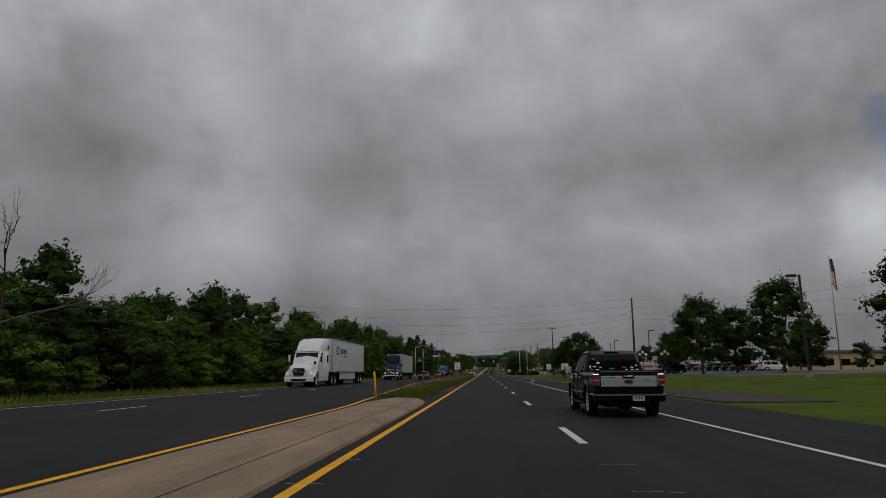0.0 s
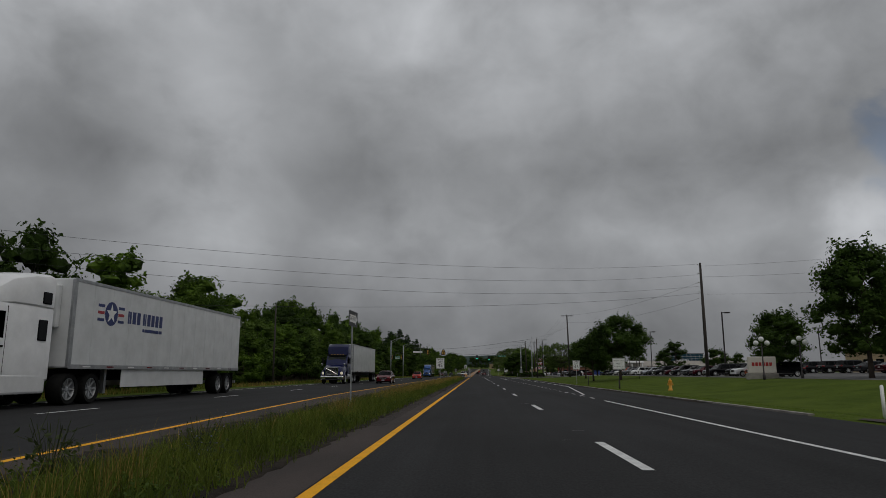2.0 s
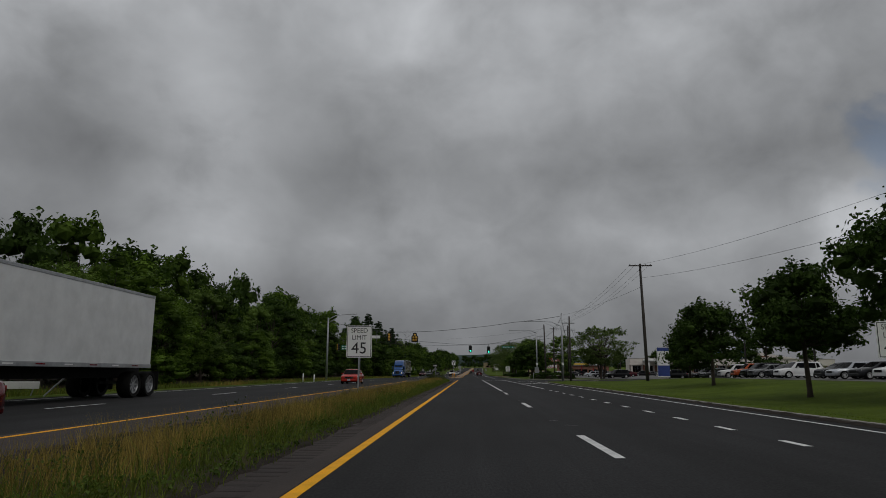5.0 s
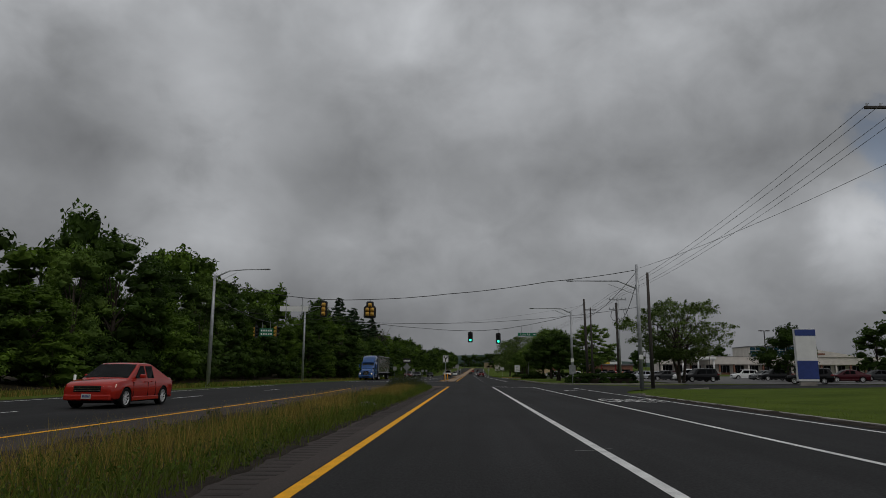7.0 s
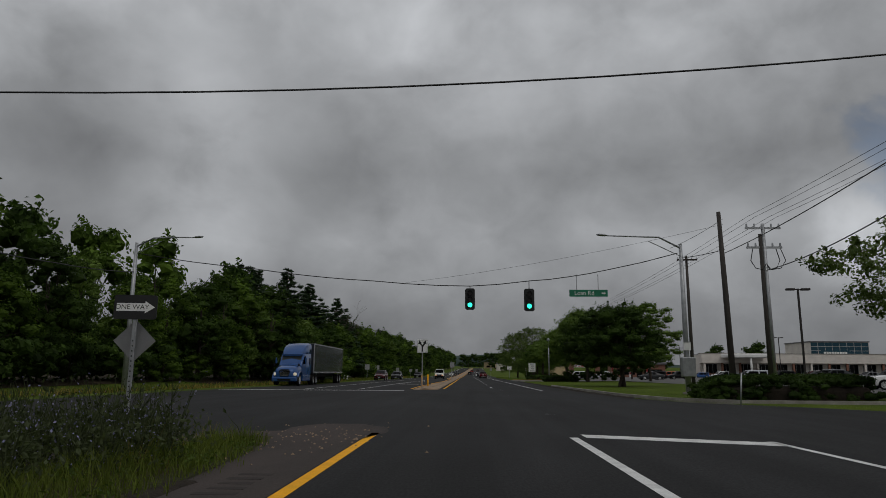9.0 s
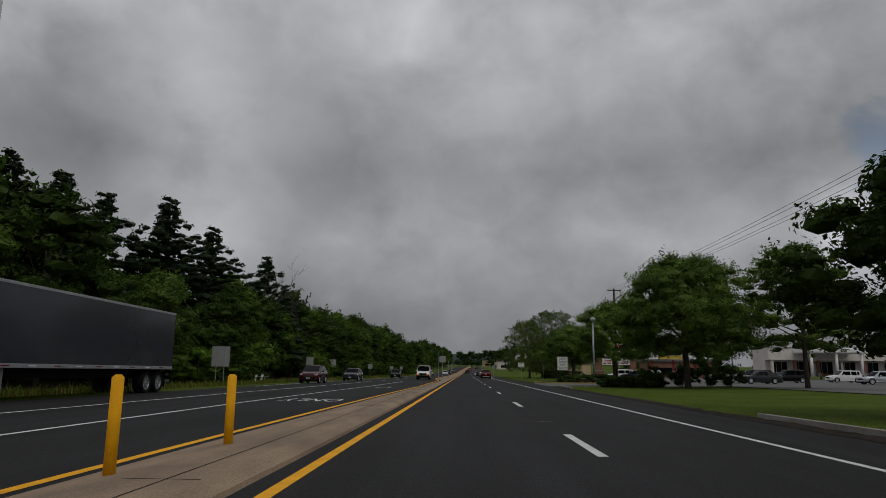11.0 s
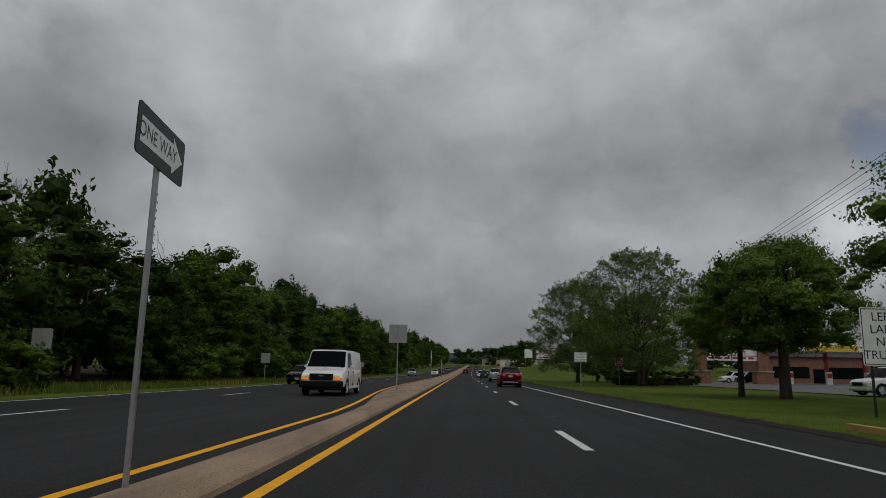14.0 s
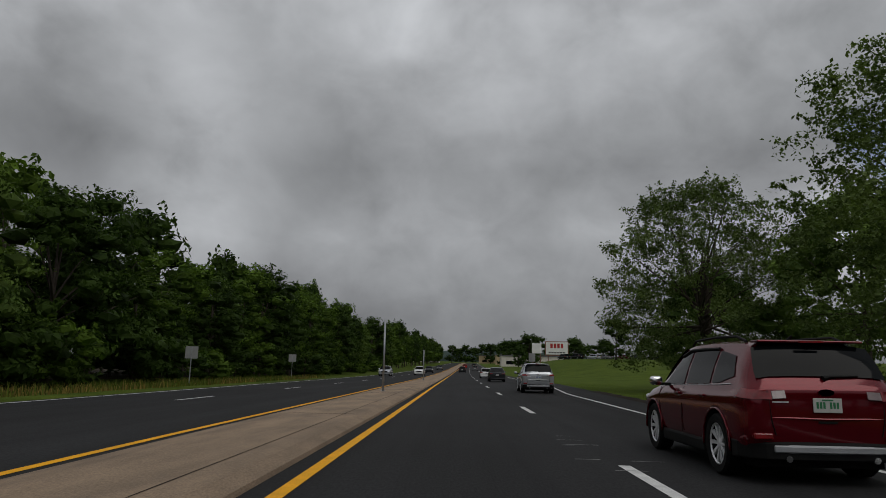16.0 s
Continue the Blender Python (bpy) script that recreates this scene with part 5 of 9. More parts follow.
def border(parent, w, h, z, material, y, t=0.025, inset=0.03):
    bm = bmesh.new()
    w, h = w - 2 * inset, h - 2 * inset
    for x0, x1, z0, z1 in ((-w / 2, w / 2, h / 2 - t, h / 2), (-w / 2, w / 2, -h / 2, -h / 2 + t), (-w / 2, -w / 2 + t, -h / 2 + t, h / 2 - t), (w / 2 - t, w / 2, -h / 2 + t, h / 2 - t)):
        box(bm, x0, x1, y - 0.002, y, z + z0, z + z1)
    return part("border", bm, material, parent)


def post(parent, x, h, material=None, r=0.035, name="post", y=0.03):
    return part(name, box(bmesh.new(), x - r, x + r, y - r * 0.6, y + r * 0.6, -0.3, h, 0.006), material or M_GALV, parent)


def lettering(parent, lines, z, gap, size, material=None, y=-0.0085, wide=1.0):
    for i, words in enumerate(lines):
        size_i = size[i] if isinstance(size, (list, tuple)) else size
        m = pose(0, y, z - gap[i], 90, 0, 0) @ Matrix.Diagonal((wide, 1, 1, 1))
        text_on("lettering", words, size_i, m, material or M_BLACK, parent)


def sign_at(name, x, y, label, category="road sign", turn=0.0, z=None):
    return thing(name, label, category, "road signs", "", pose(x, y, land(x, y) if z is None else z, 0, 0, turn))


def speed_limit(x, y, w, h, centre, z=None):
    s = sign_at("speed_limit_sign", x, y, "white rectangular SPEED LIMIT 45 sign on a metal post", z=z)
    c = centre - (land(x, y) if z is None else z)
    plate(s, w, h, c, M_SIGNWHITE)
    border(s, w, h, c, M_BLACK, -0.006)
    lettering(s, ["SPEED", "LIMIT", "45"], c, (-h * 0.34, -h * 0.12, h * 0.22), (h * 0.2, h * 0.2, h * 0.5))
    post(s, 0, c + h / 2 - 0.1)
    return s


speed_limit(14.3, 129.8, 0.9, 1.1, 2.15)
speed_limit(-3.55, 140.9, 1.2, 1.5, 2.55, 0.05)
s = sign_at("lane_sign", 14.3, 104.0, "white lane-must-turn sign on a dark post")
plate(s, 1.1, 1.0, 2.2, M_SIGNWHITE)
border(s, 1.1, 1.0, 2.2, M_BLACK, -0.006)
lettering(s, ["RIGHT LANE", "MUST", "TURN RIGHT"], 2.2, (-0.26, 0, 0.26), (0.155, 0.19, 0.155))
post(s, 0, 2.6, M_DARKMETAL)


def one_way(x, y, top, turn, z, size=1.0, tall=0.48):
    s = sign_at("one_way_sign", x, y, "black and white ONE WAY arrow sign on a perforated steel post", turn=turn, z=z)
    h = top - z
    w, hh_ = 1.25 * size, tall * size
    plate(s, w, hh_, h - hh_ / 2, M_BLACK, radius=0.04)
    bm = bmesh.new()
    c = h - hh_ / 2
    outline = [(-w * 0.44, -0.12), (w * 0.22, -0.12), (w * 0.22, -0.19), (w * 0.45, 0), (w * 0.22, 0.19), (w * 0.22, 0.12), (-w * 0.44, 0.12)]
    bm.faces.new([bm.verts.new((px, -0.0075, c + pz * size)) for px, pz in outline])
    part("arrow", bm, M_SIGNWHITE, s)
    text_on("lettering", "ONE WAY", 0.2 * size, pose(-0.1 * size, -0.009, c, 90, 0, 0) @ Matrix.Diagonal((1.05, 1, 1, 1)), M_BLACK, s)
    post(s, 0, h - 0.04, None, 0.032)
    bm = bmesh.new()
    for k in range(int((h - 0.7) / 0.075)):
        z_ = 0.1 + k * 0.075
        box(bm, -0.009, 0.009, -0.0055, -0.0035, z_, z_ + 0.02)
    tagged(part("perforation", bm, M_BLACK, s), "dark row of punched holes", "", "", "stuff")
    return s


one_way(-2.3, 64.2, 3.1, 88, 0.05)
one_way(-1.0, 316.6, 3.32, 95, 0.13, 0.95)
s = one_way(-3.3, 208.8, 2.28, 10, 0.05, 0.5, 0.74)
bm = bmesh.new()
bm.faces.new([bm.verts.new((px, 0.09, pz)) for px, pz in ((0, 1.22), (0.31, 1.54), (0, 1.86), (-0.31, 1.54))])
bmesh.ops.solidify(bm, geom=bm.faces[:], thickness=0.01)
part("diamond_plate", bm, M_SIGNBACK, s, "bare metal back of a diamond sign")

s = sign_at("lane_sign", 14.2, 331.0, "white sign forbidding trucks on two dark posts")
plate(s, 1.38, 1.7, 2.35 - land(13.4, 331), M_SIGNWHITE)
border(s, 1.38, 1.7, 2.35 - land(13.4, 331), M_BLACK, -0.006)
lettering(s, ["LEFT", "LANE", "NO", "TRUCKS"], 2.35 - land(13.4, 331), (-0.57, -0.2, 0.17, 0.55), 0.36)
for px in (-0.45, 0.45):
    post(s, px, 2.0, M_DARKMETAL)
s = sign_at("no_entry_sign", 17.3, 379.0, "square white sign with a red disc and pale bars")
post(s, 0, 2.65)
plate(s, 0.78, 0.78, 2.26, M_SIGNWHITE, back=M_SIGNBACK)
disc = part("disc", tube(bmesh.new(), [(0, -0.007, 2.26), (0, -0.011, 2.26)], 0.355, 28), M_SIGNRED, s)
for z, hw in ((2.37, 0.13), (2.26, 0.27), (2.15, 0.16)):
    part("disc_bar", box(bmesh.new(), -hw, hw, -0.0145, -0.0115, z - 0.028, z + 0.028), M_SIGNWHITE, disc)
s = sign_at("lane_sign", 12.3, 371.8, "white END BRAKE RETARDER PROHIBITION sign on a tilted post")
plate(s, 1.15, 0.85, 2.55, M_SIGNWHITE)
border(s, 1.15, 0.85, 2.55, M_BLACK, -0.006)
lettering(s, ["END BRAKE", "RETARDER", "PROHIBITION"], 2.55, (-0.25, 0, 0.25), 0.17)
post(s, 0, 2.9)
s = sign_at("keep_right_sign", -1.5, 247.5, "white lane-split arrow sign on the island's nose", z=0.1)
plate(s, 0.75, 0.95, 2.95, M_SIGNWHITE)
border(s, 0.75, 0.95, 2.95, M_BLACK, -0.006)
bm = bmesh.new()
for poly in (((-0.06, -0.4), (0.06, -0.4), (0.06, 0.0), (-0.06, 0.0)), ((-0.06, 0.0), (0.06, 0.0), (-0.12, 0.25), (-0.24, 0.2)), ((-0.3, 0.15), (-0.05, 0.22), (-0.22, 0.42)), ((-0.06, 0.0), (0.06, -0.05), (0.24, 0.2), (0.13, 0.25)), ((0.05, 0.24), (0.3, 0.16), (0.24, 0.42))):
    bm.faces.new([bm.verts.new((px, -0.0075, 2.95 + pz)) for px, pz in poly])
part("arrows", bm, M_BLACK, s)
post(s, 0, 3.35)


def back_sign(x, y, w, h, centre, label, turn=0.0, posts=(0,), z=None):
    s = sign_at("road_sign", x, y, label, turn=turn, z=z)
    c = centre - (land(x, y) if z is None else z)
    plate(s, w, h, c, M_SIGNBACK)
    for px in posts:
        post(s, px, c + h / 2 - 0.05, None, 0.03, y=-0.03)
    return s


back_sign(-1.6, 346.0, 0.95, 0.95, 3.0, "bare metal back of a square sign on the median", z=0.13)
back_sign(-17.3, 296.3, 1.35, 1.55, 2.1, "bare metal back of a big sign on two posts", 10, (-0.3, 0.3))
back_sign(-17.0, 325.6, 0.85, 0.95, 2.2, "bare metal back of a sign by the woods", 12, (0,))
back_sign(-17.1, 340.6, 0.85, 0.95, 2.2, "bare metal back of a sign by the woods", 12, (0,))
back_sign(-16.1, 372.0, 0.8, 0.9, 2.0, "bare metal back of a sign by the woods", 12, (0,))
back_sign(-14.9, 398.0, 0.75, 0.75, 1.9, "white sign on the far verge", 12, (0,))
back_sign(-15.2, 425.0, 0.75, 0.75, 2.0, "white sign on the far verge", 12, (0,))
back_sign(9.6, 430.0, 0.7, 0.9, 2.6, "white sign beside the road", 0, (0,))
for x, y, h in ((-1.75, 387.0, 3.2), (-1.6, 420.0, 2.8)):
    s = thing("marker_post", "slim grey steel post standing on the median", "post", "median posts", "", pose(x, y, 0.13))
    part("post", tube(bmesh.new(), [(0, 0, 0), (0, 0, h)], 0.045, 8), M_GALV, s, smooth=True)
    part("foot", box(bmesh.new(), -0.1, 0.1, -0.1, 0.1, 0, 0.03), M_GALV, s)

# hung street-name boards
s = thing("street_name_sign", "green Loan Rd street sign hung from the span cable", "road sign", "road signs", "", pose(9.05, 239.4, 5.95))
plate(s, 2.3, 0.42, 0, M_GREENSIGN, radius=0.03)
text_on("lettering", "Loan Rd", 0.36, pose(-0.25, -0.0085, 0, 90), M_SIGNWHITE, s)
bm = bmesh.new()
bm.faces.new([bm.verts.new((0.9 + px, -0.0085, pz)) for px, pz in ((-0.12, -0.04), (0.02, -0.04), (0.02, -0.1), (0.14, 0), (0.02, 0.1), (0.02, 0.04), (-0.12, 0.04))])
part("arrow", bm, M_SIGNWHITE, s)
for px in (-0.7, 0.6):
    post(s, px, 1.15, None, 0.02, "hanger")
s = thing("hung_sign", "white-backed name board hung from the span cable", "road sign", "road signs", "", pose(-12.6, 208.4, 6.25, 0, 0, 6))
plate(s, 2.3, 0.42, 0, M_SIGNWHITE, radius=0.03)
for px in (-0.65, 0.65):
    post(s, px, 1.0, None, 0.03, "hanger")
    part("rail", box(bmesh.new(), px - 0.03, px + 0.03, -0.03, -0.012, -0.8, 0.2), M_GALV, s)
s = thing("route_sign", "green two-line route sign beside the side street signals", "road sign", "road signs", "", pose(-19.3, 223.2, 5.2, 0, 0, 10))
plate(s, 1.35, 0.8, 0, M_GREENSIGN, radius=0.03)
for z_ in (0.18, -0.18):
    for k in range(5):
        part("bar", box(bmesh.new(), -0.55 + k * 0.24, -0.4 + k * 0.24, -0.009, -0.007, z_ - 0.09, z_ + 0.09), M_SIGNWHITE, s)
for px in (-0.4, 0.4):
    post(s, px, 1.2, None, 0.02, "hanger")


# ---------------------------------------------------------------- small roadside things
def bollard(x, y, h, material, r, label, lean=0.0, name="marker_post", category="post", z=None):
    p = thing(name, label, category, "", "", pose(x, y, land(x, y) if z is None else z, 0, lean, 0))
    part("post", tube(bmesh.new(), [(0, 0, -0.1), (0, 0, h)], r, 10), material, p, smooth=True)
    part("cap", tube(bmesh.new(), [(0, 0, h), (0, 0, h + 0.03)], [r, r * 0.5], 10), material, p)
    return p


bollard(-2.84, 29.5, 1.15, M_YELLOW, 0.045, "leaning yellow plastic marker post on the median", -4, z=0.1)
for x, y in ((13.4, 59.5), (13.5, 63.5)):
    bollard(x, y, 0.95, M_SIGNWHITE, 0.05, "white marker post at the edge of the lawn")
for x, y, h, l in ((12.0, 107.0, 0.9, 6), (22.5, 131.4, 1.0, -5), (13.0, 98.0, 0.7, 0)):
    bollard(x, y, h, M_DARKMETAL, 0.035, "dark leaning stake in the lawn", l, "stake", "stake")
for k in range(2):
    bollard(-17.2 + k * 0.8, 186.0 + k * 2, 0.9, M_SIGNWHITE, 0.06, "pale marker post on the far verge")
for x, y in ((-1.7, 250.5), (-1.4, 253.0)):
    bollard(x, y, 0.9, M_YELLOW, 0.06, "yellow marker post on the island", z=0.12)
bollard(12.6, 226.5, 1.2, M_GALV, 0.03, "thin leaning steel stake by the hedge", 5, "stake", "stake")

hy = thing("fire_hydrant", "yellow-orange fire hydrant on the lawn", "hydrant", "", "", pose(16.6, 96.5, land(16.6, 96.5)))
part("barrel", tube(bmesh.new(), [(0, 0, -0.1), (0, 0, 0.08), (0, 0, 0.1), (0, 0, 0.62)], [0.17, 0.17, 0.13, 0.12], 14), M_HYDRANT, hy, smooth=True)
part("flange", tube(bmesh.new(), [(0, 0, 0.6), (0, 0, 0.66)], 0.17, 14), M_HYDRANT, hy)
part("bonnet", tube(bmesh.new(), [(0, 0, 0.66), (0, 0, 0.78), (0, 0, 0.86), (0, 0, 0.92)], [0.14, 0.12, 0.05, 0.03], 14), M_HYDRANT, hy, smooth=True)
for a in (0, 90, 180):
    d = Vector((math.cos(radians(a)), -math.sin(radians(a)), 0))
    part("nozzle", tube(bmesh.new(), [d * 0.1 + Vector((0, 0, 0.46)), d * 0.22 + Vector((0, 0, 0.46))], [0.065, 0.07], 10), M_HYDRANT, hy)

# parking-lot lamps: x, y, top, arm direction
def lot_lamp(x, y, top, turn, heads=1, name="car_park_lamp"):
    z0 = land(x, y)
    p = thing(name, "dark bronze car park lamp on a square pole", "lamp", "car park lamps", "", pose(x, y, z0, 0, 0, turn))
    h = top - z0
    part("pole", box(bmesh.new(), -0.07, 0.07, -0.07, 0.07, -0.2, h), M_DARKMETAL, p)
    part("footing", tube(bmesh.new(), [(0, 0, -0.2), (0, 0, 0.5)], 0.28, 12), M_CURB, p)
    for k in range(heads):
        sgn = 1 - 2 * k
        part("arm", box(bmesh.new(), min(0, sgn * 0.4), max(0, sgn * 0.4), -0.035, 0.035, h - 0.12, h - 0.05), M_DARKMETAL, p)
        part("lamp_head", box(bmesh.new(), min(sgn * 0.3, sgn * 1.0), max(sgn * 0.3, sgn * 1.0), -0.2, 0.2, h - 0.16, h + 0.02, 0.02), M_DARKMETAL, p)
    return p


for x, y, t, turn, n in ((34.3, 133.8, 9.1, 0, 1), (26.6, 52.4, 8.5, 180, 1), (62.0, 165.0, 9.0, 0, 2), (36.0, 178.0, 9.2, 0, 1), (40.0, 205.0, 9.4, 180, 1), (30.5, 258.0, 8.6, 0, 2), (33.0, 342.2, 8.9, 0, 2), (58.0, 285.0, 9.4, 0, 2), (70.0, 350.0, 9.4, 0, 2)):
    lot_lamp(x, y, t, turn, n)
p = thing("lamp_post", "grey steel lamp post in front of a tree", "lamp", "", "", pose(16.2, 320.5, land(16.2, 320.5)))
part("pole", tube(bmesh.new(), [(0, 0, -0.2), (0, 0, 6.9)], [0.12, 0.08], 10), M_GALV, p, smooth=True)
part("lamp_head", tube(bmesh.new(), [(0, 0, 6.85), (0, 0, 6.95), (0, 0, 7.25), (0, 0, 7.35)], [0.1, 0.3, 0.3, 0.12], 12), M_GALV, p, smooth=True)


def globe_lamp(x, y):
    p = thing("globe_lamp", "dark green lamp post with two white globes", "lamp", "globe lamps", "", pose(x, y, land(x, y)))
    part("post", tube(bmesh.new(), [(0, 0, -0.2), (0, 0, 0.4), (0, 0, 0.45), (0, 0, 3.0)], [0.12, 0.12, 0.06, 0.045], 10), M_DARKMETAL, p, smooth=True)
    part("arm", tube(bmesh.new(), [(-0.45, 0, 2.75), (0, 0, 2.6), (0.45, 0, 2.75)], 0.03, 8), M_DARKMETAL, p)
    for sx, sz in ((-0.45, 2.98), (0.45, 2.98), (0, 3.3)):
        bm = bmesh.new()
        bmesh.ops.create_uvsphere(bm, u_segments=14, v_segments=10, radius=0.21, matrix=Matrix.Translation((sx, 0, sz)))
        part("globe", bm, M_SIGNWHITE, p, "white glass globe", True)


globe_lamp(25.2, 100.0)
globe_lamp(28.5, 100.5)
f = thing("flagpole", "tall pale flagpole with a limp striped flag", "flagpole", "", "", pose(57.6, 109.0, land(57.6, 109)))
part("pole", tube(bmesh.new(), [(0, 0, -0.2), (0, 0, 18.2)], [0.11, 0.05], 8), M_GALV, f, smooth=True)
fm = bpy.data.materials
M_FLAGRED = stuff("flag_red", (0.45, 0.04, 0.05), None, 2.0, 0.8)
M_FLAGBLUE = stuff("flag_blue", (0.03, 0.04, 0.18), None, 2.0, 0.8)
for k in range(7):
    part("stripe", tube(bmesh.new(), [(0.12 + 0.09 * k, 0.04 * math.sin(k * 2.1), 17.4 - 0.25 * k), (0.2 + 0.09 * k, 0.04 * math.cos(k * 1.7), 13.6 - 0.2 * k)], [0.1, 0.16], 6), M_FLAGRED if k % 2 else M_SIGNWHITE, f)
part("canton", tube(bmesh.new(), [(0.22, -0.1, 17.5), (0.4, -0.12, 15.6)], [0.2, 0.25], 6), M_FLAGBLUE, f)


# hedges
def hedge(x0, x1, y0, y1, h, seed, label, mat=2):
    """A low rounded hedge of many small clumps over a dark box that stands for inner shade."""
    rg = np.random.default_rng(seed)
    cx, cy = (x0 + x1) / 2, (y0 + y1) / 2
    pts, ways, cores = [], [], []
    for _ in range(int((x1 - x0) * (y1 - y0) * 14)):
        x, y = rg.uniform(x0, x1), rg.uniform(y0, y1)
        edge = min(x - x0, x1 - x, y - y0, y1 - y)
        top = h * (0.55 + 0.45 * math.sqrt(min(edge / 0.9, 1))) * (1 + 0.06 * math.sin(x * 2.7 + y))
        r = rg.uniform(0.2, 0.34)
        out = np.array([(x - cx) / (x1 - x0), (y - cy) / (y1 - y0), 0.5])
        z = (top if edge > 0.4 else rg.uniform(0.2, top)) - r * 0.6
        c = np.array([x, y, land(x, y) + z])
        p, w = puff(rg, c, r, 34, 0.75, out, 0.6)
        pts.append(p)
        ways.append(w)
        cores.append((c, np.array([0.8, 0.8, 0.6]) * r))
    ob = thing("hedge", label, "hedge", "clipped hedges")
    part("foliage", leaf_cloud("hedge_foliage", np.concatenate(pts), 0.105, LEAVES[mat], rg, facing=np.concatenate(ways), cores=cores), None, ob)
    z = land(cx, cy)
    # plain soil-coloured box; its dark colour stands for shade between the leaves
    part("core", box(bmesh.new(), x0 + 0.45, x1 - 0.45, y0 + 0.45, y1 - 0.45, z - 0.3, z + h * 0.55, 0.2), M_SOIL, ob, "dark box put inside the hedge as its shade")
    return ob


hedge(12.8, 20.3, 229.6, 233.6, 1.1, 1, "long low clipped dark green hedge at the corner")
hedge(12.3, 18.9, 319.4, 321.8, 0.95, 2, "low clipped dark green hedge beside the driveway")
hedge(16.9, 25.5, 379.8, 381.6, 1.4, 4, "tall dark green hedge behind the lawn trees")
hedge(12.9, 18.2, 299.2, 301.8, 0.85, 3, "low clipped dark green hedge on the grass")
for x, y, s_ in ((16.6, 298.6, 0.5), (19.6, 300.4, 0.52), (21.6, 300.4, 0.5), (23.6, 300.5, 0.5), (21.5, 405.0, 0.7), (19.0, 372.0, 0.35)):
    plant(BUSH[1], x, y, s_, 1.0, x * 90, "dark rounded shrub on the lawn", "lawn shrubs")


# kerbs along the driveway corners
def kerb(points, label, material=None, h=0.13):
    bm = bmesh.new()
    for (xa, ya), (xb, yb) in zip(points, points[1:]):
        d = Vector((xb - xa, yb - ya, 0)).normalized()
        n = Vector((-d.y, d.x, 0)) * 0.09
        lo_, hi_ = [], []
        for (x, y), sgn in (((xa, ya), -1), ((xa, ya), 1), ((xb, yb), 1), ((xb, yb), -1)):
            z = land(x, y)
            q = Vector((x, y, 0)) + n * sgn
            lo_.append(bm.verts.new((q.x, q.y, z - 0.15)))
            hi_.append(bm.verts.new((q.x, q.y, z + h)))
        bm.faces.new(hi_)
        for k in range(4):
            bm.faces.new((lo_[k], lo_[(k + 1) % 4], hi_[(k + 1) % 4], hi_[k]))
    return setting("kerb", bm, material or M_CURB, label, "kerb")


M_YKERB = stuff("faded_yellow_kerb", (0.45, 0.27, 0.06), (0.28, 0.2, 0.09), 2.0, 0.85)
kerb([(10.2, 326), (9.9, 321.5), (10.6, 319.4), (12.2, 318.3), (15, 317.9), (20, 317.7)], "faded yellow painted concrete kerb at the driveway", M_YKERB)
kerb([(9.4, 293), (9.5, 298.6), (10.2, 301.8), (12, 302.9), (16, 303.1)], "broken grey concrete kerb at the driveway")
kerb([(9.5, 262), (9.8, 236), (10.8, 230), (13.0, 227.5), (18, 226.6), (24, 226.4)], "grey concrete kerb round the corner")
kerb([(10.8, 190), (10.7, 200), (11.8, 204.8), (14.5, 206.6), (20, 207.0)], "grey concrete kerb round the corner")
kerb([(10.7, 62), (10.65, 80), (10.7, 100), (10.8, 150), (10.8, 190)], "pale concrete gutter kerb along the lawn", None, 0.05)


# ---------------------------------------------------------------- vehicles
def paint(name, colour, rough=0.28, metal=0.0, coat=0.22):
    rough *= 0.45
    return stuff(name, colour, tuple(c * 0.86 for c in colour), 1.5, rough, metal=metal, coat=coat, fine_amt=0.04, spec=0.28)


M_TYRE = stuff("tyre_rubber", (0.007, 0.007, 0.007), (0.011, 0.011, 0.010), 6.0, 0.85, spec=0.15, bump=0.003, bump_scale=50)
M_RIM = stuff("alloy_rim", (0.80, 0.80, 0.81), (0.66, 0.66, 0.67), 4.0, 0.3, metal=0.25, fine_amt=0.05)
M_TRIM = stuff("black_plastic_trim", (0.006, 0.006, 0.006), (0.009, 0.009, 0.009), 4.0, 0.65, spec=0.15)
M_CHROME = stuff("chrome", (0.85, 0.85, 0.86), (0.75, 0.75, 0.75), 3.0, 0.16, metal=1.0, fine_amt=0.03)
M_TAIL = stuff("red_lamp_lens", (0.24, 0.008, 0.012), (0.15, 0.006, 0.008), 8.0, 0.15, coat=0.6, fine_amt=0.1)
M_TAILCLEAR = stuff("clear_lamp_lens", (0.26, 0.2, 0.2), (0.16, 0.12, 0.12), 8.0, 0.12, coat=0.6, fine_amt=0.1)
M_HEAD = stuff("lit_headlamp", (0.55, 0.54, 0.5), None, 8.0, 0.15, glow=(1.0, 0.86, 0.6), glow_power=0.28, spec=0.5)
M_HEADOFF = stuff("headlamp_glass", (0.5, 0.5, 0.5), (0.35, 0.35, 0.36), 8.0, 0.12, coat=0.6)
M_AMBER = stuff("amber_lamp", (0.75, 0.22, 0.02), None, 8.0, 0.25, glow=(1.0, 0.3, 0.03), glow_power=0.35)
M_PLATE = stuff("number_plate", (0.55, 0.55, 0.52), None, 3.0, 0.5, fine_amt=0.05)
M_PLATEBLUE = stuff("plate_blue_band", (0.03, 0.06, 0.25), None, 3.0, 0.5)
M_PLATEYELLOW = stuff("plate_yellow_band", (0.7, 0.45, 0.05), None, 3.0, 0.5)
M_PLATEGREEN = stuff("plate_green_bars", (0.03, 0.2, 0.08), None, 3.0, 0.5)
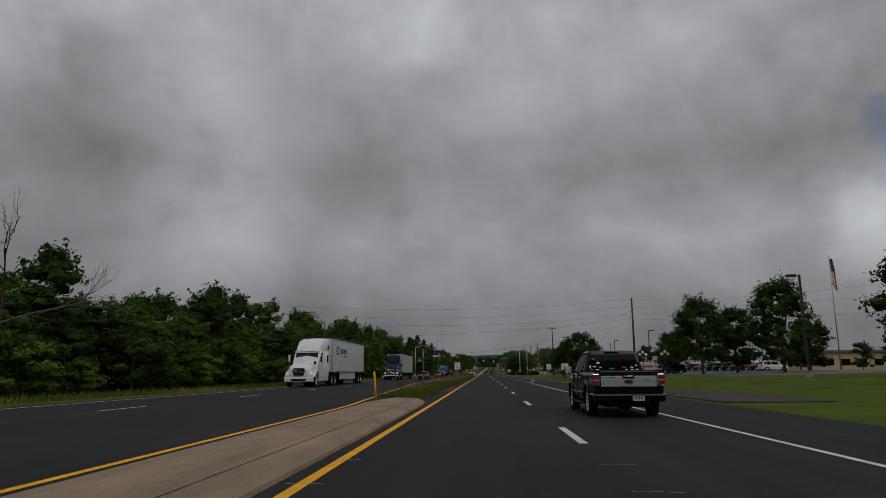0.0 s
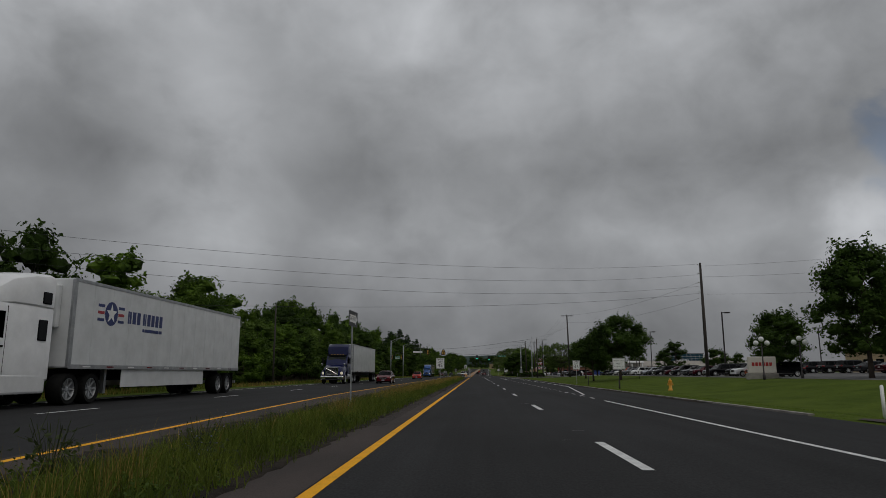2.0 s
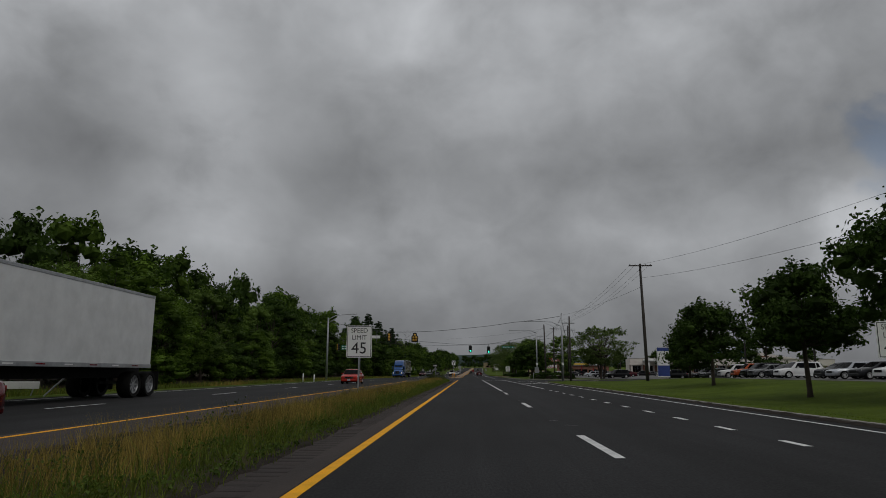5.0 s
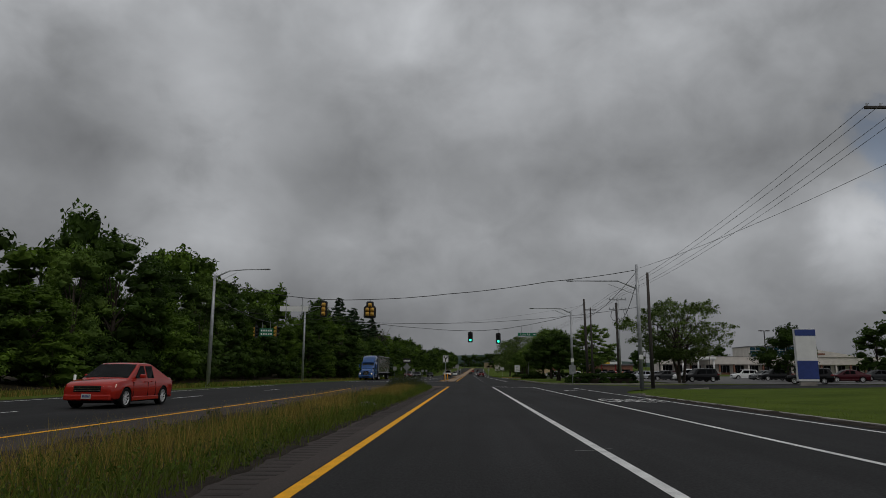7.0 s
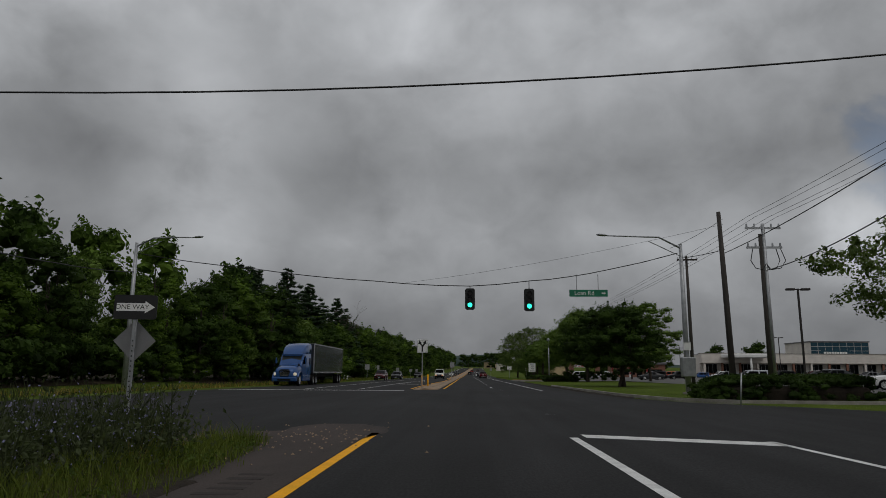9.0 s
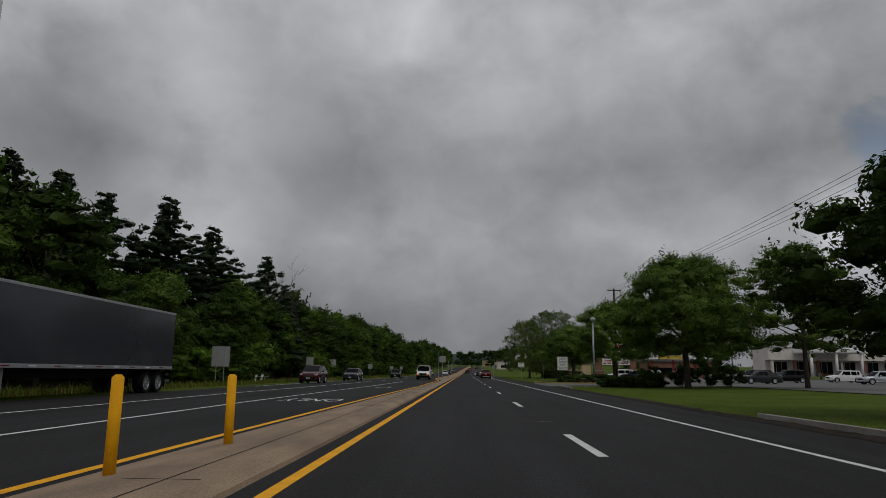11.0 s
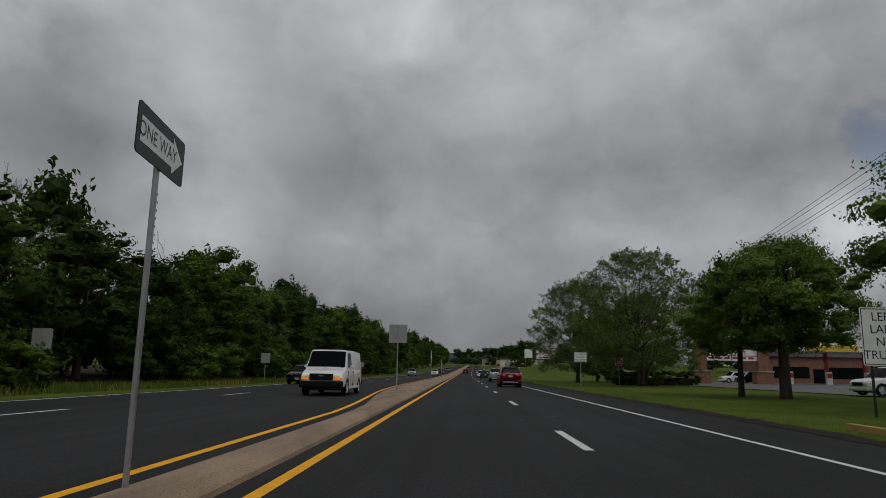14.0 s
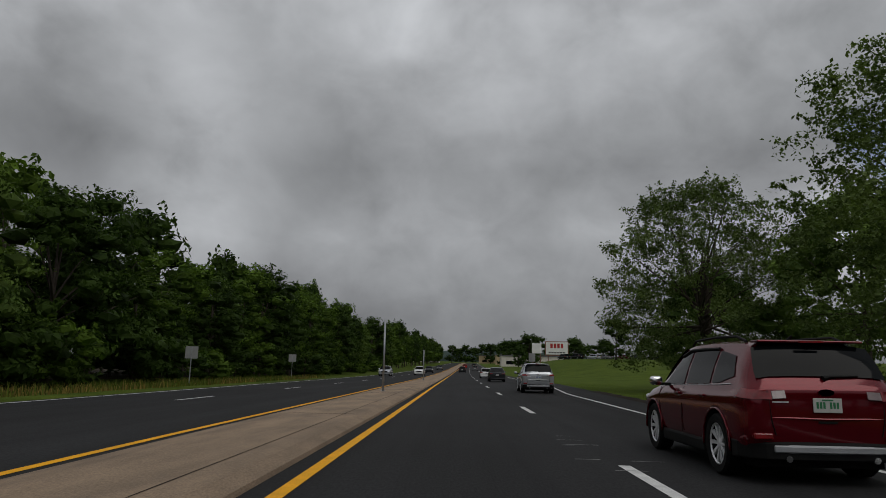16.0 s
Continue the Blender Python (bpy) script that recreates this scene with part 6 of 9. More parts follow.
M_SILVERTRIM = stuff("brushed_silver_trim", (0.42, 0.43, 0.45), (0.34, 0.35, 0.37), 2.0, 0.35, metal=0.4, stretch=(0.1, 1, 1))
P_BLACK = paint("black_car_paint", (0.003, 0.003, 0.004), 0.2, 0.0, 0.10)
P_RED = paint("ruby_red_paint", (0.13, 0.002, 0.008), 0.3, 0.45, 0.5)
P_MAROON = paint("maroon_paint", (0.06, 0.003, 0.008), 0.25, 0.2)
P_SILVER = paint("silver_paint", (0.50, 0.52, 0.55), 0.3, 0.55)
P_WHITE = paint("white_paintwork", (0.80, 0.80, 0.80), 0.3)
P_DARK = paint("charcoal_paint", (0.03, 0.032, 0.035), 0.25, 0.2)
P_BLUE = paint("deep_blue_paint", (0.006, 0.010, 0.06), 0.25, 0.1)
P_SKY = paint("mid_blue_paint", (0.03, 0.09, 0.26), 0.28, 0.1)
P_BRIGHT = paint("bright_red_paint", (0.42, 0.025, 0.015), 0.3)
P_ORANGE = paint("orange_paint", (0.45, 0.09, 0.03), 0.3)
P_GREY = paint("grey_paint", (0.15, 0.155, 0.16), 0.3, 0.3)


def crease(me, angle=32):
    me.shade_smooth()
    me.set_sharp_from_angle(angle=radians(angle))
    return me


def lathe(bm, profile, sides=28, x0=0.0, y0=0.0, z0=0.0):
    """Turns (radius, x) points about the x axis."""
    rings = []
    for r, x in profile:
        rings.append([bm.verts.new((x0 + x, y0 + r * math.cos(2 * math.pi * k / sides), z0 + r * math.sin(2 * math.pi * k / sides))) for k in range(sides)])
    for a, b in zip(rings, rings[1:]):
        for k in range(sides):
            bm.faces.new((a[k], a[(k + 1) % sides], b[(k + 1) % sides], b[k]))
    return rings


def loft(sections, close=True):
    """Joins cross-sections of equal point counts, each an open half-outline mirrored in x."""
    bm = bmesh.new()
    rings = []
    for pts in sections:
        full = list(pts) + [(-x, y, z) for x, y, z in reversed(pts) if abs(x) > 1e-5]
        rings.append([bm.verts.new(p) for p in full])
    n = len(rings[0])
    for a, b in zip(rings, rings[1:]):
        for k in range(n):
            bm.faces.new((a[k], a[(k + 1) % n], b[(k + 1) % n], b[k]))
    if close:
        bm.faces.new(rings[0])
        bm.faces.new(rings[-1])
    return bm


def body_part(name, bm, material, parent, label="", angle=32):
    me = mesh_of(name, bm, material)
    crease(me, angle)
    return part(name, me, None, parent, label)


WHEELS = {}


def cut_arches(me, w, ys, r, depth=0.3):
    """The body shell with round wheel openings cut into both sides."""
    bm = bmesh.new()
    for y in ys:
        for s in (-1, 1):
            rings = lathe(bm, [(r * 1.14, s * (w - depth)), (r * 1.14, s * (w + 0.15))], 26, 0, y, r)
            bm.faces.new(rings[0])
            bm.faces.new(rings[1])
    tool = new("tmp_tool", mesh_of("tmp_tool", bm, M_TRIM))
    shell = new("tmp_shell", me)
    cut = shell.modifiers.new("cut", "BOOLEAN")
    cut.operation, cut.object, cut.solver = "DIFFERENCE", tool, "EXACT"
    out = bpy.data.meshes.new_from_object(shell.evaluated_get(bpy.context.evaluated_depsgraph_get()))
    bpy.data.objects.remove(shell)
    bpy.data.objects.remove(tool)
    return crease(out)


def arch_liner(parent, s, w, y, r, depth=0.3):
    bm = bmesh.new()
    rings = lathe(bm, [(r * 0.3, s * (w - depth + 0.02)), (r * 1.125, s * (w - depth + 0.02)), (r * 1.125, s * (w - 0.02)), (r * 1.145, s * (w - 0.02)), (r * 1.145, s * (w - depth))], 26, 0, y, r)
    low_ = [v for v in bm.verts if v.co.z < r * 0.62]
    bmesh.ops.delete(bm, geom=low_, context="VERTS")
    return part("wheel_arch", bm, M_TRIM, parent)


def wheel(parent, x, y, r, width, side, style="ten", rim=None, name="wheel", plain=False):
    """A wheel whose outer face looks to side (+1 right, -1 left): tyre, rim and spokes."""
    rim = rim or M_RIM
    key = (round(r, 3), round(width, 3), style, rim.name)
    if key not in WHEELS:
        bm = bmesh.new()
        w = width / 2
        lathe(bm, [(r * 0.66, -w * 0.9), (r * 0.93, -w), (r, -w * 0.72), (r, w * 0.72), (r * 0.93, w), (r * 0.70, w * 0.92), (r * 0.67, w * 0.75)], 30)
        tyre = crease(mesh_of("tyre", bm, M_TYRE))
        bm = bmesh.new()
        rings = lathe(bm, [(r * 0.69, w * 0.8), (r * 0.66, w * 0.74), (r * 0.62, w * 0.35), (r * 0.2, w * 0.2), (0.02, w * 0.2)], 30)
        bm.faces.new(rings[-1])
        dish = crease(mesh_of("rim", bm, M_TRIM if style != "steel" else rim))
        bm = bmesh.new()
        count = {"ten": 10, "five": 5, "steel": 8, "truck": 10}[style]
        for k in range(count):
            a = 2 * math.pi * k / count
            c, s = math.cos(a), math.sin(a)
            hw = r * (0.055 if count > 6 else 0.1)
            quad = [(-hw * 0.8, r * 0.14, 0.62), (hw * 0.8, r * 0.14, 0.62), (hw * 1.25, r * 0.66, 0.74), (-hw * 1.25, r * 0.66, 0.74)]
            top = [bm.verts.new((w * d, p * c - q * s, p * s + q * c)) for q, p, d in quad]
            low_ = [bm.verts.new((w * d - 0.03, p * c - q * s, p * s + q * c)) for q, p, d in quad]
            bm.faces.new(top)
            for j in range(4):
                bm.faces.new((top[j], top[(j + 1) % 4], low_[(j + 1) % 4], low_[j]))
        lathe(bm, [(r * 0.67, w * 0.7), (r * 0.70, w * 0.82), (r * 0.66, w * 0.84), (r * 0.63, w * 0.7)], 30)
        hub = lathe(bm, [(r * 0.17, w * 0.3), (r * 0.17, w * 0.66), (r * 0.1, w * 0.7)], 16)
        bm.faces.new(hub[-1])
        spokes = mesh_of("spokes", bm, rim)
        WHEELS[key] = (tyre, dish, spokes)
    if plain:
        hub = part(name, WHEELS[key][0], None, parent)
        hub.matrix_basis = pose(x, y, r, 0, 0, 0 if side > 0 else 180)
        part("rim", WHEELS[key][2], None, hub)
        return hub
    hub = new(name)
    hub.parent = parent
    hub.matrix_basis = pose(x, y, r, 0, 0, 0 if side > 0 else 180)
    for n_, me in zip(("tyre", "rim", "spokes"), WHEELS[key]):
        part(n_, me, None, hub)
    return hub


def car(name, label, L, W, H, material, style="suv", r=0.33, belt=0.6, base=0.62, front=0.0, clear=0.24, nose=0.42, hood=0.56, windshield=(0.26, 0.10), rear=(-0.40, -0.47), lit=True, rails=False,
        wheel_style="ten", brake=False, cladding=False, seam=True, plate_style="", at=None, group="", bars="dark", plain=False):
    """A car built along +y, on the ground, from side-profile fractions of its length and height."""
    c = thing(name, label, "car" if style != "van" else "van", group, "", at)
    if style == "sedan":
        H, belt, hood, nose, windshield, rear = H * 1.05, 0.64, 0.60, 0.455, (0.275, 0.055), (-0.15, -0.435)
    zb, zt, zh = clear, belt * H, hood * H
    w = W / 2
    half = L / 2
    tail_z = (belt - 0.005) * H if style in ("suv", "van", "hatch") else (belt + 0.01) * H
    ws_y, wt_y = windshield[0] * L, windshield[1] * L
    rt_y, rb_y = rear[0] * L, rear[1] * L
    # lower body: stations from the front bumper to the tail
    st = [(half, 0.36 * H, nose * H, 0.72), (half * 0.985, zb + 0.06, nose * H + 0.05, 0.86), (half * 0.93, zb, (nose + hood) / 2 * H + 0.02, 0.95), (half * 0.80, zb, zh - 0.01, 0.99),
          (ws_y + 0.02 * L, zb, zh + (zt - zh) * 0.6, 1.0), (ws_y - 0.05 * L, zb, zt, 1.0), (0.0, zb, zt, 1.0), (rb_y + 0.1 * L, zb, (zt + tail_z) / 2, 1.0),
          (-half * 0.90, zb, tail_z, 0.985), (-half * 0.97, zb + 0.03, tail_z - 0.02, 0.95), (-half * 0.995, zb + 0.10, tail_z - 0.07, 0.90), (-half, 0.38 * H, tail_z - 0.16, 0.84)]
    secs = []
    for y, b, t, k in st:
        ww = w * k
        m = b + (t - b) * 0.52
        secs.append([(0, y, b), (ww * 0.82, y, b), (ww * 0.955, y, b + (t - b) * 0.12), (ww * 0.99, y, b + (t - b) * 0.3), (ww, y, m), (ww * 0.985, y, b + (t - b) * 0.74), (ww * 0.93, y, t - (t - b) * 0.06), (ww * 0.86, y, t), (0, y, t + 0.025)])
    fwy, rwy = half - 0.185 * L + front, -half + 0.205 * L
    part("body", cut_arches(crease(mesh_of("body", loft(secs), material)), w, (fwy, rwy), r), None, c)
    # greenhouse
    wb, wr, zr = w * 0.93, w * (0.74 if style != "van" else 0.82), H - 0.045
    def gsec(y, z, k):
        x = wb + (wr - wb) * k
        return [(0, y, zt - 0.06), (wb, y, zt - 0.05), (x, y, z), (x * 0.93, y, z + 0.028), (x * 0.6, y, z + 0.042), (0, y, z + 0.048)]
    zk = lambda k: zt - 0.05 + (zr - zt + 0.05) * k
    g_ = [gsec(ws_y, zk(0.0), 0.02), gsec(ws_y + (wt_y - ws_y) * 0.5, zk(0.48), 0.5), gsec(wt_y, zk(0.97), 0.97), gsec((wt_y + rt_y) / 2, zk(1.0), 1.0), gsec(rt_y, zk(0.95), 0.97), gsec(rt_y + (rb_y - rt_y) * 0.5, zk(0.5), 0.55), gsec(rb_y, zk(0.0), 0.02)]
    body_part("cab", loft(g_), material, c)
    # glass
    def side_pt(y, k, s, out=0.010):
        return (s * (wb + (wr - wb) * k + out), y, zk(k) + 0.0)
    def fy(k):
        return ws_y + (wt_y - ws_y) * k
    def ry(k):
        return rt_y + (rb_y - rt_y) * (1 - k)
    split = (wt_y + rt_y) / 2 + (0.03 if style != "van" else 0.17) * L
    split2 = rt_y + (0.10 if style in ("suv", "hatch") else 0.0) * L
    lo_k, hi_k = 0.10, 0.86
    for s in (-1, 1):
        panes = [(fy(lo_k) - 0.075 * L, fy(hi_k) - 0.035 * L, split + 0.012 * L)]
        if style != "van":
            panes.append((split - 0.012 * L, split - 0.012 * L, split2 + 0.008 * L))
            if style in ("suv", "hatch"):
                panes.append((split2 - 0.01 * L, split2 - 0.01 * L, None))
        for p0, p1, q in panes:
            bm = bmesh.new()
            if q is None:
                pts = [side_pt(p0, lo_k, s), side_pt(p1, hi_k, s), side_pt(max(ry(hi_k) + 0.05 * L, p1 - 0.14 * L), hi_k * 0.97, s), side_pt(ry(lo_k) + 0.075 * L, lo_k + 0.18, s)]
            else:
                q_hi = max(q, ry(hi_k) + 0.03 * L)
                q_lo = max(q, ry(lo_k) + 0.09 * L) if style == "sedan" else q
                pts = [side_pt(p0, lo_k, s), side_pt(p1, hi_k, s), side_pt(q_hi if style == "sedan" else q, hi_k, s), side_pt(q_lo, lo_k, s)]
            bm.faces.new([bm.verts.new(p) for p in pts])
            bmesh.ops.solidify(bm, geom=bm.faces[:], thickness=0.006)
            part("side_window", bm, M_GLASS, c)
    for nm, yf, out in (("windscreen", fy, 0.012), ("rear_window", ry, -0.012)):
        if style == "van" and nm == "rear_window":
            continue
        k0, k1 = (0.08, 0.9) if nm == "windscreen" else (0.12, 0.86)
        bm = bmesh.new()
        rows = []
        for k in (k0, (k0 + k1) / 2, k1):
            x = (wb + (wr - wb) * k) * 0.94
            zz = zk(k)
            y_ = yf(k)
            rows.append([bm.verts.new((x * u, y_ + out * 1.6, zz + 0.030 + 0.012 * (1 - u * u))) for u in (-1, -0.5, 0, 0.5, 1)])
        for a, b in zip(rows, rows[1:]):
            for j in range(4):
                bm.faces.new((a[j], a[j + 1], b[j + 1], b[j]))
        bmesh.ops.solidify(bm, geom=bm.faces[:], thickness=0.006)
        part(nm, bm, M_GLASS, c)
    # wheels and dark arches
    for wy in (fwy, rwy):
        for s in (-1, 1):
            wheel(c, s * (w - 0.105), wy, r, 0.21, s, wheel_style, plain=plain)
            arch_liner(c, s, w, wy, r)
    # lamps, bumpers, plates, mirrors
    hz = nose * H + 0.02
    for s in (-1, 1):
        if style == "van":
            bm = box(bmesh.new(), min(s * w * 0.52, s * w * 0.88), max(s * w * 0.52, s * w * 0.88), half * 0.90, half * 0.995, hz - 0.075, hz + 0.06, 0.03)
        else:
            bm = bmesh.new()
            rings = [[bm.verts.new((s * w * x, half * y, hz + z)) for x, y, z in ring] for ring in (
                ((0.55, 1.0, -0.05), (0.55, 0.992, 0.02), (0.55, 0.95, 0.03), (0.55, 0.95, -0.05)), ((0.76, 0.988, -0.055), (0.74, 0.966, 0.045), (0.72, 0.92, 0.05), (0.72, 0.92, -0.05)),
                ((0.95, 0.925, -0.02), (0.92, 0.885, 0.085), (0.86, 0.86, 0.08), (0.86, 0.86, -0.02)))]
            for r0_, r1_ in zip(rings, rings[1:]):
                for j in range(4):
                    bm.faces.new((r0_[j], r0_[(j + 1) % 4], r1_[(j + 1) % 4], r1_[j]))
            bm.faces.new(rings[0])
            bm.faces.new(rings[-1])
        part("headlamp", bm, M_HEAD if lit else M_HEADOFF, c)
        if style in ("suv", "hatch"):
            bm = box(bmesh.new(), min(s * w * 0.62, s * w * 0.965), max(s * w * 0.62, s * w * 0.965), -half * 1.0, -half * 0.86, 0.50 * H, 0.50 * H + 0.17, 0.035)
        elif style == "van":
            bm = box(bmesh.new(), min(s * w * 0.84, s * w * 0.97), max(s * w * 0.84, s * w * 0.97), -half * 1.004, -half * 0.97, 0.42 * H, 0.62 * H, 0.02)
        else:
            bm = box(bmesh.new(), min(s * w * 0.52, s * w * 0.92), max(s * w * 0.52, s * w * 0.92), -half * 1.0, -half * 0.92, 0.50 * H, 0.50 * H + 0.12, 0.03)
        part("tail_lamp", bm, M_TAIL, c)
        bm = box(bmesh.new(), min(s * (w * 0.97), s * (w + 0.17)), max(s * (w * 0.97), s * (w + 0.17)), fy(0.15) - 0.12 * L - 0.06, fy(0.15) - 0.12 * L + 0.05, zt + 0.0, zt + 0.13, 0.04)
        part("mirror", bm, material, c)
        for hy_ in () if plain else (split + 0.03 * L, split2 + 0.05 * L):
            part("door_handle", box(bmesh.new(), min(s * w * 0.97, s * (w + 0.012)), max(s * w * 0.97, s * (w + 0.012)), hy_ - 0.02, hy_ + 0.13, zt - 0.13, zt - 0.10, 0.008), material, c)
        if seam:
            for sy in (split, ws_y - 0.06 * L, split2 - 0.0 * L):
                part("door_seam", box(bmesh.new(), min(s * w * 0.9, s * (w + 0.003)), max(s * w * 0.9, s * (w + 0.003)), sy - 0.005, sy + 0.005, zb + 0.1, zt - 0.12), M_TRIM, c)
        part("sill", box(bmesh.new(), min(s * w * 0.9, s * (w + 0.006)), max(s * w * 0.9, s * (w + 0.006)), rwy + r * 1.15, fwy - r * 1.15, zb - 0.03, zb + 0.1, 0.02), M_TRIM if cladding else material, c)
        if rails:
            part("roof_rail", tube(bmesh.new(), [(s * wr * 0.92, wt_y - 0.04 * L, zr + 0.01), (s * wr * 0.93, wt_y - 0.09 * L, zr + 0.065), (s * wr * 0.93, rt_y + 0.07 * L, zr + 0.065), (s * wr * 0.92, rt_y + 0.02 * L, zr + 0.01)], 0.018, 6), M_TRIM, c)
    part("front_bumper", box(bmesh.new(), -w * 0.86, w * 0.86, half * 0.95, half * 1.008, zb + 0.02, zb + 0.2, 0.04), M_TRIM if cladding or style == "van" else material, c)
    gr = bmesh.new()
    box(gr, -w * 0.5, w * 0.5, half * 0.965, half * 1.006, hz - 0.16, hz + 0.03, 0.02)
    part("grille", gr, M_TRIM, c)
    for k in () if plain else (0, 1, 2):
        part("grille_bar", box(bmesh.new(), -w * 0.47, w * 0.47, half * 1.004, half * 1.012, hz - 0.125 + 0.055 * k, hz - 0.11 + 0.055 * k), M_CHROME if not style == "van" else M_TRIM, c)
    part("rear_bumper", box(bmesh.new(), -w * 0.9, w * 0.9, -half * 1.01, -half * 0.93, zb + 0.0, zb + (0.26 if cladding else 0.16), 0.05), M_TRIM if cladding or style == "van" else material, c)
    for s, nm in ((-1, "number_plate"),) if plain else ((1, "number_plate"), (-1, "number_plate")):
        yy = half * 1.01 + 0.012 if s > 0 else -half * 1.005
        pz = zb + 0.14 if s > 0 else 0.455 * H
        pl = part(nm, box(bmesh.new(), -0.15, 0.15, yy - 0.006, yy + 0.006, pz - 0.075, pz + 0.075), M_PLATE, c)
        for k in () if plain else range(6):
            part("plate_bar", box(bmesh.new(), -0.115 + k * 0.04, -0.088 + k * 0.04, yy - 0.009, yy + 0.009, pz - 0.03, pz + 0.035), M_PLATEGREEN if bars == "green" else M_PLATEBLUE, pl)
    part("underside", box(bmesh.new(), -w * 0.8, w * 0.8, -half * 0.9, half * 0.9, zb - 0.07, zb + 0.03), M_TRIM, c)
    return c


def compact_suv(name, label, material, at, bars="dark", lit=False):
    """A rounded compact SUV along +y: one lofted shell, then glass, lamps, bumpers and trim on it."""
    c = thing(name, label, "car", "", "", at)
    L, W = 4.15, 1.73
    w = 0.868
    st = ((-2.075, .44, .50, .66, .92, .60, .955, .52), (-2.06, .38, .60, .76, .965, .69, 1.01, .62), (-2.02, .33, .68, .82, 1.0, .745, 1.06, .69), (-1.95, .29, .74, .85, 1.015, .78, 1.16, .705),
          (-1.86, .26, .78, .862, 1.02, .795, 1.32, .68), (-1.75, .24, .80, w, 1.02, .80, 1.47, .64), (-1.60, .24, .80, w, 1.015, .80, 1.525, .625), (-1.2, .24, .80, w, 1.01, .80, 1.55, .625), (-0.6, .24, .80, w, 1.0, .80, 1.565, .62),
          (0.1, .24, .80, w, .985, .80, 1.56, .615), (0.40, .24, .80, w, .98, .80, 1.53, .60), (0.70, .24, .80, w, .97, .80, 1.365, .65), (1.00, .24, .80, w, .955, .80, 1.16, .70), (1.22, .24, .80, .866, .94, .79, 1.02, .72),
          (1.60, .24, .79, .86, .895, .77, .955, .66), (1.88, .27, .73, .82, .82, .71, .88, .58), (2.02, .31, .63, .73, .72, .62, .765, .48), (2.075, .37, .5, .6, .62, .48, .65, .36))
    ys = [s[0] for s in st]
    def at_y(y):
        return [float(np.interp(y, ys, [s[k] for s in st])) for k in range(1, 8)]
    def outline(y):
        zb, wl, wm, zt, wt, zr, wr = at_y(y)
        m = zt - zb
        zs = max(zr - 0.09, zt + 0.45 * (zr - zt))
        return [(0, y, zb), (wl * 0.9, y, zb), (wl, y, zb + 0.05), (wm * 0.975, y, zb + m * 0.22), (wm * 0.992, y, zb + m * 0.42), (wm * 0.985, y, zb + m * 0.60), (wm, y, zb + m * 0.74), (wm * 0.985, y, zb + m * 0.86), (wt + 0.02, y, zt - m * 0.035), (wt, y, zt),
                (wt + (wr - wt) * 0.5 + 0.012, y, zt + (zs - zt) * 0.5), (wr, y, zs), (wr * 0.95, y, zs + (zr - zs) * 0.55), (wr * 0.84, y, zs + (zr - zs) * 0.82), (wr * 0.5, y, zr - (zr - zs) * 0.03), (0, y, zr)]
    fine_y = sorted(set(ys + [round(a + (b - a) * k / 3, 3) for a, b in zip(ys, ys[1:]) for k in (1, 2) if b - a > 0.2]))
    r, fwy, rwy = 0.345, 1.30, -1.22
    part("body", cut_arches(crease(mesh_of("body", loft([outline(y) for y in fine_y]), material), 42), w, (fwy, rwy), r), None, c)
    def side(y, k, s, out=0.006):
        zb, wl, wm, zt, wt, zr, wr = at_y(y)
        zs = max(zr - 0.09, zt + 0.45 * (zr - zt))
        return (s * (wt + (wr - wt) * k + 0.012 * math.sin(math.pi * k) + out), y, zt + (zs - zt) * k)
    def grid(name_, rows, mat, parent, thick=0.006):
        bm = bmesh.new()
        vs = [[bm.verts.new(p) for p in row] for row in rows]
        for a, b in zip(vs, vs[1:]):
            for j in range(len(a) - 1):
                bm.faces.new((a[j], a[j + 1], b[j + 1], b[j]))
        if thick > 0.01:
            bmesh.ops.recalc_face_normals(bm, faces=bm.faces)
            bmesh.ops.solidify(bm, geom=bm.faces[:], thickness=thick)
        return part(name_, crease(mesh_of(name_, bm, mat, True), 50), None, parent)
    for s in (-1, 1):
        for b0, b1, t0, t1, k0, k1 in ((0.93, 0.02, 0.50, 0.02, 0.05, 0.96), (-0.06, -0.92, -0.06, -0.92, 0.05, 0.96), (-0.99, -1.62, -0.99, -1.48, 0.07, 0.92)):
            rows = []
            for i in range(6):
                u = i / 5
                low_k = k0 + (0.30 * max(u - 0.35, 0) if b0 < -0.5 else 0.0)
                top_k = k1 - (0.12 * u if b0 < -0.5 else 0.0)
                rows.append([side((b0 + (b1 - b0) * u) * (1 - v) + (t0 + (t1 - t0) * u) * v, low_k + (top_k - low_k) * v, s, 0.007) for v in (0, 0.33, 0.67, 1)])
            grid("side_window", rows, M_GLASS, c)
        part("belt_strip", tube(bmesh.new(), [side(y, 0.02 + (0.10 * max(-1.2 - y, 0)), s, 0.004) for y in (0.95, 0.4, -0.2, -0.8, -1.3, -1.6)], 0.007, 5), M_CHROME, c)
        part("window_visor", tube(bmesh.new(), [side(y, 0.97, s, 0.016) for y in (0.48, 0.1, -0.4, -0.92)], 0.02, 6), M_TRIM, c)
        part("roof_rail", tube(bmesh.new(), [(s * 0.555, 0.28, 1.53), (s * 0.56, 0.14, 1.59), (s * 0.57, -0.6, 1.605), (s * 0.565, -1.25, 1.59), (s * 0.555, -1.5, 1.52)], 0.017, 6), M_TRIM, c)
        wheel(c, s * (w - 0.11), fwy, r, 0.22, s, "ten")
        wheel(c, s * (w - 0.11), rwy, r, 0.22, s, "ten")
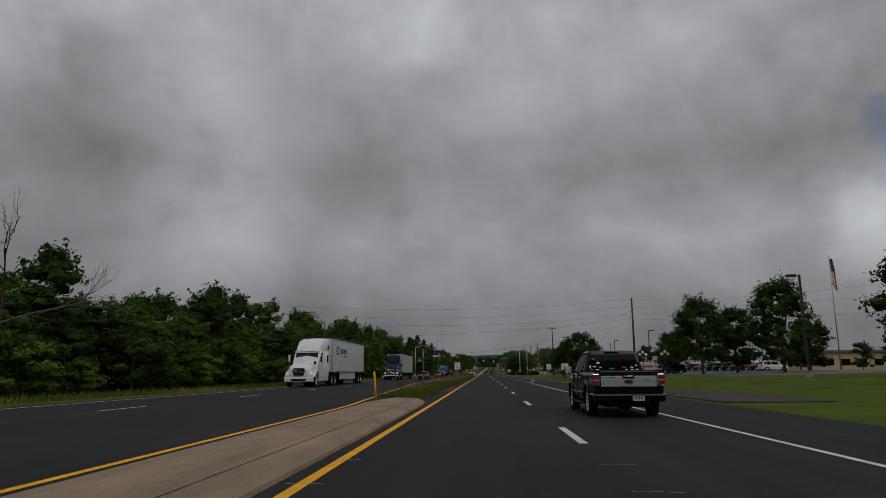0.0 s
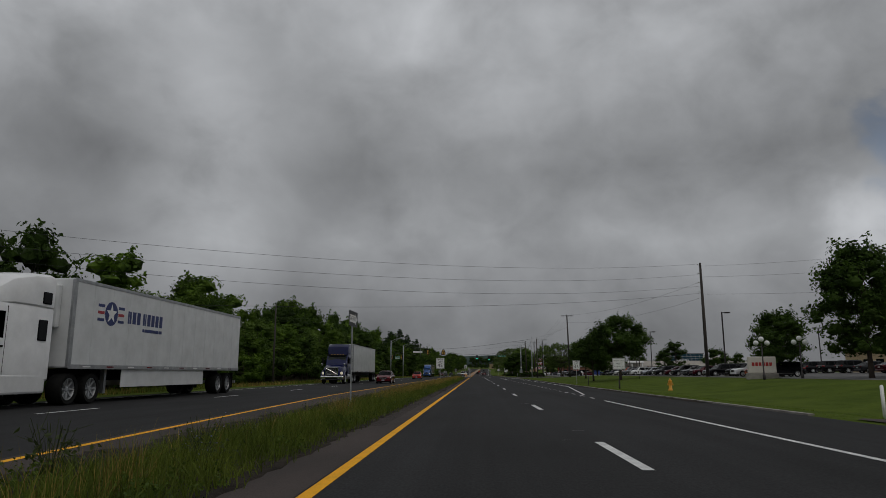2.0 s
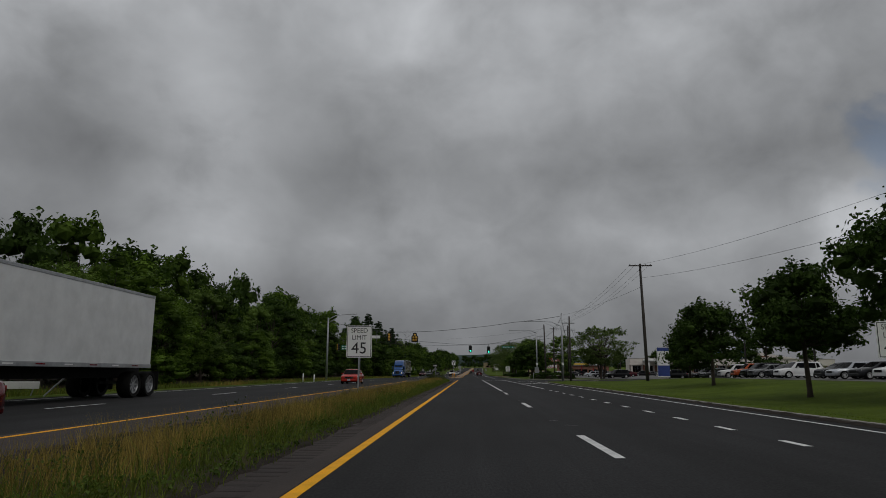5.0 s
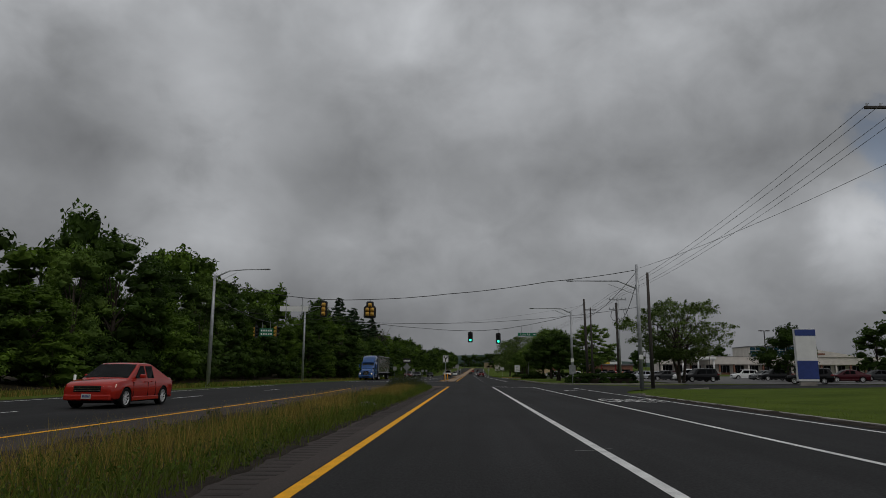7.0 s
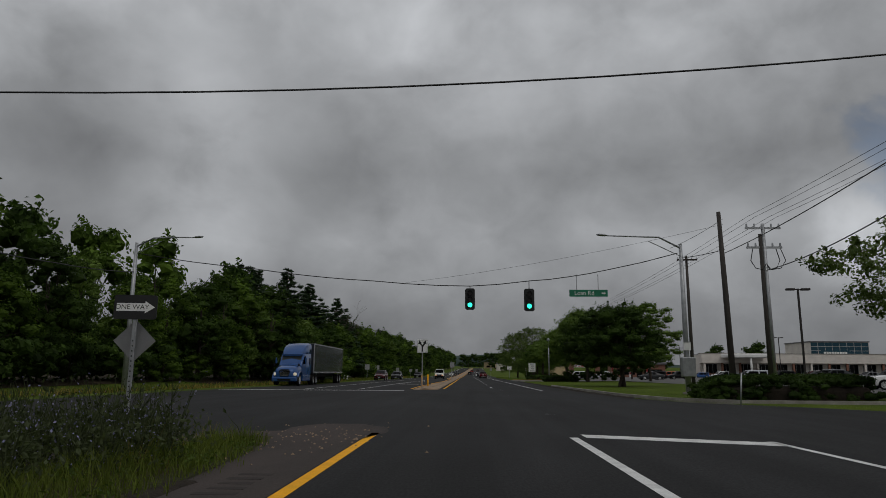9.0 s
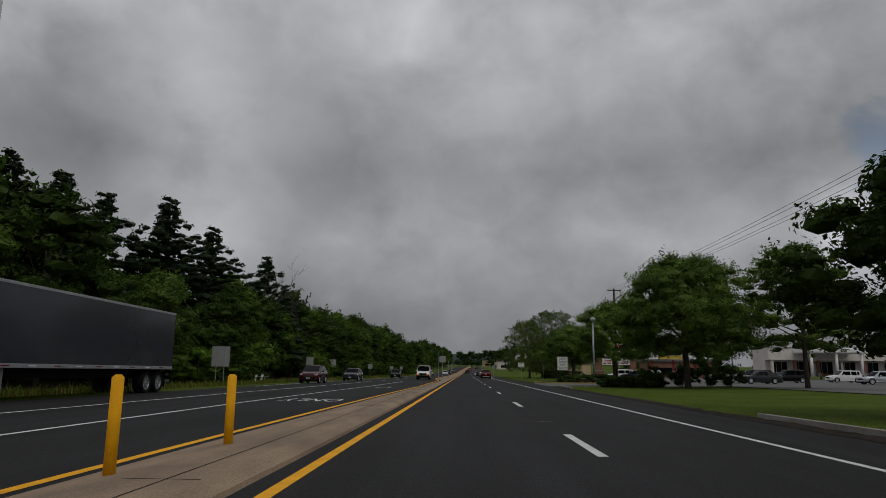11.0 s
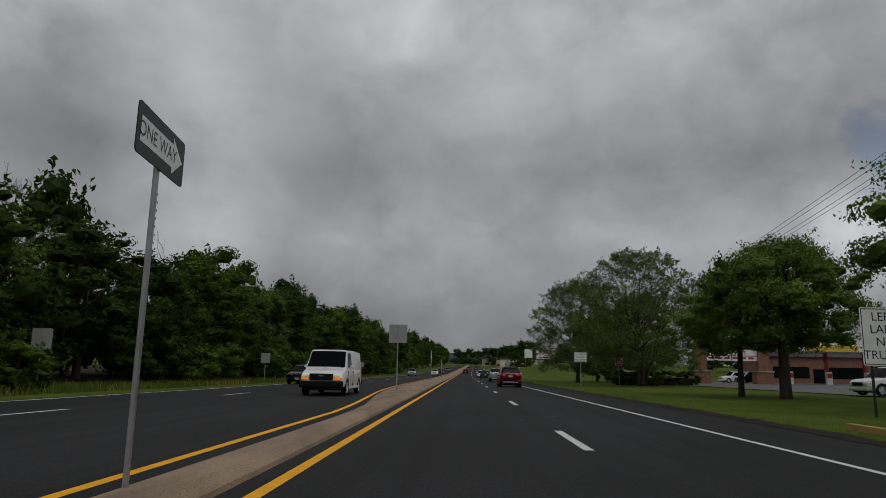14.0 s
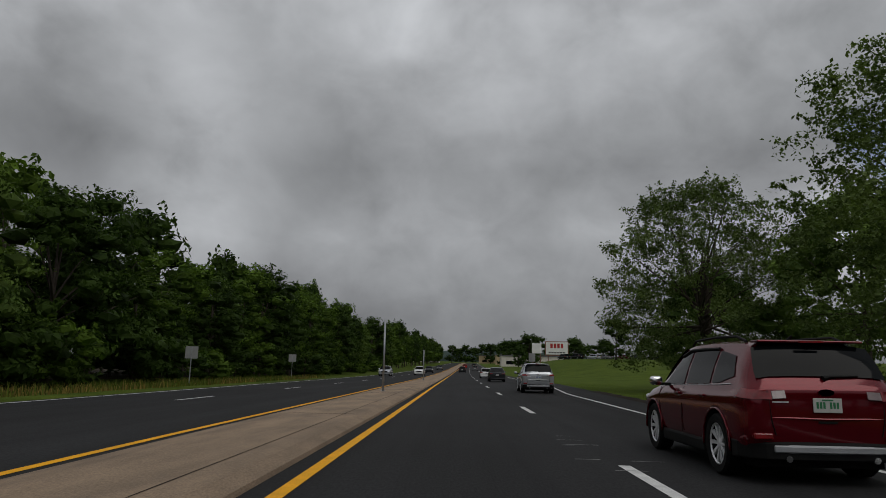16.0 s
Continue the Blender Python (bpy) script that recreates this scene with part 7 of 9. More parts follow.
        for wy in (fwy, rwy):
            arch_liner(c, s, w, wy, r)
            part("arch_flare", tube(bmesh.new(), [(s * (w - 0.006), wy + r * 1.17 * math.cos(a), r + r * 1.17 * math.sin(a)) for a in np.linspace(-0.1, math.pi + 0.1, 20)], 0.016, 6), material, c, smooth=True)
        part("sill", box(bmesh.new(), min(s * 0.74, s * 0.855), max(s * 0.74, s * 0.855), rwy + r * 1.2, fwy - r * 1.2, 0.2, 0.36, 0.03), M_TRIM, c)
        mir = part("mirror", box(bmesh.new(), min(s * 0.90, s * 1.08), max(s * 0.90, s * 1.08), 0.62, 0.74, 0.97, 1.10, 0.045), M_CHROME if material is P_RED else material, c, "bright mirror cap", True)
        part("mirror_arm", box(bmesh.new(), min(s * 0.78, s * 0.94), max(s * 0.78, s * 0.94), 0.64, 0.70, 0.97, 1.01, 0.01), M_TRIM, mir)
        for y in (0.12, -0.80):
            part("door_handle", box(bmesh.new(), min(s * 0.85, s * 0.885), max(s * 0.85, s * 0.885), y - 0.1, y + 0.08, 0.87, 0.90, 0.01), material, c)
        for y in (0.98, -0.02):
            part("door_seam", tube(bmesh.new(), [(s * (w - 0.012), y + 0.02, 0.38), (s * (w - 0.003), y, 0.6), (s * (w - 0.008), y, 0.84), (s * 0.815, y - 0.01, 0.97)], 0.005, 4), M_TRIM, c)
        # tail lamp wrapped round the corner: red outside, clear towards the middle
        def skin(y, z):
            o = outline(y)[2:12]
            return float(np.interp(z, [p[2] for p in o], [p[0] for p in o]))
        rows = []
        for y in (-1.66, -1.74, -1.82, -1.90, -1.96, -2.005, -2.04, -2.062):
            z0 = float(np.interp(-y, (1.66, 1.9, 2.06), (.952, .90, .888)))
            z1 = float(np.interp(-y, (1.66, 1.9, 2.06), (.968, 1.0, .985)))
            rows.append([(s * (skin(y, z0 + (z1 - z0) * v) + 0.012), y - 0.010, z0 + (z1 - z0) * v) for v in (0, 0.33, 0.67, 1)])
        for x, y in ((.61, -2.088), (.575, -2.096)):
            rows.append([(s * x, y + 0.03 * v, .888 + .095 * v) for v in (0, 0.33, 0.67, 1)])
        grid("tail_lamp", rows, M_TAIL, c, 0.014)
        grid("reversing_lamp", [[(s * x, -2.099 + 0.03 * v, .896 + .08 * v + .004 * j) for v in (0, 0.33, 0.67, 1)] for j, x in enumerate((.57, .50, .43))], M_TAILCLEAR, c, 0.014)
        part("reflector", box(bmesh.new(), min(s * .58, s * .78), max(s * .58, s * .78), -2.09, -2.0, .475, .54, 0.015), M_TAIL, c)
        part("tailgate_seam", tube(bmesh.new(), [(s * .60, -2.07, .90), (s * .585, -2.08, .66), (s * .55, -2.081, .52)], 0.006, 4), M_TRIM, c)
        part("headlamp", box(bmesh.new(), min(s * .50, s * .80), max(s * .50, s * .80), 1.72, 1.985, .715, .815, 0.04), M_HEAD if lit else M_HEADOFF, c)
        part("fog_lamp", box(bmesh.new(), min(s * .52, s * .66), max(s * .52, s * .66), 1.98, 2.055, .40, .47, 0.02), M_HEADOFF, c)
    for nm, yy in (("rear_window", (-1.975, -1.93, -1.87, -1.81, -1.755)), ("windscreen", (0.44, 0.62, 0.82, 1.02, 1.16))):
        rows = []
        for y in yy:
            zb, wl, wm, zt, wt, zr, wr = at_y(y)
            rows.append([(u * (wr * 0.985), y + (-0.012 if y < 0 else 0.012), zr + 0.014 - 0.022 * abs(u) ** 3 - (0.012 if abs(u) > 0.9 else 0)) for u in (-1, -0.8, -0.4, 0, 0.4, 0.8, 1)])
        grid(nm, rows, M_GLASS, c)
    def prism(nm, plan, z0, z1, mat, label_=""):
        bm = bmesh.new()
        full = list(plan) + [(-x, y) for x, y in reversed(plan) if x > 0.001]
        rings = [[bm.verts.new((x * k, y * k, z)) for x, y in full] for z, k in ((z0, 0.985), (z0 + 0.02, 1.0), (z1 - 0.025, 1.0), (z1, 0.985))]
        for a, b in zip(rings, rings[1:]):
            for j in range(len(full)):
                bm.faces.new((a[j], a[(j + 1) % len(full)], b[(j + 1) % len(full)], b[j]))
        bm.faces.new(rings[0])
        bm.faces.new(rings[-1])
        return part(nm, bm, mat, c, label_)
    prism("rear_bumper", ((0, -2.115), (.45, -2.11), (.66, -2.075), (.78, -1.99), (.852, -1.80), (.858, -1.66), (.5, -1.6), (0, -1.6)), .26, .455, M_TRIM, "black plastic rear bumper")
    prism("skid_plate", ((0, -2.14), (.42, -2.135), (.58, -2.105), (.60, -2.0), (0, -2.0)), .335, .43, M_SILVERTRIM, "silver skid plate under the bumper")
    prism("front_bumper", ((0, 2.11), (.4, 2.09), (.62, 2.02), (.78, 1.88), (.80, 1.75), (0, 1.7)), .25, .40, M_TRIM, "black plastic front bumper")
    part("tailgate_ridge", tube(bmesh.new(), [(-.60, -2.062, .70), (0, -2.085, .69), (.60, -2.062, .70)], 0.013, 6), material, c)
    part("tailgate_grip", box(bmesh.new(), -.10, .10, -2.086, -2.07, .645, .67, 0.005), M_TRIM, c)
    part("grille", box(bmesh.new(), -.42, .42, 2.0, 2.095, .50, .68, 0.02), M_TRIM, c)
    for k in (0, 1, 2):
        part("grille_bar", box(bmesh.new(), -.40, .40, 2.09, 2.102, .525 + .055 * k, .545 + .055 * k), M_CHROME, c)
    bm = bmesh.new()
    bm.faces.new([bm.verts.new((0.085 * math.cos(a), -2.088, 0.968 + 0.034 * math.sin(a))) for a in np.linspace(0, 2 * math.pi, 20, endpoint=False)])
    bmesh.ops.solidify(bm, geom=bm.faces[:], thickness=0.02)
    part("badge", bm, M_RIM, c)
    part("badge_bar", box(bmesh.new(), -.57, -.40, -2.084, -2.07, .855, .87), M_RIM, c)
    part("spoiler", box(bmesh.new(), -.58, .58, -1.83, -1.62, 1.50, 1.528, 0.012), material, c)
    part("high_brake_lamp", box(bmesh.new(), -.13, .13, -1.868, -1.84, 1.50, 1.52), M_TAIL, c)
    part("wiper", tube(bmesh.new(), [(.02, -2.0, 1.115), (.10, -1.99, 1.135), (.40, -1.985, 1.145)], [0.03, 0.016, 0.01], 6), M_TRIM, c)
    part("antenna", tube(bmesh.new(), [(0, -1.35, 1.55), (0, -1.42, 1.60)], [0.03, 0.008], 6), M_TRIM, c)
    for yy, pz in ((-2.092, .835), (2.118, .45)):
        pl = part("number_plate", box(bmesh.new(), -.15, .15, yy - .006, yy + .006, pz - .075, pz + .075, 0.004), M_PLATE, c)
        for k in range(7):
            if k != 3:
                part("plate_bar", box(bmesh.new(), -.118 + k * .035, -.096 + k * .035, yy - .009, yy + .009, pz - .032, pz + .034), M_PLATEGREEN if bars == "green" else M_PLATEBLUE, pl)
        part("plate_band", box(bmesh.new(), -.06, .06, yy - .009, yy + .009, pz + .048, pz + .062), M_PLATEGREEN, pl)
    part("exhaust_tip", tube(bmesh.new(), [(-.45, -2.05, .29), (-.45, -2.13, .285)], 0.035, 10), M_CHROME, c)
    part("exhaust_tip", tube(bmesh.new(), [(.45, -2.05, .29), (.45, -2.13, .285)], 0.035, 10), M_CHROME, c)
    part("underside", box(bmesh.new(), -.68, .68, -1.85, 1.85, .17, .27), M_TRIM, c)
    return c


# red compact SUV ahead of the camera, and the silver one before it
compact_suv("red_suv", "ruby red compact SUV with dark rear glass driving ahead", P_RED, pose(5.5, 365.7, 0), "green")
compact_suv("silver_suv", "silver compact SUV driving ahead in the outer lane", P_SILVER, pose(5.85, 394.2, 0, 0, 0, -1))


def ahead(x, y):
    return pose(x + bend(y), y, rise(y), 0, 0, -math.degrees(math.atan(bend(y + 1) - bend(y))))


car("dark_sedan", "small dark car driving ahead in the distance", 4.2, 1.7, 1.4, P_DARK, "sedan", 0.31, belt=0.62, rear=(-0.22, -0.40), at=ahead(5.6, 428), lit=False)
car("white_car", "white car driving ahead in the distance", 4.2, 1.7, 1.42, P_WHITE, "hatch", 0.31, at=ahead(5.4, 452), lit=False)
for k, (x, y, m_) in enumerate(((1.9, 520, P_DARK), (5.3, 560, P_GREY), (1.9, 610, P_BRIGHT), (5.4, 640, P_DARK))):
    car("distant_car", "small car driving ahead in the far distance", 4.2, 1.7, 1.45, m_, "suv", 0.31, at=ahead(x, y), lit=False, seam=False, plain=True)
for x, y, m_ in ((-5.0, 470, P_WHITE), (-5.2, 505, P_DARK), (-9.0, 455, P_SILVER), (-5.2, 560, P_GREY)):
    car("distant_car", "small oncoming car in the far distance", 4.2, 1.7, 1.4, m_, "sedan", 0.31, rear=(-0.22, -0.40), at=ahead(x, y) @ pose(0, 0, 0, 0, 0, 180), seam=False, plain=True)

# oncoming cars
compact_suv("maroon_suv", "dark maroon compact SUV coming the other way", P_MAROON, pose(-11.6, 303.8, 0, 0, 0, 180))
car("dark_sedan", "dark charcoal sedan coming the other way", 4.5, 1.74, 1.36, P_DARK, "sedan", 0.32, belt=0.62, rear=(-0.2, -0.40), at=pose(-10.95, 321.3, 0, 0, 0, 180))
car("black_sedan", "black sedan coming the other way", 4.4, 1.72, 1.33, P_BLACK, "sedan", 0.315, belt=0.62, rear=(-0.2, -0.41), at=pose(-10.1, 361.8, 0, 0, 0, 180))
car("maroon_sedan", "maroon sedan coming the other way", 4.3, 1.72, 1.36, P_RED, "sedan", 0.315, belt=0.62, rear=(-0.2, -0.41), at=pose(-8.75, 120.8, 0, 0, 0, 180))
car("red_sedan", "bright red car coming the other way", 4.2, 1.7, 1.36, P_BRIGHT, "sedan", 0.31, belt=0.62, rear=(-0.2, -0.41), at=pose(-9.9, 176.4, 0, 0, 0, 180))
van = car("cargo_van", "white cargo van with black bumper and lit headlamps", 5.35, 1.90, 1.98, P_WHITE, "van", 0.35, belt=0.585, hood=0.54, nose=0.42, windshield=(0.33, 0.215), rear=(-0.465, -0.49), wheel_style="steel", at=pose(-4.1, 341.8, 0, 0, 0, 180), clear=0.3)
for s in (-1, 1):
    part("indicator", box(bmesh.new(), min(s * 0.5, s * 0.86), max(s * 0.5, s * 0.86), 2.50, 2.69, 0.66, 0.76, 0.02), M_AMBER, van)
part("bumper_guard", box(bmesh.new(), -0.92, 0.92, 2.52, 2.76, 0.34, 0.62, 0.06), M_TRIM, van, "heavy black plastic front bumper")
part("grille_panel", box(bmesh.new(), -0.5, 0.5, 2.58, 2.705, 0.64, 0.92, 0.03), M_TRIM, van)
part("emblem", box(bmesh.new(), -0.12, 0.12, 2.70, 2.715, 0.80, 0.86, 0.01), M_CHROME, van)
for a, b in (((-0.75, 0.05), (-0.1, 0.12)), ((0.0, 0.05), (0.6, 0.12))):
    part("wiper", tube(bmesh.new(), [(a[0], 1.80 - a[1], 1.17), (b[0], 1.72 - b[1], 1.26)], 0.012, 5), M_TRIM, van)


# ---------------------------------------------------------------- black pickup
def pickup(at):
    p = thing("pickup_truck", "black crew-cab pickup truck with a silver tailgate panel", "pickup truck", "", "", at)
    L, W, H = 5.5, 1.86, 1.82
    w, half, zt = W / 2, L / 2, 1.16
    def sec(y, b, t, k):
        ww = w * k
        return [(0, y, b), (ww * 0.86, y, b), (ww * 0.96, y, b + 0.08), (ww * 0.995, y, b + (t - b) * 0.35), (ww, y, b + (t - b) * 0.6), (ww * 0.985, y, b + (t - b) * 0.85), (ww * 0.95, y, t - 0.025), (ww * 0.91, y, t), (0, y, t + 0.015)]
    body = [(2.75, 0.5, 0.85, 0.86), (2.70, 0.42, 0.98, 0.94), (2.45, 0.36, 1.06, 0.99), (1.55, 0.36, 1.10, 1.0), (1.25, 0.36, 1.15, 1.0), (0.2, 0.36, zt, 1.0), (-0.72, 0.36, zt, 1.0)]
    part("cab_body", cut_arches(crease(mesh_of("cab_body", loft([sec(*s) for s in body]), P_BLACK)), w, (1.75,), 0.415), None, p)
    part("bed", cut_arches(crease(mesh_of("bed", loft([sec(-0.76, 0.38, 1.20, 1.0), sec(-1.6, 0.38, 1.20, 1.0), sec(-2.62, 0.40, 1.20, 0.99), sec(-2.70, 0.44, 1.19, 0.965)]), P_BLACK)), w, (-1.62,), 0.415), None, p)
    part("bed_cover", box(bmesh.new(), -w * 0.86, w * 0.86, -2.6, -0.8, 1.2, 1.225, 0.01), M_TRIM, p)
    part("bed_rail", box(bmesh.new(), -w * 0.95, -w * 0.88, -2.62, -0.8, 1.195, 1.225, 0.01), M_TRIM, p)
    part("bed_rail", box(bmesh.new(), w * 0.88, w * 0.95, -2.62, -0.8, 1.195, 1.225, 0.01), M_TRIM, p)
    wb, wr, zr = w * 0.945, w * 0.76, H - 0.05
    zk = lambda k: zt - 0.04 + (zr - zt + 0.04) * k
    def gsec(y, k):
        x = wb + (wr - wb) * k
        return [(0, y, zt - 0.06), (wb, y, zt - 0.05), (x, y, zk(k)), (x * 0.93, y, zk(k) + 0.03), (x * 0.6, y, zk(k) + 0.045), (0, y, zk(k) + 0.05)]
    body_part("cab", loft([gsec(1.35, 0.02), gsec(1.0, 0.55), gsec(0.62, 0.96), gsec(0.0, 1.0), gsec(-0.5, 0.98), gsec(-0.60, 0.6), gsec(-0.70, 0.02)]), P_BLACK, p)
    for s in (-1, 1):
        for pts in (((1.02, 0.1), (0.62, 0.84), (0.30, 0.86), (0.30, 0.1)), ((0.24, 0.1), (0.24, 0.86), (-0.40, 0.85), (-0.42, 0.1))):
            bm = bmesh.new()
            bm.faces.new([bm.verts.new((s * (wb + (wr - wb) * k + 0.012), y, zk(k))) for y, k in pts])
            bmesh.ops.solidify(bm, geom=bm.faces[:], thickness=0.006)
            part("side_window", bm, M_GLASS, p)
        part("window_visor", tube(bmesh.new(), [(s * (wr + 0.05), 0.72, zk(0.84)), (s * (wr + 0.035), 0.4, zk(0.93)), (s * (wr + 0.035), -0.42, zk(0.92))], 0.022, 6), M_TRIM, p)
        part("mirror_arm", box(bmesh.new(), min(s * w * 0.94, s * (w + 0.1)), max(s * w * 0.94, s * (w + 0.1)), 0.92, 1.0, 1.16, 1.22), M_TRIM, p)
        mr = part("mirror", box(bmesh.new(), min(s * (w + 0.06), s * (w + 0.3)), max(s * (w + 0.06), s * (w + 0.3)), 0.88, 1.03, 1.14, 1.36, 0.03), P_BLACK, p)
        part("mirror_glass", box(bmesh.new(), min(s * (w + 0.085), s * (w + 0.275)), max(s * (w + 0.085), s * (w + 0.275)), 0.872, 0.882, 1.165, 1.335, 0.004), M_CHROME, mr)
        for hy_ in (0.36, -0.34):
            part("door_handle", box(bmesh.new(), min(s * w * 0.98, s * (w + 0.03)), max(s * w * 0.98, s * (w + 0.03)), hy_ - 0.02, hy_ + 0.16, 1.0, 1.045, 0.012), M_CHROME, p)
        for sy in (1.22, 0.27, -0.68):
            part("door_seam", box(bmesh.new(), min(s * w * 0.95, s * (w + 0.002)), max(s * w * 0.95, s * (w + 0.002)), sy - 0.006, sy + 0.006, 0.46, 1.12), M_TRIM, p)
        part("side_moulding", box(bmesh.new(), min(s * w * 0.97, s * (w + 0.018)), max(s * w * 0.97, s * (w + 0.018)), -0.7, 1.2, 0.585, 0.625, 0.006), M_CHROME, p)
        part("side_moulding", box(bmesh.new(), min(s * w * 0.97, s * (w + 0.016)), max(s * w * 0.97, s * (w + 0.016)), -2.66, -2.2, 0.585, 0.625, 0.006), M_SILVERTRIM, p)
        part("running_board", box(bmesh.new(), min(s * w * 0.82, s * (w + 0.10)), max(s * w * 0.82, s * (w + 0.10)), -0.85, 1.15, 0.30, 0.345, 0.015), M_TRIM, p)
        part("board_edge", box(bmesh.new(), min(s * (w + 0.07), s * (w + 0.105)), max(s * (w + 0.07), s * (w + 0.105)), -0.85, 1.15, 0.342, 0.355), M_CHROME, p)
        for wy in (1.75, -1.62):
            wheel(p, s * (w - 0.11), wy, 0.385, 0.25, s, "ten", M_RIM)
            arch_liner(p, s, w, wy, 0.415)
            arc = [(s * (w + 0.012), wy + 0.485 * math.cos(a), 0.40 + 0.485 * math.sin(a)) for a in np.linspace(0.0, math.pi, 18)]
            part("arch_flare", tube(bmesh.new(), arc, 0.028, 6), P_BLACK, p, smooth=True)
        lamp = part("tail_lamp", box(bmesh.new(), min(s * (w * 0.80), s * (w * 1.0)), max(s * (w * 0.80), s * (w * 1.0)), -2.725, -2.52, 0.82, 1.14, 0.025), M_CHROME, p, "chrome-framed red tail lamp")
        part("lens", box(bmesh.new(), min(s * (w * 0.825), s * (w * 1.008)), max(s * (w * 0.825), s * (w * 1.008)), -2.735, -2.55, 0.85, 0.975, 0.012), M_TAIL, lamp)
        part("lens", box(bmesh.new(), min(s * (w * 0.825), s * (w * 1.008)), max(s * (w * 0.825), s * (w * 1.008)), -2.735, -2.55, 0.985, 1.115, 0.012), M_TAIL, lamp)
        part("headlamp", box(bmesh.new(), min(s * 0.58, s * 0.88), max(s * 0.58, s * 0.88), 2.5, 2.74, 0.74, 0.98, 0.03), M_HEADOFF, p)
        part("tow_hook", tube(bmesh.new(), [(s * 0.45, -2.7, 0.36), (s * 0.45, -2.84, 0.34), (s * 0.45, -2.84, 0.42)], 0.02, 6), M_TRIM, p)
    gate = part("tailgate", box(bmesh.new(), -w * 0.785, w * 0.785, -2.735, -2.66, 0.62, 1.205, 0.02), P_BLACK, p)
    part("gate_panel", box(bmesh.new(), -w * 0.775, w * 0.775, -2.748, -2.73, 0.80, 1.08, 0.012), M_SILVERTRIM, gate, "brushed silver tailgate panel")
    part("gate_line", box(bmesh.new(), -w * 0.775, w * 0.775, -2.752, -2.746, 0.925, 0.94), M_CHROME, gate)
    part("gate_handle", box(bmesh.new(), -0.15, 0.15, -2.762, -2.745, 1.01, 1.09, 0.015), M_TRIM, gate)
    part("handle_pull", box(bmesh.new(), -0.11, 0.11, -2.77, -2.76, 1.05, 1.08, 0.006), M_CHROME, gate)
    bm = tube(bmesh.new(), [(0, -2.748, 0.93), (0, -2.768, 0.93)], [0.15, 0.14], 20)
    for v in bm.verts:
        v.co.z = 0.93 + (v.co.z - 0.93) * 0.42
    part("oval_badge", bm, M_CHROME, gate)
    bm = tube(bmesh.new(), [(0, -2.766, 0.93), (0, -2.773, 0.93)], [0.12, 0.115], 20)
    for v in bm.verts:
        v.co.z = 0.93 + (v.co.z - 0.93) * 0.42
    part("badge_centre", bm, P_DARK, gate)
    for x0, x1, z0, z1 in ((-0.62, -0.42, 0.955, 0.985), (0.36, 0.58, 0.955, 0.985)):
        part("badge_bar", box(bmesh.new(), x0, x1, -2.754, -2.747, z0, z1), M_CHROME, gate)
    for k in range(8):
        part("decal_bar", box(bmesh.new(), -0.61 + k * 0.035, -0.588 + k * 0.035, -2.7515, -2.747, 1.035, 1.06), M_BLACK, gate)
    part("decal_cross", box(bmesh.new(), -0.675, -0.66, -2.7515, -2.747, 1.01, 1.07), M_BLACK, gate)
    # rear window with stickers
    bm = bmesh.new()
    def back(u, k, out=0.034):
        x = (wb + (wr - wb) * k) * 0.9 * u
        y = -0.70 + 0.10 * min(k / 0.6, 1) + (0.1 * max(k - 0.6, 0) / 0.38)
        return (x, y - out, zk(k))
    rows = [[bm.verts.new(back(u, k)) for u in (-1, -0.34, 0.34, 1)] for k in (0.14, 0.6, 0.88)]
    for a, b in zip(rows, rows[1:]):
        for j in range(3):
            bm.faces.new((a[j], a[j + 1], b[j + 1], b[j]))
    bmesh.ops.solidify(bm, geom=bm.faces[:], thickness=0.006)
    glass_ = part("rear_window", bm, M_GLASS, p)
    for u in (-0.34, 0.34):
        part("slider_bar", tube(bmesh.new(), [back(u, 0.14, 0.042), back(u, 0.6, 0.042), back(u, 0.88, 0.042)], 0.012, 5), M_TRIM, glass_)
    M_STICKBLUE = stuff("blue_sticker", (0.03, 0.25, 0.55), None, 3, 0.5)
    M_STICKRED = stuff("pink_sticker", (0.5, 0.12, 0.13), None, 3, 0.5)
    for u, k, dx, dz, m_ in ((-0.9, 0.32, 0.05, 0.1, M_SIGNWHITE), (-0.8, 0.68, 0.07, 0.05, M_STICKBLUE), (-0.72, 0.34, 0.1, 0.035, M_SIGNWHITE), (-0.6, 0.5, 0.1, 0.07, M_SIGNWHITE), (-0.5, 0.3, 0.08, 0.035, M_SIGNWHITE),
                             (-0.82, 0.2, 0.08, 0.03, M_STICKBLUE), (-0.6, 0.2, 0.1, 0.03, M_SIGNWHITE), (-0.05, 0.24, 0.17, 0.045, M_STICKBLUE), (0.42, 0.3, 0.12, 0.035, M_STICKRED), (0.5, 0.2, 0.09, 0.03, M_SIGNWHITE),
                             (0.72, 0.3, 0.09, 0.04, M_SIGNWHITE), (0.72, 0.2, 0.1, 0.025, M_SIGNWHITE), (0.9, 0.38, 0.06, 0.05, M_SIGNWHITE), (0.9, 0.2, 0.09, 0.035, M_SIGNWHITE)):
        c0 = Vector(back(u, k, 0.044))
        n_ = 10
        bm = bmesh.new()
        bm.faces.new([bm.verts.new(c0 + Vector((dx / 2 * math.copysign(abs(math.cos(a)) ** 0.45, math.cos(a)), 0, dz / 2 * math.copysign(abs(math.sin(a)) ** 0.45, math.sin(a))))) for a in (2 * math.pi * (j + 0.5) / n_ for j in range(n_))])
        part("sticker", bm, m_, glass_)
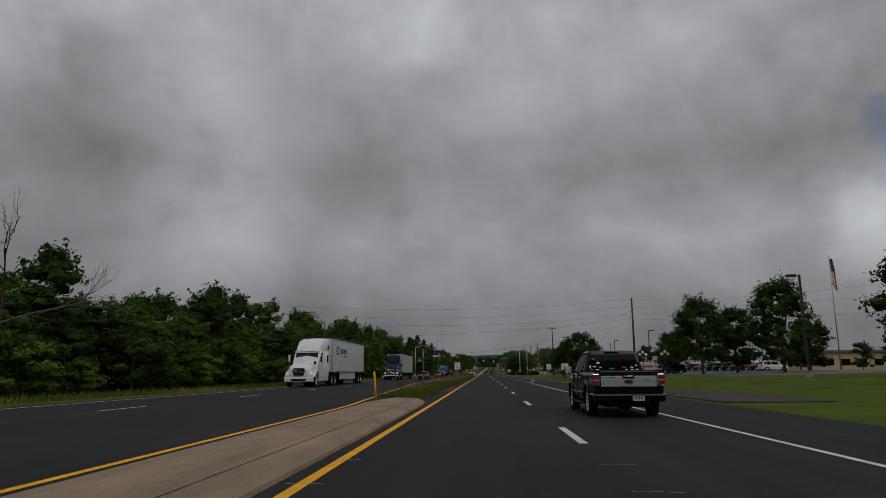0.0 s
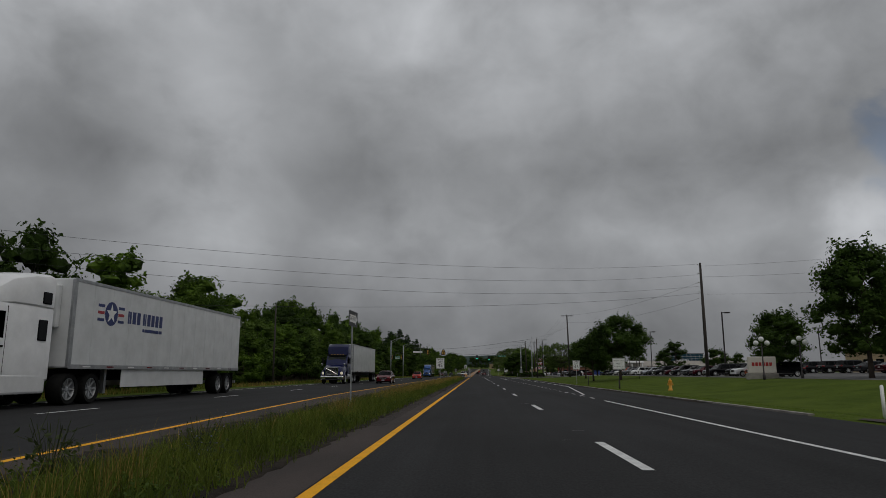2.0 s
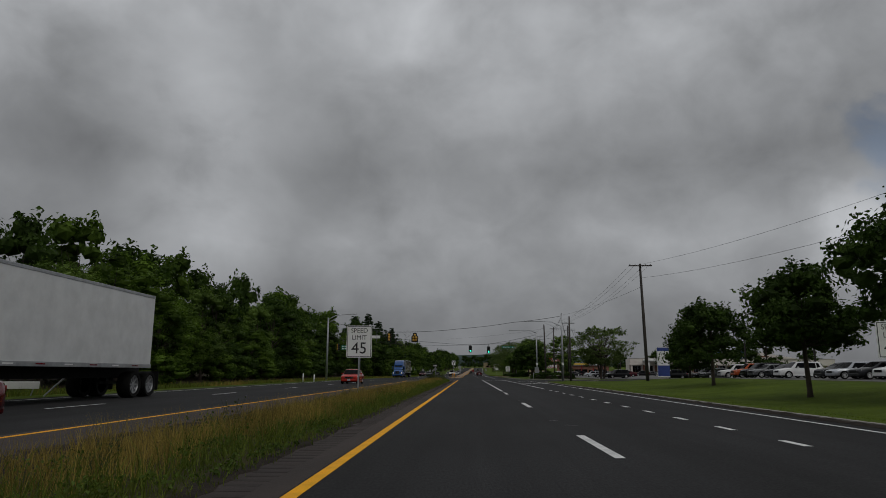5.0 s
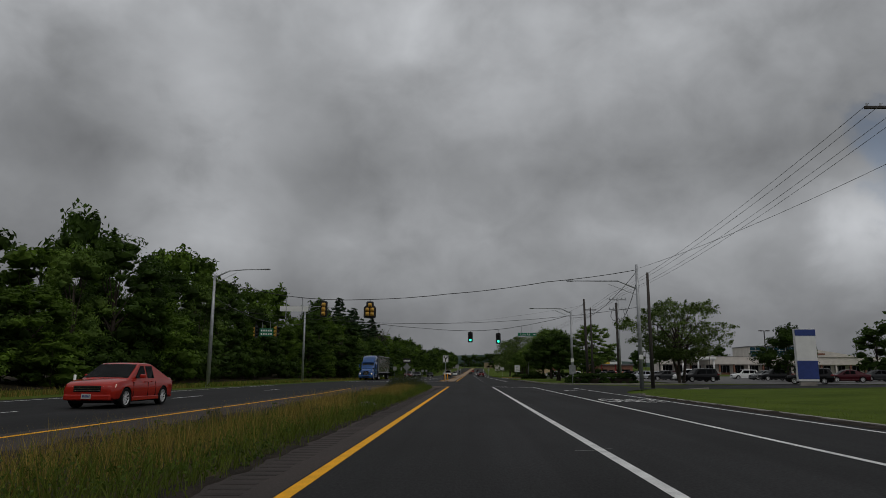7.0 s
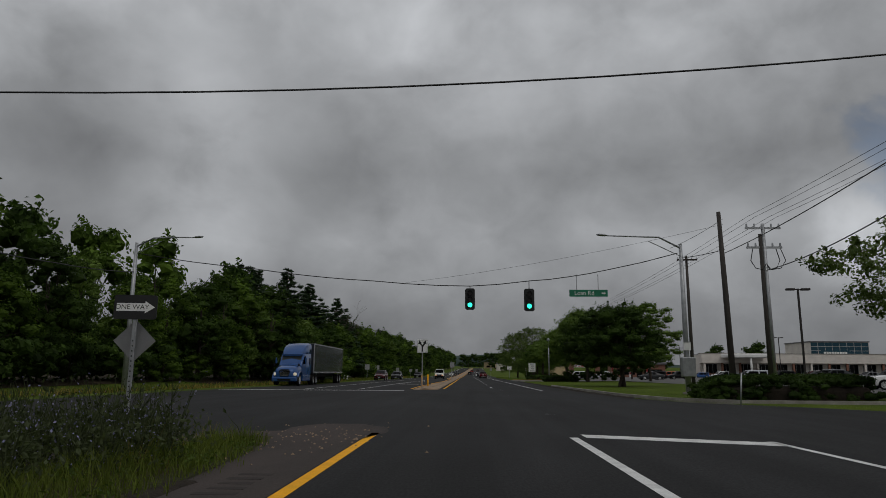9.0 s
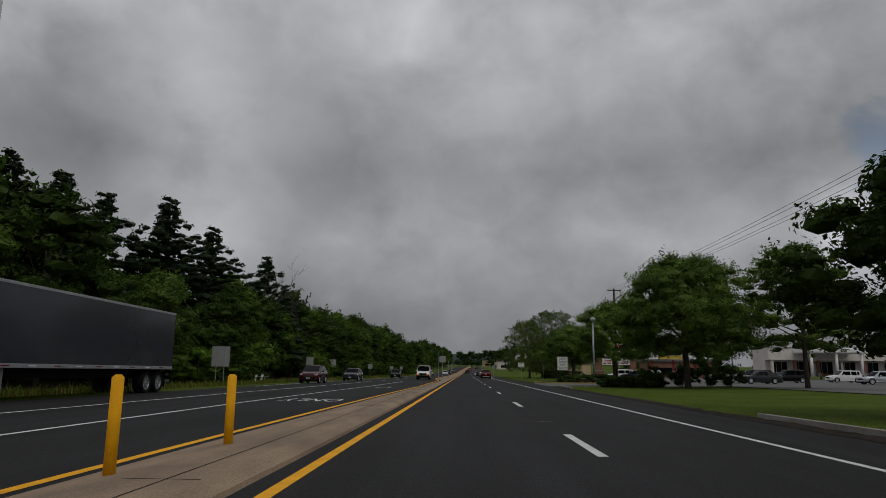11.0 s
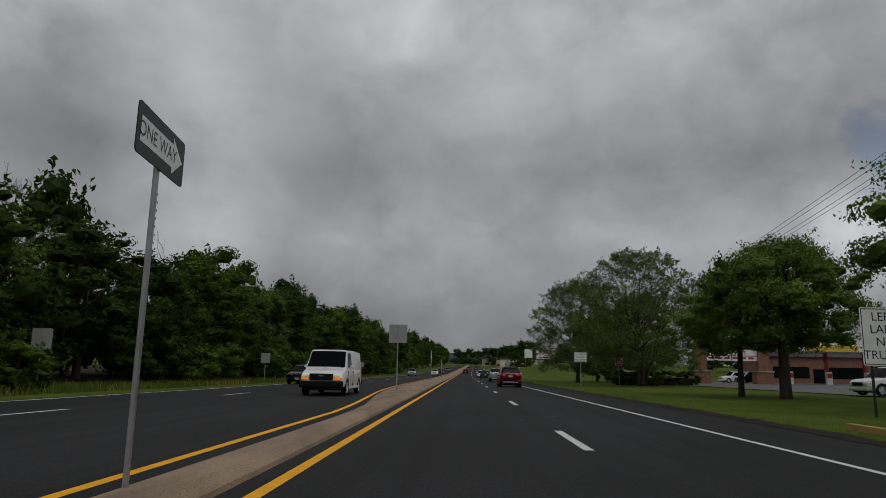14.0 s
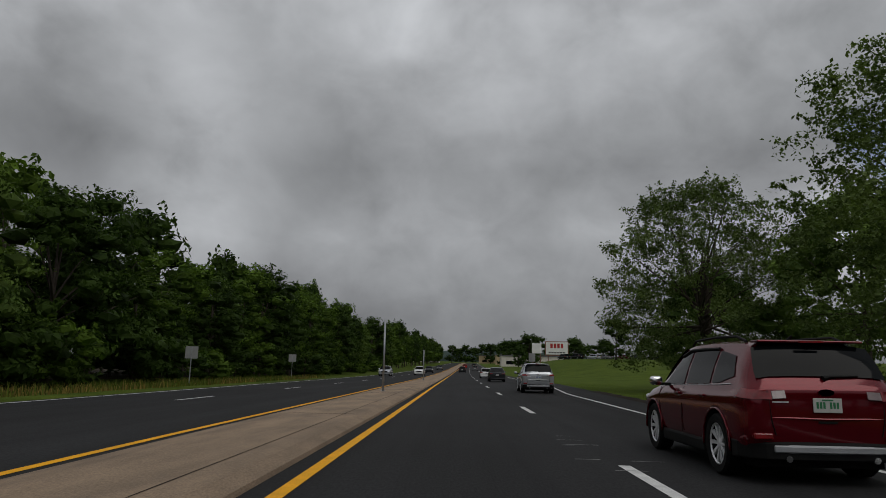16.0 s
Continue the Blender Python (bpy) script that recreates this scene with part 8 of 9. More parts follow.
    part("high_brake_lamp", box(bmesh.new(), -0.2, 0.2, -0.60, -0.54, H - 0.055, H - 0.015, 0.008), M_TAILCLEAR, p)
    bump = part("rear_bumper", box(bmesh.new(), -w * 0.98, w * 0.98, -2.84, -2.62, 0.42, 0.62, 0.04), P_BLACK, p)
    pl = part("number_plate", box(bmesh.new(), 0.06, 0.36, -2.855, -2.845, 0.44, 0.60), M_PLATE, bump)
    part("plate_band", box(bmesh.new(), 0.06, 0.36, -2.858, -2.848, 0.57, 0.60), M_PLATEBLUE, pl)
    part("plate_band", box(bmesh.new(), 0.06, 0.36, -2.858, -2.848, 0.44, 0.475), M_PLATEYELLOW, pl)
    for k in range(6):
        part("plate_bar", box(bmesh.new(), 0.095 + k * 0.04, 0.12 + k * 0.04, -2.86, -2.85, 0.49, 0.555), M_PLATEBLUE, pl)
    part("hitch", tube(bmesh.new(), [(0.42, -2.7, 0.38), (0.42, -3.0, 0.38)], 0.04, 8), M_TRIM, p)
    part("hitch_ball", tube(bmesh.new(), [(0.42, -2.97, 0.40), (0.42, -2.97, 0.5)], [0.03, 0.045], 8), M_TRIM, p)
    part("chassis", box(bmesh.new(), -0.6, 0.6, -2.6, 2.5, 0.28, 0.42), M_TRIM, p)
    part("axle", tube(bmesh.new(), [(-0.8, -1.62, 0.385), (0.8, -1.62, 0.385)], 0.07, 8), M_TRIM, p)
    part("differential", tube(bmesh.new(), [(-0.2, -1.62, 0.36), (0, -1.62, 0.34), (0.2, -1.62, 0.36)], [0.1, 0.17, 0.1], 10), M_TRIM, p)
    part("grille", box(bmesh.new(), -0.55, 0.55, 2.68, 2.77, 0.62, 0.95, 0.03), M_CHROME, p)
    part("front_bumper", box(bmesh.new(), -w * 0.96, w * 0.96, 2.6, 2.84, 0.40, 0.6, 0.05), M_CHROME, p)
    return p


pickup(pose(5.78, 19.95, 0))


# ---------------------------------------------------------------- tractor-trailers
def semi(name, label, at, cab, box_mat, sleeper=True, logo=False, scale=1.0, chrome_bar=False):
    t = thing(name, label, "truck", "tractor-trailers", "", at @ Matrix.Diagonal((scale, scale, scale, 1)))
    # measured back from the front bumper (y = 0), driving towards +y
    def sec(y, b, tp, wd, r=0.1):
        return [(0, y, b), (wd - r, y, b), (wd, y, b + r), (wd, y, tp - r * 1.6), (wd - r * 0.5, y, tp - r * 0.5), (wd - r * 1.5, y, tp), (0, y, tp + 0.03)]
    body_part("hood", loft([sec(-0.10, 0.66, 1.30, 0.62, 0.14), sec(-0.2, 0.58, 1.46, 0.82, 0.2), sec(-0.45, 0.56, 1.62, 0.98, 0.24), sec(-1.0, 0.6, 1.78, 1.05, 0.26), sec(-2.0, 0.75, 1.95, 1.06, 0.24), sec(-2.15, 0.9, 1.97, 1.06, 0.22)]), cab, t)
    end = -5.4 if sleeper else -3.9
    body_part("cab", loft([sec(-2.02, 0.75, 1.85, 1.06, 0.08), sec(-2.28, 0.7, 2.2, 1.08, 0.1), sec(-2.78, 0.7, 2.85, 1.1, 0.12), sec(-3.0, 0.7, 3.0, 1.12, 0.14), sec(end, 0.7, 3.05, 1.14, 0.12)]), cab, t)
    if sleeper:
        body_part("roof_fairing", loft([sec(-2.5, 2.7, 2.82, 0.85, 0.04), sec(-2.95, 2.75, 3.3, 1.02, 0.16), sec(-3.7, 2.8, 3.75, 1.1, 0.2), sec(-4.6, 2.8, 3.95, 1.13, 0.2), sec(end, 2.8, 4.0, 1.14, 0.16)]), cab, t)
    else:
        body_part("roof_fairing", loft([sec(-2.75, 2.82, 2.95, 0.95, 0.05), sec(-2.95, 2.85, 3.7, 1.05, 0.1), sec(-3.3, 2.85, 3.95, 1.1, 0.1), sec(end, 2.85, 3.98, 1.12, 0.08)]), cab, t)
    bm = bmesh.new()
    for u0, u1 in ((-0.96, -0.015), (0.015, 0.96)):
        bm.faces.new([bm.verts.new(p) for p in ((u0, -2.17, 2.0), (u1, -2.17, 2.0), (u1 * 0.92, -2.66, 2.78), (u0 * 0.92, -2.66, 2.78))])
    bmesh.ops.solidify(bm, geom=bm.faces[:], thickness=0.01)
    part("windscreen", bm, glass("windscreen_glass", (0.07, 0.08, 0.075), 0.06), t)
    part("sun_visor", box(bmesh.new(), -1.0, 1.0, -2.66, -2.5, 2.78, 2.88, 0.02), M_TRIM if not sleeper else cab, t)
    for k in (-0.6, -0.3, 0, 0.3, 0.6):
        part("marker_lamp", box(bmesh.new(), k - 0.06, k + 0.06, -2.74, -2.62, 2.88, 2.93, 0.01), M_SIGNALYELLOW, t)
    gw = 0.62
    if chrome_bar:
        gr = part("grille", box(bmesh.new(), -gw, gw, -0.30, -0.06, 0.85, 1.58, 0.05), M_TRIM, t)
    else:
        gw = 0.5
        bm = bmesh.new()
        front_ = [bm.verts.new(p) for p in ((-0.36, -0.05, 0.84), (0.36, -0.05, 0.84), (0.52, -0.07, 1.28), (0.36, -0.13, 1.46), (-0.36, -0.13, 1.46), (-0.52, -0.07, 1.28))]
        back_ = [bm.verts.new(v.co + Vector((0, -0.2, 0))) for v in front_]
        bm.faces.new(front_)
        bm.faces.new(back_)
        for j in range(6):
            bm.faces.new((front_[j], front_[(j + 1) % 6], back_[(j + 1) % 6], back_[j]))
        gr = part("grille", bm, M_TRIM, t)
    if chrome_bar:
        for x0, x1, z0, z1 in ((-gw, gw, 1.52, 1.6), (-gw, gw, 0.82, 0.9), (-gw, -gw + 0.07, 0.9, 1.52), (gw - 0.07, gw, 0.9, 1.52)):
            part("grille_frame", box(bmesh.new(), x0, x1, -0.08, -0.04, z0, z1, 0.01), M_CHROME, gr)
        part("grille_bar", tube(bmesh.new(), [(-gw * 0.9, -0.045, 0.92), (gw * 0.9, -0.045, 1.5)], 0.03, 6), M_CHROME, gr)
        for k in range(9):
            part("grille_bar", box(bmesh.new(), -gw * 0.85, gw * 0.85, -0.07, -0.055, 0.93 + k * 0.066, 0.945 + k * 0.066), M_GALV, gr)
    else:
        for k in range(5):
            hw = 0.36 + 0.13 * k / 4
            part("grille_bar", box(bmesh.new(), -hw, hw, -0.06 - 0.004 * k, -0.04 - 0.004 * k, 0.9 + k * 0.1, 0.915 + k * 0.1), M_GALV, gr)
    bp = part("bumper", box(bmesh.new(), -1.14, 1.14, -0.45, 0.0, 0.38, 0.78, 0.09), cab if not chrome_bar else M_CHROME, t)
    part("air_intake", box(bmesh.new(), -0.6, 0.6, -0.02, 0.012, 0.46, 0.62, 0.01), M_TRIM, bp)
    for s in (-1, 1):
        part("headlamp", box(bmesh.new(), min(s * 0.74, s * 1.02), max(s * 0.74, s * 1.02), -0.6, -0.18, 0.90, 1.18, 0.09), M_HEAD, t)
        body_part("fender", loft([[(0.0, y, z - 0.02), (0.16, y, z - 0.02), (0.16, y, z), (0.1, y, z + 0.06), (0, y, z + 0.07)] for y, z in ((-0.55, 0.8), (-0.75, 1.12), (-1.25, 1.28), (-1.75, 1.12), (-1.95, 0.75))], False), cab, t).matrix_basis = pose(s * 1.06, 0, 0)
        wheel(t, s * 1.02, -1.25, 0.5, 0.28, s, "truck", M_RIM)
        bm = bmesh.new()
        bm.faces.new([bm.verts.new((s * 1.125, y, z)) for y, z in ((-2.42, 2.02), (-2.78, 2.68), (-3.32, 2.7), (-3.32, 1.95))])
        bmesh.ops.solidify(bm, geom=bm.faces[:], thickness=0.012)
        part("side_window", bm, M_GLASS, t)
        if sleeper:
            for y0, z0 in ((-4.75, 1.95), (-4.85, 3.05)):
                part("sleeper_window", box(bmesh.new(), min(s * 1.13, s * 1.16), max(s * 1.13, s * 1.16), y0 - 0.4, y0, z0, z0 + (0.62 if z0 < 2.5 else 0.36), 0.03), M_GLASS, t)
            part("side_fairing", box(bmesh.new(), min(s * 0.9, s * 1.14), max(s * 0.9, s * 1.14), -5.35, -2.35, 0.4, 0.98, 0.07), cab, t)
        else:
            part("fuel_tank", tube(bmesh.new(), [(s * 0.92, -3.9, 0.72), (s * 0.92, -2.5, 0.72)], 0.3, 14), M_GALV, t, smooth=True)
        part("mirror", box(bmesh.new(), min(s * 1.32, s * 1.46), max(s * 1.32, s * 1.46), -2.35, -2.15, 1.98, 2.55, 0.05), cab if sleeper else M_TRIM, t)
        part("mirror_arm", tube(bmesh.new(), [(s * 1.08, -2.45, 2.3), (s * 1.38, -2.28, 2.35)], 0.03, 6), M_TRIM, t)
        part("hood_mirror", box(bmesh.new(), min(s * 1.05, s * 1.22), max(s * 1.05, s * 1.22), -0.75, -0.6, 1.75, 1.98, 0.04), M_CHROME if not sleeper else M_TRIM, t)
        part("mirror_arm", tube(bmesh.new(), [(s * 0.9, -1.1, 1.7), (s * 1.12, -0.7, 1.8)], 0.018, 5), M_TRIM, t)
        part("door_seam", box(bmesh.new(), min(s * 1.08, s * 1.125), max(s * 1.08, s * 1.125), -3.42, -3.40, 0.95, 2.85), M_TRIM, t)
        part("door_handle", box(bmesh.new(), min(s * 1.1, s * 1.14), max(s * 1.1, s * 1.14), -3.33, -3.15, 1.7, 1.76), M_TRIM, t)
        front = end - 0.55
        for wy in (front - 0.5, front - 1.75, -19.0, -20.25):
            wheel(t, s * 0.98, wy, 0.5, 0.5, s, "steel", M_GALV)
        part("mud_flap", box(bmesh.new(), min(s * 0.7, s * 1.2), max(s * 0.7, s * 1.2), -21.0, -20.97, 0.25, 1.0), M_TRIM, t)
        if logo:
            part("side_skirt", box(bmesh.new(), min(s * 1.2, s * 1.23), max(s * 1.2, s * 1.23), -17.0, front - 3.6, 0.5, 1.14, 0.01), box_mat, t)
        part("landing_leg", box(bmesh.new(), min(s * 0.75, s * 0.9), max(s * 0.75, s * 0.9), front - 3.2, front - 3.05, 0.3, 1.15), M_GALV, t)
    y0, y1 = end - 0.75, end - 0.75 - 15.4
    tr = part("trailer_box", box(bmesh.new(), -1.28, 1.28, y1, y0, 1.16, 4.02, 0.05), box_mat, t, "long box trailer")
    for s in (-1, 1):
        part("bottom_rail", box(bmesh.new(), min(s * 1.27, s * 1.3), max(s * 1.27, s * 1.3), y1 + 0.02, y0 - 0.02, 1.13, 1.28, 0.01), M_GALV, tr)
        part("top_rail", box(bmesh.new(), min(s * 1.27, s * 1.295), max(s * 1.27, s * 1.295), y1 + 0.02, y0 - 0.02, 3.92, 4.03, 0.01), M_GALV, tr)
        for k in range(1, 13) if logo else ():
            yy = y0 - k * 15.4 / 13
            part("panel_joint", box(bmesh.new(), min(s * 1.279, s * 1.288), max(s * 1.279, s * 1.288), yy - 0.008, yy + 0.008, 1.3, 3.9), box_mat, tr)
        part("corner_post", box(bmesh.new(), min(s * 1.2, s * 1.296), max(s * 1.2, s * 1.296), y0 - 0.16, y0 + 0.015, 1.16, 4.0, 0.015), M_GALV, tr)
        for k in range(10):
            yy = y0 - 0.8 - k * 1.45
            part("reflector_tape", box(bmesh.new(), min(s * 1.3, s * 1.304), max(s * 1.3, s * 1.304), yy - 0.45, yy, 1.19, 1.23), M_TAIL if k % 2 else M_SIGNWHITE, tr)
        if logo:
            M_LOGO = stuff("navy_logo", (0.02, 0.035, 0.15), None, 3, 0.5)
            M_LOGORED = stuff("red_logo", (0.4, 0.03, 0.04), None, 3, 0.5)
            cy, cz = y0 - 2.3, 3.05
            part("emblem", tube(bmesh.new(), [(s * 1.281, cy, cz), (s * 1.289, cy, cz)], 0.42, 24), M_LOGO, tr)
            bm = bmesh.new()
            bm.faces.new([bm.verts.new((s * 1.2915, cy + (0.36 if j % 2 == 0 else 0.15) * math.sin(math.pi * j / 5), cz + (0.36 if j % 2 == 0 else 0.15) * math.cos(math.pi * j / 5))) for j in range(10)])
            part("star", bm, M_SIGNWHITE, tr)
            for k, m_ in ((-0.24, M_LOGO), (0.0, M_LOGORED), (0.24, M_LOGO)):
                for e in (-1, 1):
                    part("wing_bar", box(bmesh.new(), min(s * 1.281, s * 1.287), max(s * 1.281, s * 1.287), cy + e * 0.66 - 0.2, cy + e * 0.66 + 0.2, cz + k - 0.05, cz + k + 0.05), m_, tr)
            for k in range(8):
                part("logo_bar", box(bmesh.new(), min(s * 1.281, s * 1.287), max(s * 1.281, s * 1.287), cy - 1.4 - k * 0.34 - (0.12 if k > 2 else 0), cy - 1.15 - k * 0.34 - (0.12 if k > 2 else 0), cz - 0.25, cz + 0.2), M_LOGO, tr)
            part("logo_bar", box(bmesh.new(), min(s * 1.281, s * 1.287), max(s * 1.281, s * 1.287), cy - 3.9, cy - 2.3, cz - 0.5, cz - 0.38), M_LOGO, tr)
    part("chassis", box(bmesh.new(), -0.45, 0.45, -20.8, -0.8, 0.75, 1.14), M_TRIM, t)
    part("rear_guard", box(bmesh.new(), -1.15, 1.15, y1 - 0.02, y1 + 0.08, 0.5, 0.62), M_GALV, t)
    part("chiller_panel", box(bmesh.new(), -0.9, 0.9, y0 + 0.0, y0 + 0.25, 2.4, 3.8, 0.06), box_mat, t)
    return t


P_BOX = paint("trailer_white", (0.72, 0.73, 0.73), 0.5, 0.0, 0.1)
P_BOXDARK = paint("trailer_dark", (0.035, 0.04, 0.05), 0.4, 0.0, 0.2)
semi("white_truck", "white long-nose tractor with a white box trailer", pose(-14.75, 59.8, 0, 0, 0, 180), P_WHITE, P_BOX, True, True, 1.16)
semi("blue_truck", "dark blue day-cab tractor pulling a white box trailer", pose(-14.2, 116.9, 0, 0, 0, 180), P_BLUE, P_BOX, False, False, 1.12, True)
semi("sky_blue_truck", "blue sleeper tractor pulling a dark box trailer", pose(-13.9, 256.5, 0, 0, 0, 180), P_SKY, P_BOXDARK, True, False, 0.95)

# ---------------------------------------------------------------- parked cars
PARK = []
for k, (kind, m_, lab) in enumerate((("suv", P_WHITE, "white parked SUV"), ("sedan", P_DARK, "charcoal parked sedan"), ("suv", P_BLACK, "black parked SUV"), ("hatch", P_SILVER, "silver parked hatchback"),
                                     ("suv", P_ORANGE, "orange-red parked SUV"), ("sedan", P_GREY, "grey parked sedan"), ("sedan", P_MAROON, "maroon parked sedan"), ("hatch", P_SKY, "blue parked hatchback"))):
    more = dict(rear=(-0.2, -0.41), belt=0.62) if kind == "sedan" else {}
    PARK.append(car("parked_car", lab + " in the car park", 4.3, 1.72, {"suv": 1.58, "sedan": 1.34, "hatch": 1.42}[kind], m_, kind, 0.32, lit=False, seam=False, group="parked cars", plain=True, **more))
first = set()


def park(k, x, y, turn):
    at = pose(x, y, land(x, y) + 0.05, 0, 0, turn)
    if k not in first:
        first.add(k)
        PARK[k].matrix_basis = at
    else:
        copy_thing(PARK[k], at)


order = [2, 4, 0, 2, 1, 2, 3, 6, 1, 5, 2, 1, 6, 2, 0, 1, 3, 1, 2, 0, 1, 5]
y = 116.0
for i in range(28):
    if i % 7 != 4:
        park(order[i % len(order)], 33.6 + 0.3 * math.sin(i * 2.3), y, 90 + 3 * math.sin(i))
    y += 2.9 if i % 6 else 4.2
for i in range(18):
    park(order[(i * 5 + 2) % len(order)], 48.5, 112.0 + i * 4.4, 270)
for x, y, k, turn in ((29.0, 236, 2, 100), (31.0, 246, 0, 80), (29.5, 252, 1, 95), (30.4, 268.8, 3, 85), (33, 260, 6, 90), (44, 250, 2, 90), (46, 258, 5, 90), (47, 268, 0, 90), (40, 276, 6, 80), (33, 282, 5, 70), (36, 224, 2, 60), (44, 232, 6, 80), (52, 240, 1, 90),
                      (33.5, 318.5, 1, 95), (36.5, 327, 2, 90), (42, 330, 2, 90), (46.6, 353, 4, 85), (39.5, 338.5, 5, 90), (46, 318, 3, 90), (52, 336, 0, 90), (27.0, 345.5, 1, 75), (25.5, 349.0, 0, 95), (34.0, 364.0, 0, 80), (40.5, 409.0, 0, 95), (52, 310, 2, 90), (58, 322, 1, 90), (60, 300, 5, 90),
                      (40.0, 402.0, 2, 80), (52, 380, 0, 90), (60, 372, 7, 90), (26.0, 415.0, 6, 70)):
    park(k, x, y, turn)
for i in range(9):
    park(order[(i * 3) % len(order)], 30 + bend(520) + i * 4.1, 545 + (i % 2) * 3, 20 + 10 * (i % 3))


# ---------------------------------------------------------------- buildings and big signs
def shop_row(x0, x1, y, z, top, label):
    """A long single-storey shop front with a pale fascia over a colonnade and dark windows."""
    b = thing("shop_building", label, "building", "", "", pose(x0, y, z))
    n = x1 - x0
    h = top - z
    part("wall", box(bmesh.new(), 0, n, 0.6, 7, -0.3, h - 0.2), M_STUCCO, b)
    part("fascia", box(bmesh.new(), -0.4, n + 0.4, -2.2, 0.5, h * 0.55, h, 0.03), M_STUCCO, b, "pale stucco fascia band")
    part("coping", box(bmesh.new(), -0.5, n + 0.5, -2.3, 0.6, h, h + 0.15), M_CURB, b)
    part("roof", box(bmesh.new(), 0.3, n - 0.3, 0.8, 6.7, h - 0.19, h - 0.05), M_ROOF, b)
    x = 0.2
    while x < n:
        part("column", box(bmesh.new(), x, x + 0.55, -2.0, -1.45, -0.3, h * 0.55, 0.02), M_BRICK if int(x) % 3 else M_STUCCO, b)
        part("plinth", box(bmesh.new(), x - 0.08, x + 0.63, -2.08, -1.37, -0.3, 0.55, 0.02), M_CURB, b)
        w = part("window", box(bmesh.new(), x + 0.9, x + 4.6, 0.55, 0.62, 0.4, h * 0.5), M_GLASS, b)
        for k in (0, 1, 2, 3):
            part("mullion", box(bmesh.new(), x + 0.9 + k * 1.2, x + 0.98 + k * 1.2, 0.5, 0.6, 0.4, h * 0.5), M_GALV, w)
        part("stall_riser", box(bmesh.new(), x + 0.8, x + 4.7, 0.5, 0.64, -0.3, 0.4), M_BRICK, b)
        x += 5.0
    return b


mall = shop_row(69.0, 152.0, 398.0, 1.35, 7.2, "long pale stucco shopping centre with a colonnade")
blk = thing("office_block", "teal glass office block rising behind the shops", "building", "", "", pose(103.0, 401.0, 1.35))
part("wall", box(bmesh.new(), 0, 17, 2, 18, -0.3, 9.6), M_STUCCO, blk)
part("roof", box(bmesh.new(), -0.2, 17.2, 1.8, 18.2, 9.6, 9.9), M_ROOF, blk)
for fl in range(3):
    for k in range(8):
        part("window", box(bmesh.new(), 0.15 + k * 2.1, 2.1 + k * 2.1, 1.93, 2.02, 5.9 + fl * 1.25, 7.0 + fl * 1.25), M_BLUEGLASS, blk)
for k in range(9):
    part("name_bar", box(bmesh.new(), 1.2 + k * 0.75, 1.75 + k * 0.75, -3.1, -2.9, 6.0, 6.6), M_SIGNWHITE, blk)
part("name_board", box(bmesh.new(), 0.6, 8.6, -2.9, -2.7, 5.6, 7.0), M_BLUEGLASS, blk)
gb = thing("shop_gable", "raised pale gable with a small red sign on the shops", "building", "", "", pose(121.0, 395.0, 7.2))
bm = bmesh.new()
prof = [(0, 0), (0, 2.4), (2, 2.6), (4, 2.2), (14, 0.6), (16, 0)]
f0 = [bm.verts.new((a, 0.4, b)) for a, b in prof]
f1 = [bm.verts.new((a, 1.2, b)) for a, b in prof]
bm.faces.new(f0)
bm.faces.new(f1[::-1])
for k in range(len(prof)):
    bm.faces.new((f0[k], f0[(k + 1) % 6], f1[(k + 1) % 6], f1[k]))
part("gable", bm, M_STUCCO, gb)
part("sign_bar", box(bmesh.new(), 1.0, 4.6, 0.3, 0.38, 0.7, 1.3), M_BRICK, gb)
can = thing("entrance_canopy", "white flat entrance canopy on round columns", "canopy", "", "", pose(74.0, 392.5, 1.35))
part("roof", box(bmesh.new(), 0, 12, -3.5, 3.4, 4.6, 5.7, 0.25), M_SIGNWHITE, can)
for x in (0.8, 6.0, 11.2):
    part("column", tube(bmesh.new(), [(x, -2.8, -0.3), (x, -2.8, 4.6)], 0.3, 14), M_SIGNWHITE, can, smooth=True)
off = thing("office_building", "low pale building behind the car park", "building", "", "", pose(82.0, 175.0, land(82, 175)))
part("wall", box(bmesh.new(), 0, 50, 0, 20, -0.3, 4.3), M_CREAM, off)
part("roof", box(bmesh.new(), -0.6, 50.6, -0.6, 20.6, 4.3, 4.9, 0.05), M_ROOF, off)
for k in range(12):
    part("window", box(bmesh.new(), 1.2 + k * 4, 3.4 + k * 4, -0.05, 0.03, 1.1, 2.7), M_GLASS, off)
for k in range(4):
    part("window", box(bmesh.new(), -0.05, 0.03, 1.5 + k * 4.6, 4.0 + k * 4.6, 1.1, 2.7), M_GLASS, off)
